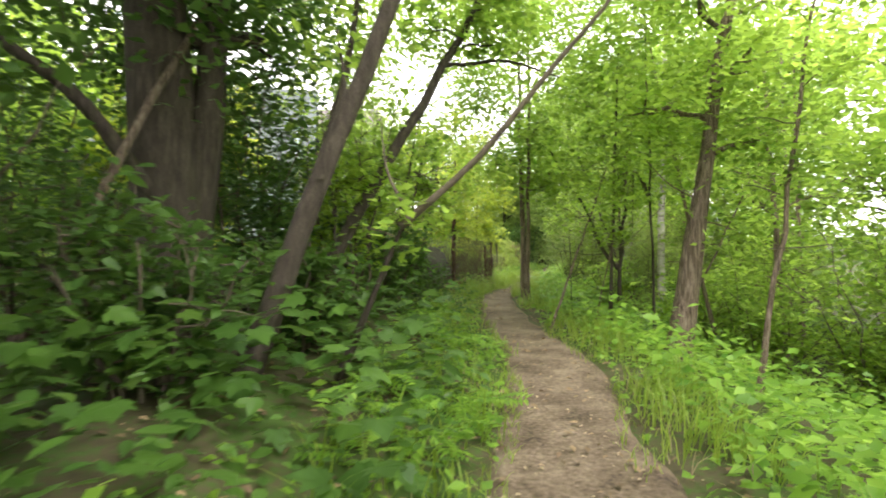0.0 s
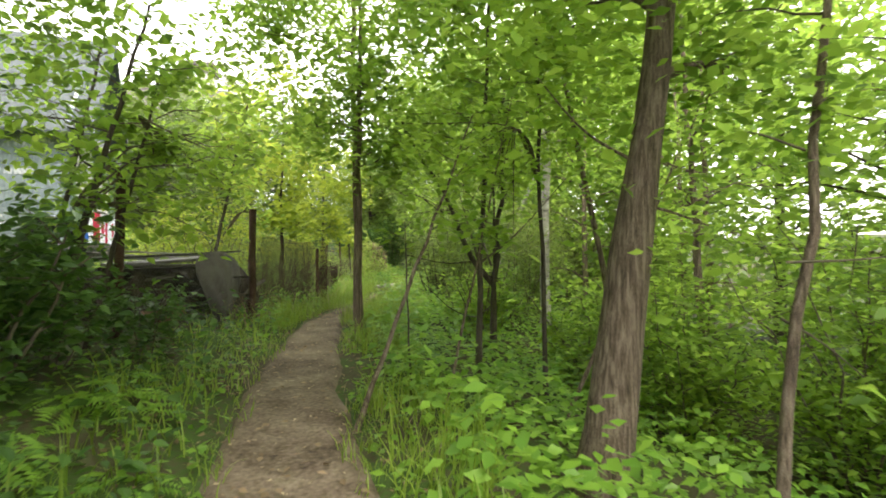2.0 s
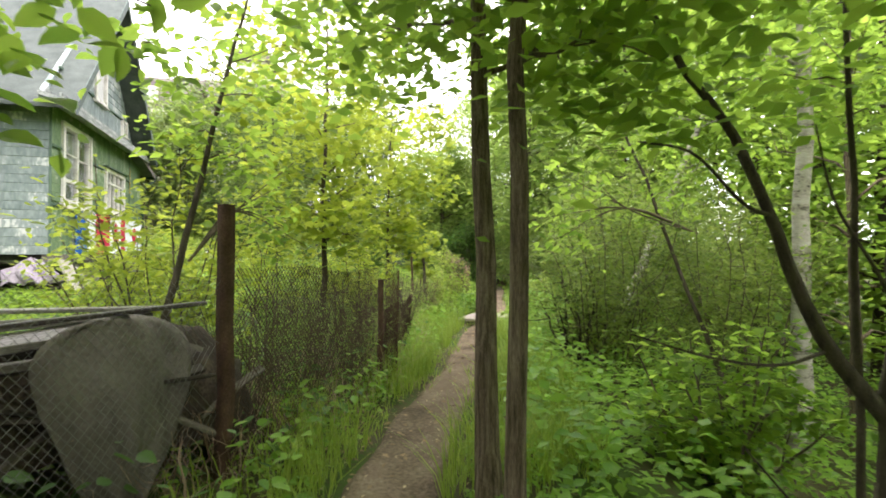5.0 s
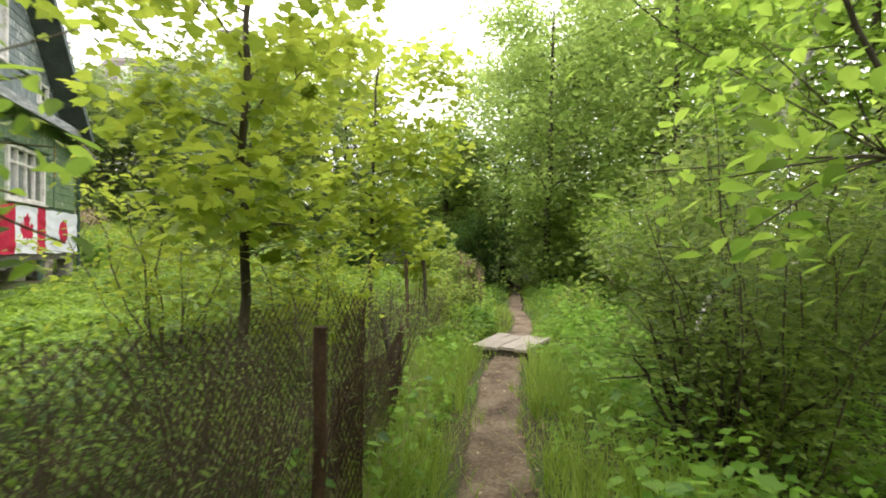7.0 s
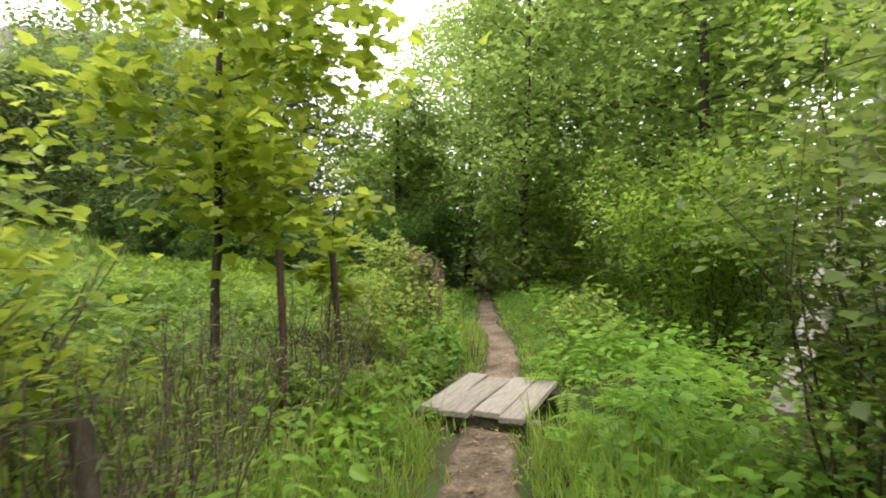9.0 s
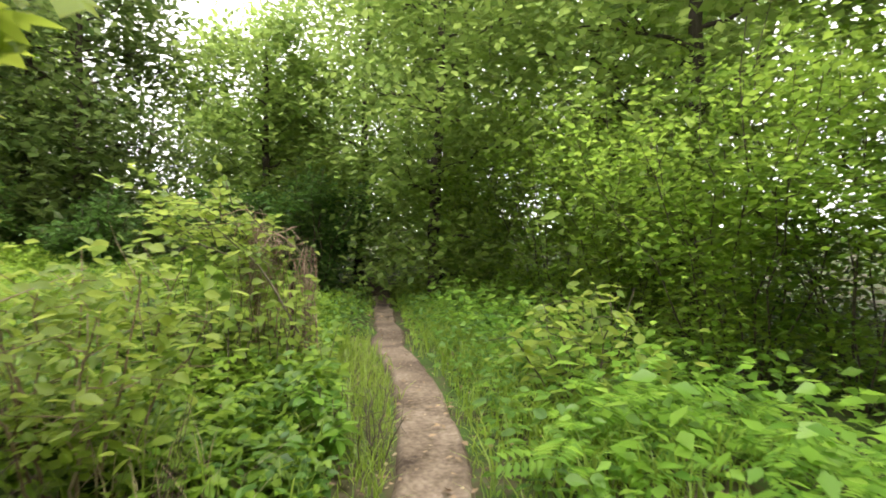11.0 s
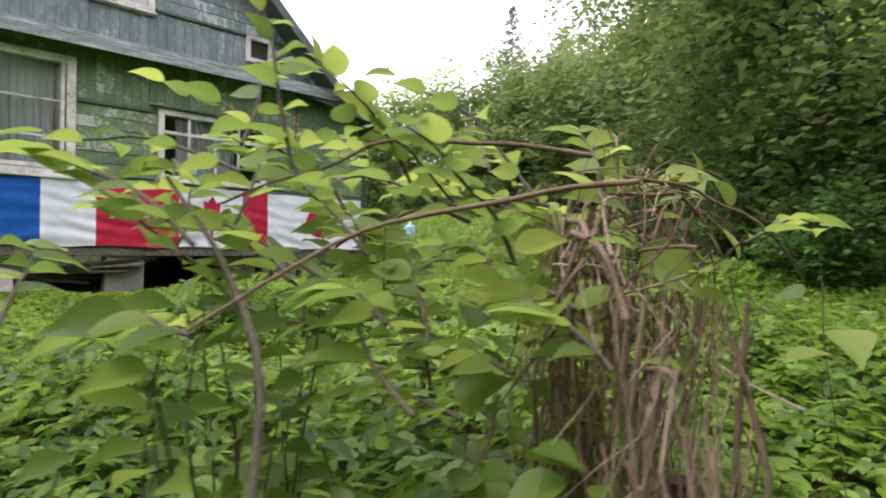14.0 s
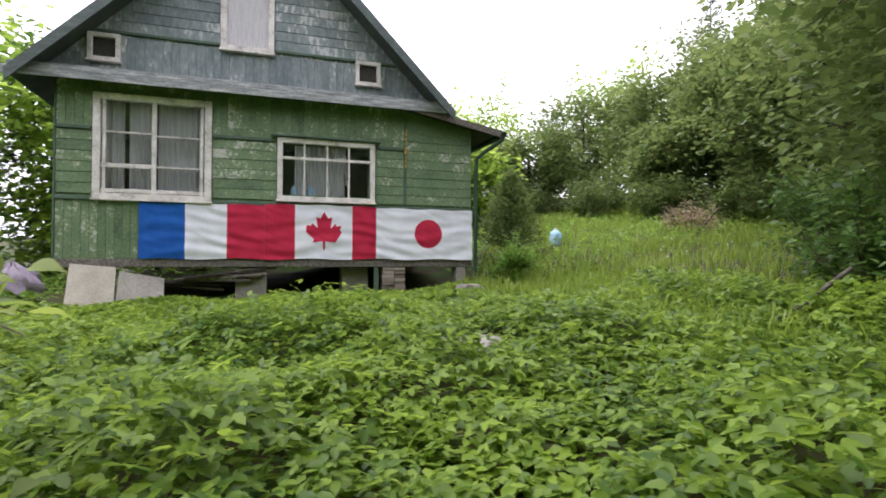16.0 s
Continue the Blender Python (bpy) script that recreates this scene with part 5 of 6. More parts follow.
grow_tree("sapling", "grey sapling leaning towards the light", (6.46, -13.55), (8.6, -13.5, 3.0), 0.024, (0.5, 1.0, 0.35), 500, 0.075, LEAF_WOOD, BARK, limbs=8, group="saplings")
for (x, y), h, n, lean in (((9.5, -16.9), 4.6, 1300, 0.4), ((9.6, -12.6), 4.8, 1400, -0.3), ((7.6, -18.6), 4.4, 1200, 0.3), ((10.8, -16.0), 5.4, 1800, 0.2), ((10.6, -8.6), 4.8, 1200, 0.2), ((11.5, -11.0), 5.6, 1400, 0.0), ((12.8, -14), 6.5, 1800, 0), ((13.5, -8.5), 6.5, 1800, 0), ((9.5, -20), 5, 1100, 0)):
    grow_tree("tree", "slim woodland tree in light green leaf", (x, y), (x + lean, y + 0.3, h), 0.075, (0.2, 1.9, 0.3), n, 0.1, LEAF_WOOD, BARK, limbs=14, group="woodland trees", droop=0.15)
for (x, y), h, w, n in (((8.4, -13.4), 2.0, 1.1, 1900), ((9.4, -14.6), 3.0, 1.5, 2200), ((9.0, -17.6), 2.6, 1.4, 2000), ((10.6, -10.6), 3.0, 1.5, 1800), ((8.6, -11.6), 2.0, 1.2, 2200), ((7.5, -9.8), 1.5, 0.8, 1000), ((11.6, -13.2), 3.2, 1.6, 2000), ((10.2, -19.2), 3.0, 1.5, 2600)):
    grow_bush("light green understorey bush in the wood", (x, y), h, w, 11, n, 0.085, LEAF_WOOD, group="understorey bushes", low=0.08)
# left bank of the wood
# bank shade is painted in here through LEAF_DARK
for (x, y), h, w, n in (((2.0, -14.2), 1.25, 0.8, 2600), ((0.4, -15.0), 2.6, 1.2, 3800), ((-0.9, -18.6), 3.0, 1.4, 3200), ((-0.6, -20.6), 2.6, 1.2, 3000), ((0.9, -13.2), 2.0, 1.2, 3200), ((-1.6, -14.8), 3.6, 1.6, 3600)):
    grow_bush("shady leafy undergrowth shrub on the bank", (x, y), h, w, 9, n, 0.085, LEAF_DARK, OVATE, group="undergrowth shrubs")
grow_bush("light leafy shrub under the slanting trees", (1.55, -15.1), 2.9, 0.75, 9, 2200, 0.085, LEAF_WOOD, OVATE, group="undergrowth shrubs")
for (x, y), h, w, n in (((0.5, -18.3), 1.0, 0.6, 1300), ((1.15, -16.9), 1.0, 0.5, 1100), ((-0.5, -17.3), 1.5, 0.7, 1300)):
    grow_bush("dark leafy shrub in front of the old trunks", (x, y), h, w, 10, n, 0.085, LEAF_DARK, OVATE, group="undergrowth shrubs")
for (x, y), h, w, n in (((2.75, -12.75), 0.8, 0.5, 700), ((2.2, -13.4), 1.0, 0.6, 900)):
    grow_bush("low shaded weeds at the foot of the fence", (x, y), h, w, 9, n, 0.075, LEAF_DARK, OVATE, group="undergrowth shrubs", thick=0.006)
grow_tree("hazel", "hazel with drooping dark twigs over the fence", (2.1, -12.9), (2.8, -12.4, 3.2), 0.04, (0.4, 1.35, 0.1), 1300, 0.095, LEAF_WOOD, BARK_DARK, OVATE, limbs=13, droop=0.2, clump=0.12,
          extra=[(bend((2.3, -12.8, 1.3), e_, 0.15, 7), 0.012) for e_ in ((3.5, -12.0, 1.9), (3.2, -12.3, 1.45), (3.4, -11.5, 2.25), (3.0, -12.9, 1.9), (2.9, -11.9, 1.2), (3.3, -12.4, 1.1), (2.7, -12.3, 1.75))])
grow_tree("hazel", "young hazel overhanging the scrap heap", (1.6, -11.0), (2.2, -10.8, 3.4), 0.04, (0.5, 1.5, 0.1), 1100, 0.09, LEAF_WOOD, BARK_DARK, OVATE, limbs=10, droop=0.2, category="tree")
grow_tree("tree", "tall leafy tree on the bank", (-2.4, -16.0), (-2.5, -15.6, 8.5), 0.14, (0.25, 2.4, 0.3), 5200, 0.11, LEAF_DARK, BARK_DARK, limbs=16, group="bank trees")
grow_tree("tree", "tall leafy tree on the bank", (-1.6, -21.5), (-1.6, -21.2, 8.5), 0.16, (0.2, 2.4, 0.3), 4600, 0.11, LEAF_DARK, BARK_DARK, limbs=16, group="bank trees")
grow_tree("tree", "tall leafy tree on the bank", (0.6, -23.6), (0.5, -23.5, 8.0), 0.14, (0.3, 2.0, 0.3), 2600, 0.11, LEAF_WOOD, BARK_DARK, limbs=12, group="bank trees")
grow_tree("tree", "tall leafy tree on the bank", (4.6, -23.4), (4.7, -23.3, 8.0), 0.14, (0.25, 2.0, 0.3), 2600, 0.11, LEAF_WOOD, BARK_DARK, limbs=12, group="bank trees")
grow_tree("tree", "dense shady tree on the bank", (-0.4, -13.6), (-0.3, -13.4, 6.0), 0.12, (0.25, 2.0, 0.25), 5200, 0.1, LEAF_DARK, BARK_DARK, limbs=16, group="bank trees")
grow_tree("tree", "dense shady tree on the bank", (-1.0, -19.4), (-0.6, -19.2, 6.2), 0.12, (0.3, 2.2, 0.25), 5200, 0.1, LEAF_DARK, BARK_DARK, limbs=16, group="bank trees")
for (x, y), top_, w, n in (((-0.6, -17.6), (1.4, -14.6, 6.6), 2.2, 5000), ((7.9, -13.1), (6.4, -12.6, 6.0), 2.3, 5200), ((0.4, -12.2), (2.2, -10.6, 6.4), 1.9, 2800)):
    grow_tree("tree", "tall tree leaning its leafy crown over the footpath", (x, y), top_, 0.042, (0.55, w, 0.15), n, 0.1, LEAF_WOOD, BARK, limbs=15, group="overhanging trees", clump=0.2)
grow_tree("hazel", "hazel bough arching down over the fence", (2.3, -12.5), (2.9, -12.2, 2.7), 0.03, (0.7, 0.6, 0.2), 620, 0.095, LEAF_WOOD, BARK_DARK, OVATE, limbs=4, droop=0.15, clump=0.16,
          extra=[(bend((2.7, -12.3, 2.2), e_, -0.1, 8), 0.009) for e_ in ((3.3, -11.95, 1.85), (3.75, -12.0, 2.0), (3.95, -11.75, 2.15), (3.4, -11.9, 1.65), (3.35, -11.8, 1.35), (3.6, -11.85, 1.6), (3.2, -12.1, 1.95), (3.55, -12.05, 2.1), (3.8, -11.6, 1.95))])
grow_tree("tree", "broad-leaved tree with drooping dark boughs beside the path", (6.5, -13.3), (6.2, -13.4, 5.0), 0.028, (0.5, 1.2, 0.15), 1250, 0.1, LEAF_WOOD, BARK_DARK, OVATE, limbs=9, droop=0.2, clump=0.13,
          extra=[([(6.4, -13.3, 1.6), (5.95, -13.6, 2.1), e_], 0.011) for e_ in ((5.0, -13.2, 2.15), (5.2, -13.5, 1.75), (5.5, -13.75, 1.9), (5.55, -13.95, 1.45), (5.62, -14.1, 1.1), (5.45, -13.65, 1.4), (5.65, -14.0, 1.7))]
          + [([(6.4, -13.2, 2.4), (6.1, -12.6, 2.5), e_], 0.011) for e_ in ((5.3, -11.7, 2.2), (5.7, -11.9, 2.25), (6.05, -12.2, 2.0), (5.3, -12.2, 2.5), (5.9, -11.6, 2.4))])
# bright young growth along the fence
grow_tree("maple", "young maple with bright yellow-green leaves", (4.72, -5.83), (4.75, -5.8, 4.4), 0.045, (0.3, 1.35, 0.25), 2500, 0.098, LEAF_MAPLE, BARK_DARK, MAPLE, limbs=16, group="young maples")
grow_tree("maple", "young maple with bright yellow-green leaves", (6.13, -2.85), (6.25, -2.8, 4.1), 0.036, (0.3, 1.2, 0.25), 2500, 0.098, LEAF_MAPLE, BARK_DARK, MAPLE, limbs=15, group="young maples")
grow_tree("maple", "small maple shoot above the fence stake", (7.0, -2.05), (7.1, -2.0, 1.6), 0.014, (0.55, 0.45, 0.2), 130, 0.14, LEAF_MAPLE, BARK_DARK, MAPLE, limbs=6, group="young maples")
grow_tree("tree", "round-leaved tree overhanging the fence", (3.2, -9.0), (3.9, -8.4, 3.5), 0.035, (0.55, 0.95, 0.1), 620, 0.1, LEAF_WOOD, BARK_DARK, OVATE, limbs=9, droop=0.15, clump=0.15,
          extra=[([(3.5, -8.8, 1.2), (3.8, -8.5, 1.6), e_], 0.01) for e_ in ((4.2, -8.05, 1.9), (4.3, -7.85, 2.15), (4.2, -8.15, 1.5), (4.35, -8.2, 1.35), (4.2, -7.85, 1.7), (3.9, -8.0, 1.6))])
for (x, y), h, w, n, mt in (((3.2, -8.2), 2.0, 0.9, 1700, LEAF_MAPLE), ((5.3, -4.9), 1.7, 0.8, 1700, LEAF_MAPLE), ((4.0, -4.6), 2.0, 1.0, 1800, LEAF_MAPLE), ((2.6, -6.9), 1.8, 1.0, 1700, LEAF_MAPLE), ((5.0, -3.6), 1.5, 0.9, 2000, LEAF_WILLOW)):
    grow_bush("bright green thicket behind the fence", (x, y), h, w, 10, n, 0.075, mt, OVATE, group="fence thicket", thick=0.011)
for x, y in ((4.3, -8.5), (4.75, -7.5), (5.5, -6.0), (5.0, -6.6), (4.05, -7.8), (4.5, -7.0), (3.9, -8.9), (4.6, -8.1), (5.2, -7.0), (5.85, -5.2), (6.1, -4.5), (6.2, -3.7), (6.75, -3.0), (5.6, -4.5)):
    grow_bush("dense thin brown twigs with few leaves", (x, y), 1.05, 0.5, 24, 340, 0.05, LEAF_WILLOW, NARROW, group="twiggy brush", thick=0.006, name="brush")
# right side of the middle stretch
# nearer bushes take the darkened willow tone in place of real shade
for (x, y), h, w, n, sz, mt in (((8.1, -7.3), 2.9, 1.15, 5200, 0.046, LEAF_WILLOW_SHADED), ((9.5, -5.9), 3.6, 1.5, 5200, 0.055, LEAF_WILLOW_SHADED), ((9.2, -8.3), 3.0, 1.1, 3200, 0.05, LEAF_WILLOW_SHADED), ((11.2, -5.6), 3.0, 1.2, 4600, 0.058, LEAF_WILLOW_SHADED), ((9.35, -5.0), 2.9, 0.75, 3000, 0.05, LEAF_WILLOW_SHADED),
                            ((12.6, -2.0), 3.2, 1.2, 4600, 0.06, LEAF_WOOD), ((12.2, -1.2), 3.3, 1.4, 5200, 0.06, LEAF_WOOD), ((13.0, 0.6), 3.4, 1.5, 4600, 0.065, LEAF_WOOD), ((13.7, 2.6), 3.4, 1.5, 4000, 0.07, LEAF_WOOD), ((13.2, -4.7), 4.0, 1.5, 4200, 0.07, LEAF_WILLOW_SHADED), ((13.9, 4.8), 3.6, 1.6, 4000, 0.08, LEAF_WOOD)):
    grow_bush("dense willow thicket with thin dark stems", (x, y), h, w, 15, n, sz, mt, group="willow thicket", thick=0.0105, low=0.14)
grow_bush("low bush with dark crooked bare stems", (7.95, -6.95), 1.3, 0.7, 12, 400, 0.05, LEAF_WILLOW_SHADED, group="willow thicket", thick=0.024, bark=BARK_DARK)
grow_tree("birch", "leaning birch with scarred white trunk", (11.0, -3.2), (14.6, -3.1, 7.0), 0.12, (0.3, 1.8, 0.25), 4200, 0.08, LEAF_WOOD, BARK_BIRCH, limbs=13, droop=0.3)
grow_tree("tree", "overhanging round-leaved tree beside the path", (8.9, -8.7), (7.3, -7.6, 4.6), 0.028, (0.5, 1.3, 0.1), 900, 0.1, LEAF_WOOD, BARK_DARK, OVATE, limbs=9, droop=0.2, clump=0.13,
          extra=[([(8.5, -8.4, 1.5), (7.6, -8.4, 1.75), e_], 0.01) for e_ in ((6.5, -8.45, 1.6), (6.75, -8.6, 1.65), (6.75, -8.4, 1.4), (6.6, -8.0, 1.7), (6.9, -8.35, 2.2), (6.65, -8.1, 2.3), (7.0, -8.6, 2.1), (7.0, -8.2, 1.5))])
# tree wall ahead and round the garden
WALL = [((12.9, 8.6), 8.0, 2.3, 3800, LEAF_WILLOW), ((12.6, 4.6), 8.5, 2.3, 4600, LEAF_WILLOW), ((13.6, 0.2), 8.5, 2.2, 4000, LEAF_WILLOW), ((14.4, -3.6), 9, 2.4, 3800, LEAF_WOOD), ((15.4, 7.6), 9.5, 2.6, 4400, LEAF_WILLOW), ((15.6, 3.0), 10, 2.8, 4400, LEAF_WILLOW),
        ((10.6, 8.2), 5.0, 1.5, 4200, LEAF_WILLOW), ((7.2, 9.0), 6.2, 1.9, 4800, LEAF_WILLOW), ((6.2, 10.0), 6.4, 2.1, 5200, LEAF_WILLOW), ((3.9, 12.2), 6.2, 2.2, 4600, LEAF_WILLOW), ((11.9, 12.4), 3.6, 2.2, 4200, LEAF_WILLOW), ((2.2, 15.4), 7.2, 2.4, 6200, LEAF_WOOD), ((17.5, 11), 10, 3, 5200, LEAF_WILLOW), ((8.6, 14.5), 4.2, 2.2, 4200, LEAF_WOOD), ((13.6, 16), 4.5, 2.6, 4200, LEAF_WILLOW)]
for (x, y), h, w, n, mt in WALL:
    grow_tree("tree", "dense leafy tree closing the garden edge", (x, y), (x + rng.uniform(-0.4, 0.4), y, land1(x, y) + h), 0.12, (0.06, w, 0.25), int(n * (1.0 if x < 9 else 2.2)), 0.155 if x < 9 else 0.125, LEAF_FAR if x < 9 else mt, BARK_DARK, limbs=24, group="garden edge trees", clump=0.2, droop=0.1)
# shade under the edge trees is put into the undergrowth's leaf colour
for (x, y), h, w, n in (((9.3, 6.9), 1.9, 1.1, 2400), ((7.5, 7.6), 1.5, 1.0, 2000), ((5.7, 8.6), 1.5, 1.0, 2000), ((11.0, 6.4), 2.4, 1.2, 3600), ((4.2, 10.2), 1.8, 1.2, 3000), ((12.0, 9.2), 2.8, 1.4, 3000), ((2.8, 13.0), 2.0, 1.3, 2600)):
    grow_bush("undergrowth with shade-darkened leaves below the garden edge trees", (x, y), h, w, 12, n, 0.09, LEAF_DARK, group="edge undergrowth", low=0.05)
FAR = [((14.2, -17.2), 6, 2.6, LEAF_WOOD), ((12.6, -20.6), 6, 2.6, LEAF_WOOD), ((15.6, -12), 7, 2.8, LEAF_WOOD), ((17, 3), 9, 2.8, LEAF_WILLOW), ((17.5, -2.6), 9, 2.8, LEAF_WOOD), ((18.8, 6.4), 10, 3, LEAF_WILLOW), ((20, 12.5), 10, 3, LEAF_WILLOW), ((15.5, 20), 6, 3, LEAF_WOOD), ((-13, 14), 3.2, 2.0, LEAF_WOOD), ((-17, 11), 4.0, 2.4, LEAF_WOOD), ((-9.5, -3.2), 5.5, 2.0, LEAF_WOOD), ((-12, -4.8), 7, 2.4, LEAF_DARK), ((-13, -1.8), 6.5, 2.4, LEAF_WOOD), ((-15, 30), 7.5, 3.2, LEAF_WOOD), ((-24, 16), 6, 3.2, LEAF_WOOD), ((-14, 5), 4, 2.4, LEAF_WOOD), ((15.5, -5.5), 8, 2.6, LEAF_WOOD), ((-2.2, 17.5), 5.5, 2.2, LEAF_WOOD), ((-5.0, 19.5), 5.4, 2.4, LEAF_WOOD), ((-8.0, 22.0), 7.2, 2.6, LEAF_WILLOW), ((-11, 20.0), 5.0, 2.2, LEAF_MAPLE), ((-12.5, 25), 5.5, 2.6, LEAF_WOOD), ((-7.0, 17.0), 3.0, 1.6, LEAF_WOOD), ((0.2, 20), 7.0, 2.6, LEAF_WOOD),
       ((-16, 19), 5.0, 2.6, LEAF_WOOD), ((-20, 24), 7, 3.2, LEAF_WOOD), ((-3.5, 29.5), 8, 3, LEAF_WOOD), ((4.5, 24), 10, 3.2, LEAF_WILLOW), ((4, 21), 7, 2.8, LEAF_WOOD), ((18, 17), 11, 3.2, LEAF_WILLOW), ((21, 8), 11, 3.2, LEAF_WILLOW), ((19, -1), 10, 3, LEAF_WOOD), ((17.5, -8), 10, 3, LEAF_WOOD), ((17, -15), 10, 3, LEAF_WOOD),
       ((15, -21), 10, 3, LEAF_WOOD), ((9, -26), 9, 3, LEAF_WOOD), ((2, -29), 9, 3, LEAF_WOOD), ((-5, -26), 9, 3, LEAF_DARK), ((-6, -19), 9, 3, LEAF_DARK), ((-5.5, -12), 7, 2.4, LEAF_WOOD), ((-9, -7), 8, 2.8, LEAF_WOOD), ((-4.4, -6.2), 5.5, 1.9, LEAF_WOOD), ((-11, 0), 8, 2.8, LEAF_WOOD), ((-10, 9), 3, 1.8, LEAF_WOOD), ((-2.0, -8.2), 3.6, 1.5, LEAF_MAPLE)]
for (x, y), h, w, mt in FAR:
    fine = -18 < x < 1 and 13 < y < 24
    grow_tree("tree", "distant broadleaf tree in full spring leaf", (x, y), (x, y, land1(x, y) + h), 0.16, (0.06, w, 0.25), 8600 if fine else 2400, 0.18 if fine else 0.26, LEAF_HILL if fine else mt, BARK_DARK, limbs=22, group="distant trees", clump=0.2)


for (x, y), h, w in (((-5.6, 15.2), 1.6, 1.2), ((-8.6, 14.4), 1.8, 1.3), ((-11.5, 13.2), 1.8, 1.4), ((-2.8, 15.6), 1.5, 1.2), ((-0.2, 16.0), 1.8, 1.3), ((-15, 13), 2.2, 1.6), ((-10, 16.5), 2.2, 1.5)):
    grow_bush("rounded green shrub on the far slope", (x, y), h, w, 10, 1500, 0.11, LEAF_FAR, group="slope shrubs", low=0.03)


def conifer(x, y, h, w, n, label, leaf=LEAF_PINE):
    bz = land1(x, y)
    tree = empty("pine", (0, 0, 0), label, "tree", "conifers")
    tubes("trunk", [[(x, y, bz - 0.1), (x, y, bz + h * 0.5), (x, y, bz + h)]], [[0.09, 0.05, 0.01]], BARK_DARK, tree, 8)
    lines, at, dd = [], [], []
    for k in range(70):
        s = k / 70
        a = k * 2.4
        r = w * (1 - s) ** 0.8
        p = np.array((x, y, bz + h * (0.12 + 0.86 * s)))
        e = p + (math.cos(a) * r, math.sin(a) * r, 0.25 * r)
        lines.append(bend(p, e, 0, 4, 0.03))
        m = n // 70
        u = rng.uniform(0.15, 1, m)[:, None]
        at.append(p + (e - p) * u + rng.normal(0, 0.07, (m, 3)))
        dd.append(unit(e - p) + rng.normal(0, 0.7, (m, 3)))
    tubes("branches", lines, [np.linspace(0.015, 0.004, 4)] * len(lines), BARK_DARK, tree, 4)
    at, dd = np.concatenate(at), np.concatenate(dd)
    leaf_mesh("needles", leaf, NARROW, at, dd, rand_up(len(at), 0.9), np.full(len(at), 0.13), tree)


conifer(-2.4, 7.9, 2.2, 0.9, 5600, "young bushy pine behind the house corner", LEAF_FAR)
conifer(-9.5, 21.5, 10.5, 2.0, 5600, "tall dark spruce above the far trees")
conifer(-6.2, 24, 9.5, 1.8, 4200, "tall dark spruce above the far trees")
grow_bush("low round shrub beside the downpipe", (0.1, 6.7), 1.0, 0.55, 9, 1500, 0.06, LEAF_HERB, group="low shrubs")
grow_bush("pale dry weed clump in the far grass", (-2.0, 13.2), 0.9, 0.9, 16, 1400, 0.12, DRY_GRASS, NARROW, group="low shrubs")
pole = empty("leaning_log", (0, 0, 0), "bare dead pole leaning in the undergrowth", "log")
tubes("log", [bend((5.75, 6.9, land1(5.75, 6.9) - 0.05), (6.2, 7.5, land1(6.2, 7.5) + 0.55), 0, 5, 0.01)], [np.linspace(0.03, 0.022, 5)], SCRAP, pole, 8)


# ---- herbs, grass and litter ----
def scatter(n, x0, x1, y0, y1, keep):
    p = np.stack([rng.uniform(x0, x1, n), rng.uniform(y0, y1, n)], -1)
    return p[keep(p)]


def in_house(p, grow=0.15):
    return (p[:, 0] < 0.05 + grow) & (p[:, 0] > -7.4) & (p[:, 1] > HY0 - grow) & (p[:, 1] < PY1 + grow)


def patchy(p, scale, seed):
    return np.array([noise.noise((a * scale, b * scale, seed)) for a, b in p])


def herb_layer(name, label, pts, low, high, per, size, leaf, template, spread=0.4, whorl=0.1, stem=True, category="herbs", tops=False):
    """Plants on upright stems with leaves in tiers; tops: leaves near the stem's head alone."""
    n = len(pts)
    gz = land(pts[:, 0], pts[:, 1])
    h = rng.uniform(low, high, n) * (0.8 + 0.4 * np.abs(np.sin(pts[:, 0] * 1.3 + pts[:, 1] * 0.9)))
    if category == "ground cover":
        h *= (0.4 + 1.7 * np.clip(patchy(pts, 0.6, 21) + 0.3, 0, 1) + 0.5 * patchy(pts, 2.2, 31)) * np.interp(pts[:, 0], [0.6, 2.6, 5.0], [0.22, 0.38, 1.0])
    lean = rng.normal(0, 0.12, (n, 2))
    u = rng.uniform(0.8, 1.0, (n, per)) if tops else np.linspace(0.25, 1.0, per)[None] * rng.uniform(0.85, 1.05, (n, per))
    a = rng.uniform(0, 2 * np.pi, (n, 1)) + np.arange(per)[None] * 2.4
    ox, oy = np.cos(a) * whorl * rng.uniform(0.3, 1, (n, per)), np.sin(a) * whorl * rng.uniform(0.3, 1, (n, per))
    at = np.stack([pts[:, 0:1] + lean[:, 0:1] * u * h[:, None] + ox, pts[:, 1:2] + lean[:, 1:2] * u * h[:, None] + oy, gz[:, None] + u * h[:, None]], -1).reshape(-1, 3)
    d = np.stack([np.cos(a), np.sin(a), rng.normal(-0.2, 0.25, (n, per))], -1).reshape(-1, 3)
    ob = leaf_mesh(name, leaf, template, at, d, rand_up(len(at), spread), size * rng.uniform(0.6, 1.2, len(at)), None, "", True)
    tagged(ob, label, category, kind="stuff")
    return ob


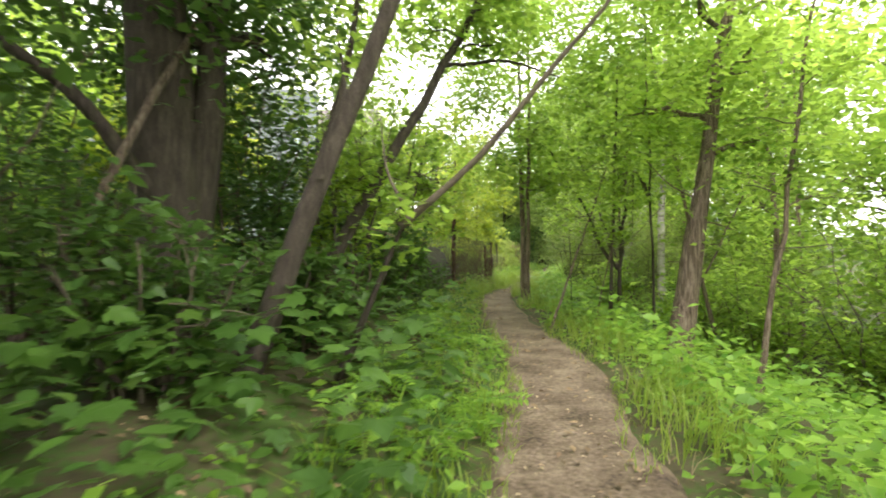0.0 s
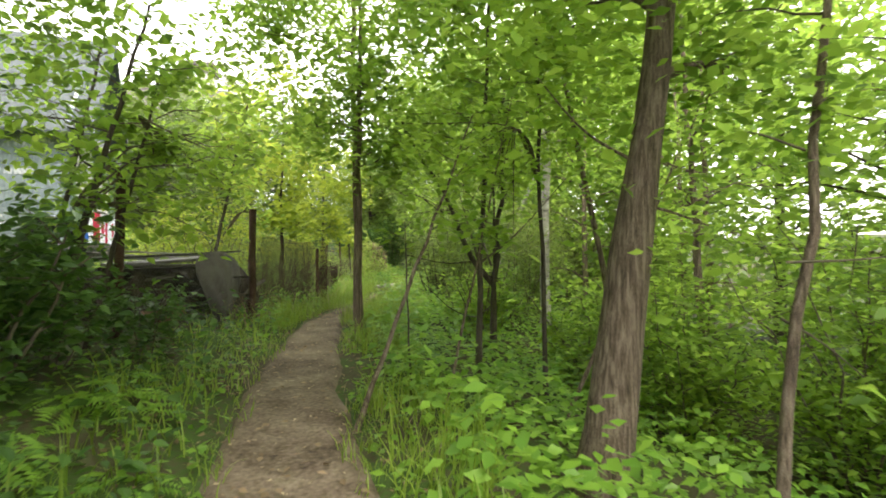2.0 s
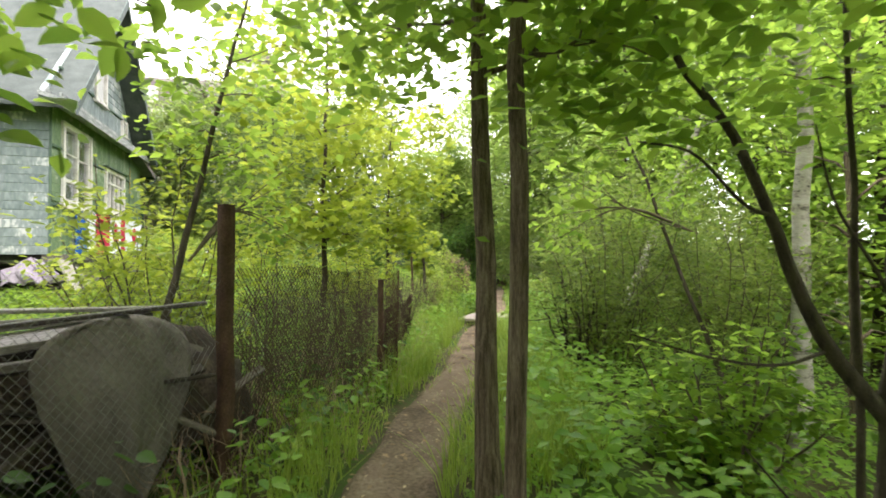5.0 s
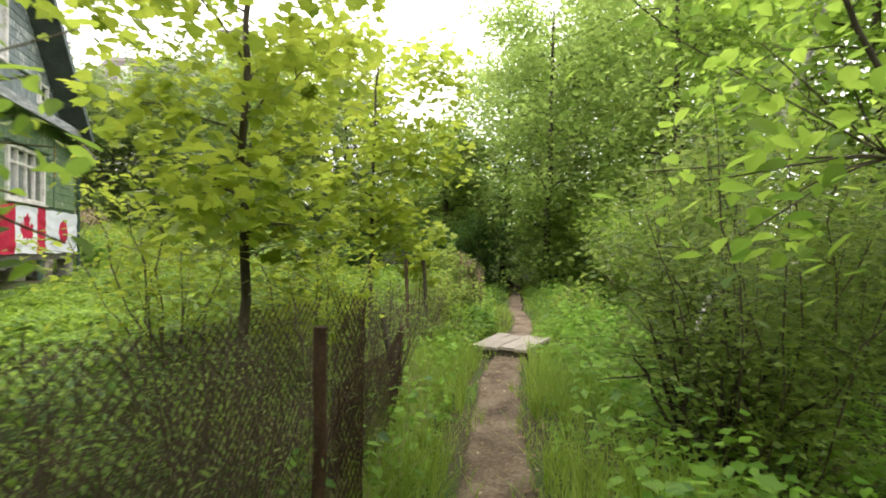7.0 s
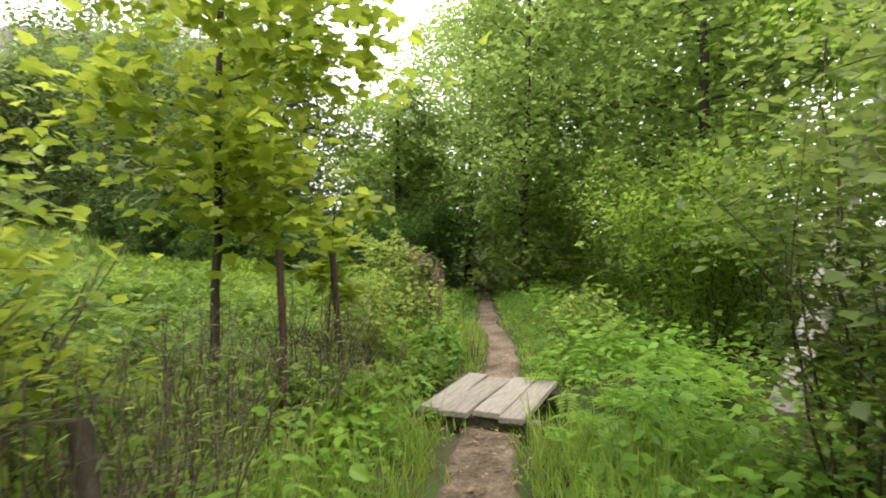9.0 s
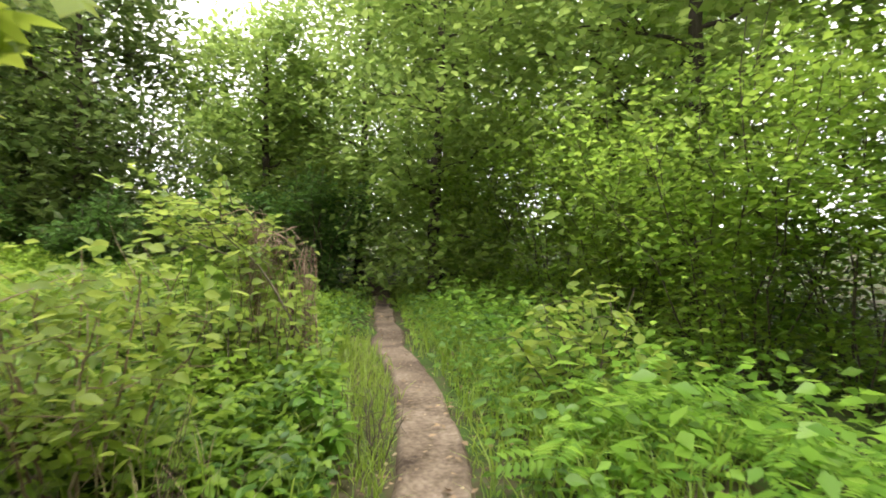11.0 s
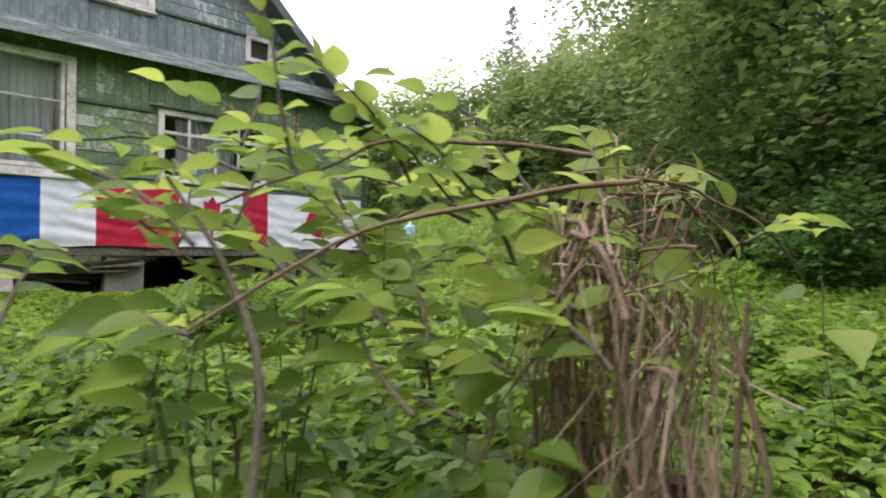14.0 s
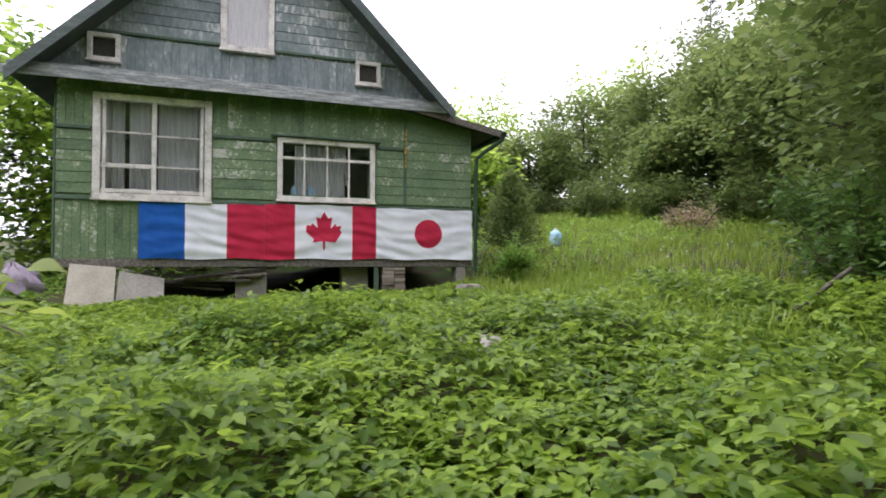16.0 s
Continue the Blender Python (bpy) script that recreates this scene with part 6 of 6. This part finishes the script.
def grass_layer(name, label, pts, low, high, wide, material, clear=True, bow=0.45):
    n = len(pts)
    gz = land(pts[:, 0], pts[:, 1])
    h = rng.uniform(low, high, n)
    a = rng.uniform(0, 2 * np.pi, n)
    out = np.stack([np.cos(a), np.sin(a)], -1)
    acr = np.stack([-np.sin(a), np.cos(a)], -1)
    b = bow * rng.uniform(0.2, 1.3, n)
    rows = []
    for s, w in ((0, 1.0), (0.45, 0.8), (0.8, 0.45), (1.0, 0.0)):
        mid = np.concatenate([pts + out * (b * h * s * s)[:, None], (gz + h * s * (1 - 0.25 * b * s))[:, None]], 1)
        side_ = np.concatenate([acr * (wide * w / 2), np.zeros((n, 1))], 1)
        rows += [mid - side_, mid + side_] if w else [mid]
    v = np.stack(rows, 1)
    tri = np.array([(0, 1, 3), (0, 3, 2), (2, 3, 5), (2, 5, 4), (4, 5, 6)])
    f = (np.arange(n) * 7)[:, None, None] + tri[None]
    return tagged(new(name, mesh_of(name, v.reshape(-1, 3), f.reshape(-1, 3), material)), label, "grass", kind="stuff")


def off(p):
    return off_line(p, TRAIL)


def fence_side(p):
    line = np.array([(1.0, -14.4), (2.5, -12.0), (3.86, -9.95), (5.16, -7.74), (6.08, -5.35), (6.58, -3.15), (7.9, -1.6), (8.9, 0.6), (9.4, 1.5)])
    return off_line(p, line)


# garden of ground elder
near = scatter(50000, -0.2, 10.6, -3.5, 9.5, lambda p: (off(p) > 0.45) & ~in_house(p) & (fence_side(p) > -0.4) & (p[:, 1] < 8.6 - 0.05 * p[:, 0]) & (off_line(p, STEPS) > 0.25))
stones = np.array([(5.55, 3.72), (1.1, 5.4), (5.2, 3.95), (5.85, 3.5)])
near = near[np.min(np.hypot(near[:, None, 0] - stones[None, :, 0], near[:, None, 1] - stones[None, :, 1]), 1) > 0.2]
close = (near[:, 0] > 5.6) & (near[:, 1] < 7)
herb_layer("ground_elder", "dense bright green ground elder carpet with toothed leaflets", near[close], 0.12, 0.3, 1, 0.118, LEAF_ELDER, TRI_TOOTHED, 0.46, 0.05, tops=True, category="ground cover")
herb_layer("ground_elder", "dense bright green ground elder carpet towards the house", near[~close], 0.12, 0.3, 1, 0.15, LEAF_ELDER, TRI_PLAIN, 0.46, 0.05, tops=True, category="ground cover")
for n, (x, y) in enumerate(stones[:2]):
    bm = bmesh.new()
    bmesh.ops.create_icosphere(bm, subdivisions=3, radius=1)
    for v in bm.verts:
        k_ = 1 + 0.25 * noise.noise(v.co * 1.4 + Vector((n * 7, 0, 0)))
        v.co = Vector((v.co.x * 0.24 * k_, v.co.y * 0.17 * k_, max(-0.05, min(0.06, v.co.z * 0.12)) * k_))
    st = part("stone", bm, CONCRETE, None)
    tagged(st, "flat pale stone among the garden weeds", "stone", "garden stones")
    st.matrix_world = pose(x, y, land1(x, y) + 0.1, 0, 0, 30 + 50 * n)
herb_layer("ground_elder", "lower shaded leaves of the ground elder carpet", near[::2] + 0.04, 0.04, 0.18, 2, 0.1, LEAF_ELDER, LEAF2, 0.5, 0.06, tops=True, category="ground cover")
south = scatter(12000, -3, 7.5, -9.5, -2, lambda p: (fence_side(p) > 0.1 + 0.9 * (p[:, 1] < -6)) & ~in_house(p))
herb_layer("ground_elder", "green weeds covering the yard beside the house", south, 0.12, 0.34, 1, 0.15, LEAF_ELDER, TRI_PLAIN, 0.35, 0.05, tops=True, category="ground cover")
lawn = scatter(32000, -14, 9, 5.5, 20, lambda p: (off(p) > 1.5) & ~in_house(p) & (p[:, 0] * 0.55 + p[:, 1] > 5.8))
grass_layer("lawn_grass", "rough light green grass on the slope beyond the house", lawn, 0.12, 0.36, 0.03, GRASS)
daisies = scatter(90, -3.5, 3.5, 7.2, 11, lambda p: ~in_house(p))
herb_layer("daisies", "scattered small white flowers in the grass", daisies, 0.28, 0.42, 1, 0.05, FLAG_WHITE, OVATE, 0.2, 0.01, tops=True, category="flowers")
lawn2 = scatter(9000, -8, 0, -12, 22, lambda p: (fence_side(p) > 2) & ~in_house(p, 0.3))
herb_layer("weeds", "patchy weeds on the slope around the house", lawn2, 0.1, 0.4, 2, 0.12, LEAF_HERB, LEAF2, 0.4, 0.08, category="herbs")
# path edges
edge = scatter(150000, -1, 14, -24, 8, lambda p: (np.abs(off(p)) > 0.17 + 0.13 * (p[:, 1] < -8) + 0.16 * patchy(p, 1.6, 5)) & (np.abs(off(p)) < 1.15 + 0.3 * patchy(p, 0.9, 15)) & (np.abs((p - BRIDGE_MID) @ BRIDGE_U) > 0.62) & (patchy(p, 0.8, 2) > -0.25) & ~((p[:, 1] > -2) & (off(p) > 0.7)))
side_of = off(edge)
tall = np.abs(side_of) > 0.5
grass_layer("grass", "fresh green grass fringing the footpath", edge[tall & ((side_of < 0) | (edge[:, 1] > -9) | (rng.uniform(0, 1, len(edge)) < 0.35))][:26000], 0.12, 0.4, 0.011, GRASS, bow=0.8)
grass_layer("grass", "short trodden grass at the edge of the dirt", edge[~tall][:30000], 0.04, 0.16, 0.008, GRASS, bow=1.0)
dry = scatter(9000, -1, 12, -22, 2, lambda p: (np.abs(off(p)) > 0.33) & (np.abs(off(p)) < 0.85) & (patchy(p, 1.1, 8) > 0.05) & (np.abs((p - BRIDGE_MID) @ BRIDGE_U) > 0.7))
grass_layer("dry_grass", "straw-coloured dead grass along the path", dry, 0.03, 0.2, 0.007, DRY_GRASS, bow=1.2)
low = scatter(17000, -1, 14, -24, 8, lambda p: (np.abs(off(p)) > 0.27 + 0.1 * (p[:, 1] < -8) + 0.12 * patchy(p, 1.3, 4)) & (np.abs(off(p)) < 1.6) & (np.abs((p - BRIDGE_MID) @ BRIDGE_U) > 0.6) & ~((p[:, 1] > -2) & (off(p) > 1.2)))
herb_layer("verge_weeds", "low mixed weeds and clover along the footpath", low, 0.03, 0.17, 3, 0.085, LEAF_HERB, LEAF2, 0.45, 0.06)
tuft = scatter(8000, 8.5, 14, -2.5, 7, lambda p: (off(p) < -0.25) & (off(p) > -2.3) & (patchy(p, 0.9, 12) > -0.3))
grass_layer("grass", "lush light green grass beside the garden path", tuft, 0.1, 0.36, 0.012, GRASS, bow=0.8)
bare = scatter(2600, 4.3, 10.2, -11.5, 2, lambda p: (np.abs(off(p)) > 0.3) & (np.abs(off(p)) < 1.0) & (np.abs((p - BRIDGE_MID) @ BRIDGE_U) > 0.6))
herb_layer("verge_weeds", "small clover and plantain at the path edge", bare, 0.03, 0.14, 4, 0.06, LEAF_HERB, OVATE, 0.4, 0.06)
lush = scatter(26000, 4, 10, -10.5, -3.2, lambda p: (np.abs(off(p)) > 0.3) & (np.abs(off(p)) < 1.35) & (fence_side(p) < 0.15) & (patchy(p, 0.7, 41) > -0.12) & (np.abs((p - BRIDGE_MID) @ BRIDGE_U) > 0.7))
grass_layer("grass", "tall lush meadow grass bordering the narrow path", lush, 0.18, 0.48, 0.009, GRASS, bow=0.7)
rank = scatter(9000, 3.5, 8, -7.5, -1.2, lambda p: (fence_side(p) > -0.3) & (fence_side(p) < 1.3) & (patchy(p, 0.9, 44) > -0.2))
grass_layer("grass", "rank grass grown through the old fence", rank, 0.2, 0.55, 0.008, GRASS, bow=0.8)
straw = scatter(5000, 3.5, 8, -9.5, -1.2, lambda p: (fence_side(p) > -0.25) & (fence_side(p) < 0.9))
grass_layer("dry_grass", "dead straw caught in the old netting", straw, 0.2, 0.6, 0.006, DRY_GRASS, bow=0.8)
# herbs of the wood
right = scatter(24000, 2, 17, -24, 9, lambda p: (off(p) < -0.75) & (off(p) > -9) & (rng.uniform(0, 1, len(p)) < np.exp(-(-off(p) - 0.7) / 6.0)))
herb_layer("woodland_herbs", "leafy green herbs and nettles below the trees", right, 0.2, 0.6, 6, 0.115, LEAF_HERB, LEAF2, 0.4, 0.11)
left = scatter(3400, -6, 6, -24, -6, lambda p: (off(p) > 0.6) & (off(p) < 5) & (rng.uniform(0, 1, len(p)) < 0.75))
# leaf colour darkened to stand for the shade on the bank
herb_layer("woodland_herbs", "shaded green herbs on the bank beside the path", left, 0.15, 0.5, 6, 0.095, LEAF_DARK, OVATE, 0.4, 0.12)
verge = scatter(1500, 4, 10, -11, -3, lambda p: (off(p) > 0.45) & (off(p) < 1.3) & (fence_side(p) < 0.1) & (np.abs((p - BRIDGE_MID) @ BRIDGE_U) > 0.6))
herb_layer("verge_herbs", "lush nettles between fence and path", verge, 0.2, 0.55, 8, 0.085, LEAF_HERB, OVATE, 0.4, 0.1)
verge2 = scatter(1500, 8, 12.5, -2.2, 5, lambda p: (np.abs(off(p)) > 0.35) & (off(p) > -2.4) & (off(p) < 0.75))
margin = scatter(6500, 8.6, 10.4, -2.2, 2, lambda p: (off(p) > 0.24) & (off(p) < 0.95))
grass_layer("grass", "short bright grass between path and garden", margin, 0.05, 0.17, 0.01, GRASS, bow=0.9)
# these verge herbs carry the trees' shadow as a darker leaf colour
herb_layer("verge_herbs", "lush nettles beside the footpath", verge2, 0.15, 0.45, 7, 0.08, LEAF_HERB_SHADED, OVATE, 0.4, 0.1)
seedlings = scatter(260, -0.8, 2.4, -20.3, -14.8, lambda p: (off(p) > 0.75) & (off(p) < 3.2))
# seedlings get the same shade-darkened leaf colour
herb_layer("maple_seedlings", "maple seedlings with broad lobed leaves on the bank", seedlings, 0.25, 0.75, 5, 0.14, LEAF_DARK, MAPLE, 0.25, 0.12)
ferns = scatter(170, 8.0, 11.5, -5.6, -1.5, lambda p: (off(p) < -0.6) & (off(p) > -2.2))
herb_layer("ferns", "feathery fern fronds near the footbridge", ferns, 0.12, 0.35, 7, 0.34, LEAF_HERB, FROND, 0.25, 0.05)
ferns2 = scatter(60, 1.5, 3, -19.5, -14, lambda p: (off(p) > 0.55) & (off(p) < 1.4))
herb_layer("ferns", "feathery fern fronds on the path edge", ferns2, 0.08, 0.25, 6, 0.3, LEAF_HERB, FROND, 0.25, 0.05)
fallen = scatter(20000, -3, 13, -24, 4, lambda p: (off(p) < 2.6) & (off(p) > -1.3))
fz = land(fallen[:, 0], fallen[:, 1])
lit = leaf_mesh("leaf_litter", LITTER, LEAF2, np.concatenate([fallen, (fz + 0.02)[:, None]], 1), rand_dirs(len(fallen), 0.1), rand_up(len(fallen), 0.25), rng.uniform(0.025, 0.07, len(fallen)), clear=False)
tagged(lit, "brown dead leaves strewn on path and bank", "leaf litter", kind="stuff")

chips = scatter(9000, 0, 12, -23, 2, lambda p: np.abs(off(p)) < 0.55)
chip = leaf_mesh("leaf_litter", DRY_GRASS, LEAF2, np.concatenate([chips, (land(chips[:, 0], chips[:, 1]) + 0.012)[:, None]], 1), rand_dirs(len(chips), 0.1), rand_up(len(chips), 0.2), rng.uniform(0.012, 0.042, len(chips)), clear=False)
tagged(chip, "pale dry leaf scraps and chips trodden into the path", "leaf litter", kind="stuff")

# ---- vine-choked fence beside the garden ----
vine = empty("vine_tangle", (0, 0, 0), "dry brown vines matted over the fence with fresh leafy shoots", "vine")
FENCE2 = np.array([(8.98, 0.47), (8.8, 0.58), (8.67, 0.7), (8.64, 0.86), (8.68, 1.0), (8.76, 1.14)])


def fence2(s):
    t = s * (len(FENCE2) - 1)
    return np.array([np.interp(t, np.arange(len(FENCE2)), FENCE2[:, c]) for c in (0, 1)])


lines, radii = [], []


def strand(a, b, sag, r, wander=0.06, k=6):
    lines.append(eased(bend(a, b, sag, k, wander), 14))
    radii.append(np.linspace(r, r * 0.55, 14))


def any_r(thick=0.06):
    return rng.choice([0.0012, 0.002, 0.0034, 0.006], p=[0.44, 0.32, 0.24 - thick, thick])


# braided columns of old stems
for s0, count, wide, high in ((0.0, 54, 0.05, 1.08), (0.42, 34, 0.03, 1.08), (0.78, 26, 0.03, 1.02), (0.22, 16, 0.03, 1.05)):
    p = fence2(s0)
    gz = land1(*p)
    for n in range(count):
        o, o2 = rng.normal(0, wide, 2), rng.normal(0, wide * 0.8, 2)
        lo, hi = (rng.uniform(-0.03, 0.3), rng.uniform(0.75, 1.0) * high) if n % 3 else (-0.05, high)
        lean = (-0.03, -0.02) if s0 else (0.0, 0.0)
        strand((p[0] + o[0], p[1] + o[1], gz + lo), (p[0] + o2[0] + lean[0], p[1] + o2[1] + lean[1], gz + hi), 0.02, any_r(0.09), 0.05)
# the matted top
for n in range(90):
    s0 = rng.uniform(-0.05, 0.75)
    p, q = fence2(max(0, s0)), fence2(min(1, s0 + rng.uniform(0.2, 0.55)))
    gz = land1(*p)
    strand((p[0] + rng.normal(0, 0.05), p[1] + rng.normal(0, 0.05), gz + rng.uniform(0.95, 1.16)), (q[0] + rng.normal(-0.03, 0.08), q[1] + rng.normal(0, 0.06), gz + rng.uniform(0.85, 1.14)), rng.normal(0.06, 0.04), any_r(0.1), 0.05)
# loose hair hanging from it
for n in range(115):
    s0 = rng.uniform(0, 1)
    p = fence2(s0)
    gz = land1(*p)
    a = np.array((p[0] + rng.normal(-0.02, 0.06), p[1] + rng.normal(0, 0.05), gz + rng.uniform(0.8, 1.1)))
    strand(a, a + (rng.normal(-0.02, 0.1), rng.normal(0, 0.1), -rng.uniform(0.25, 0.95)), 0.0, any_r(0.03), 0.08)
# long runners
for a, b, r in (((8.66, 0.88, 1.22), (8.86, 1.36, 1.0), 0.0055), ((8.75, 0.62, 1.22), (8.2, 0.2, 1.15), 0.005), ((8.9, 0.5, 1.15), (8.5, 0.05, 0.95), 0.0045), ((8.6, 0.7, 1.15), (7.98, 0.55, 1.05), 0.0045), ((8.7, 0.95, 1.15), (8.25, 1.2, 1.0), 0.005)):
    strand(a, b, 0.06, r, 0.03, 7)
tagged(tubes("dry_stemwork", lines, radii, VINE_WOOD, vine, 5, "brown woody vine stems"), kind="stuff")
# fresh shoots with leaves in rows
shoots, srad, at, dd, sz = [eased([(8.75, -0.05, 0.4), (8.55, 0.13, 0.82), (8.35, 0.16, 1.02), (8.14, 0.12, 1.2)], 12)], [np.linspace(0.008, 0.004, 12)], [], [], []
ENDS = [((8.3, 0.2, 1.2), (7.92, -0.05, 1.3)), ((8.4, 0.25, 1.2), (8.26, 0.25, 1.58)), ((8.2, 0.12, 1.2), (7.95, 0.15, 1.2)), ((8.3, 0.2, 1.25), (8.1, 0.4, 1.5)), ((8.65, 0.6, 1.15), (8.3, 0.55, 1.45)), ((8.7, 0.75, 1.12), (8.5, 0.95, 1.36)), ((8.8, 1.15, 1.08), (8.9, 1.42, 1.12))]
for n in range(58):
    if n < len(ENDS):
        a, b = (np.array(e_) for e_ in ENDS[n])
    else:
        p = fence2(rng.uniform(0, 1) ** 1.3)
        west = rng.uniform(0, 1)
        a = np.array((p[0] - 0.75 * west + rng.normal(0, 0.06), p[1] - 0.5 * west + rng.normal(0, 0.08), land1(*p) + rng.uniform(0.8, 1.18)))
        ang, ln_ = rng.uniform(2.0, 4.6), rng.uniform(0.18, 0.5)
        b = a + np.array((math.cos(ang) * ln_, math.sin(ang) * ln_ * 0.8, rng.uniform(-0.04, 0.24)))
    ln = eased(bend(a, b, 0.03, 5, 0.03), 10)
    shoots.append(ln)
    srad.append(np.linspace(0.0045, 0.0012, 10))
    run = unit(b - a)
    flank = unit(np.cross(run, (0, 0, 1.0)))
    for k in range(9):
        u = 0.12 + 0.88 * k / 8
        at.append([np.interp(u, np.linspace(0, 1, 10), ln[:, c]) for c in range(3)])
        dd.append(run * rng.uniform(0.2, 0.9) + flank * (1 if k % 2 else -1) * rng.uniform(0.5, 1.0) + (0, 0, rng.uniform(-0.25, 0.1)))
        sz.append(rng.uniform(0.055, 0.1) * (1.1 - 0.35 * abs(u - 0.5)))
# leafy upright stems below the shoots
for n in range(46):
    x, y = rng.uniform(7.9, 8.95), rng.uniform(-0.3, 0.5)
    gz = land1(x, y)
    h = rng.uniform(0.4, 0.92)
    ln = eased(bend((x, y, gz - 0.03), (x + rng.normal(0, 0.1), y + rng.normal(0, 0.1), gz + h), 0, 5, 0.03), 10)
    shoots.append(ln)
    srad.append(np.linspace(0.005, 0.0018, 10))
    for k in range(9):
        u, a_ = 0.25 + 0.75 * k / 8, k * 2.4 + n
        at.append([np.interp(u, np.linspace(0, 1, 10), ln[:, c]) for c in range(3)])
        dd.append((math.cos(a_), math.sin(a_), rng.uniform(-0.4, 0.2)))
        sz.append(rng.uniform(0.06, 0.11))
tagged(tubes("shootwork", shoots, srad, TWIG, vine, 5), kind="stuff")
for n in range(420):
    p = fence2(rng.uniform(0.05, 1))
    at.append(np.array((p[0] + rng.normal(-0.1, 0.12), p[1] + rng.normal(0, 0.1), land1(*p) + rng.uniform(0.15, 1.12))))
    dd.append(rng.normal(0, 1, 3) * (1, 1, 0.35))
    sz.append(rng.uniform(0.05, 0.1))
at, dd, sz = np.array(at), np.array(dd), np.array(sz)
leaf_mesh("leaves", LEAF_VINE, POINTED, at, dd, rand_up(len(at), 0.55), sz, vine, "fresh yellow-green pointed leaves")
grow_bush("leafy shrub with pale shoots beside the path", (10.35, -1.15), 0.95, 0.6, 12, 420, 0.1, LEAF_VINE, OVATE, group="low shrubs", thick=0.009)
grow_bush("vine-covered shrub behind the fence", (7.5, -1.1), 1.0, 0.55, 16, 1100, 0.07, LEAF_VINE, OVATE, group="low shrubs", thick=0.008, bark=VINE_WOOD)
grow_bush("lush dark green nettle clump by the bridge", (8.75, -1.05), 0.5, 0.28, 12, 420, 0.085, LEAF_HERB, OVATE, group="low shrubs", thick=0.006)
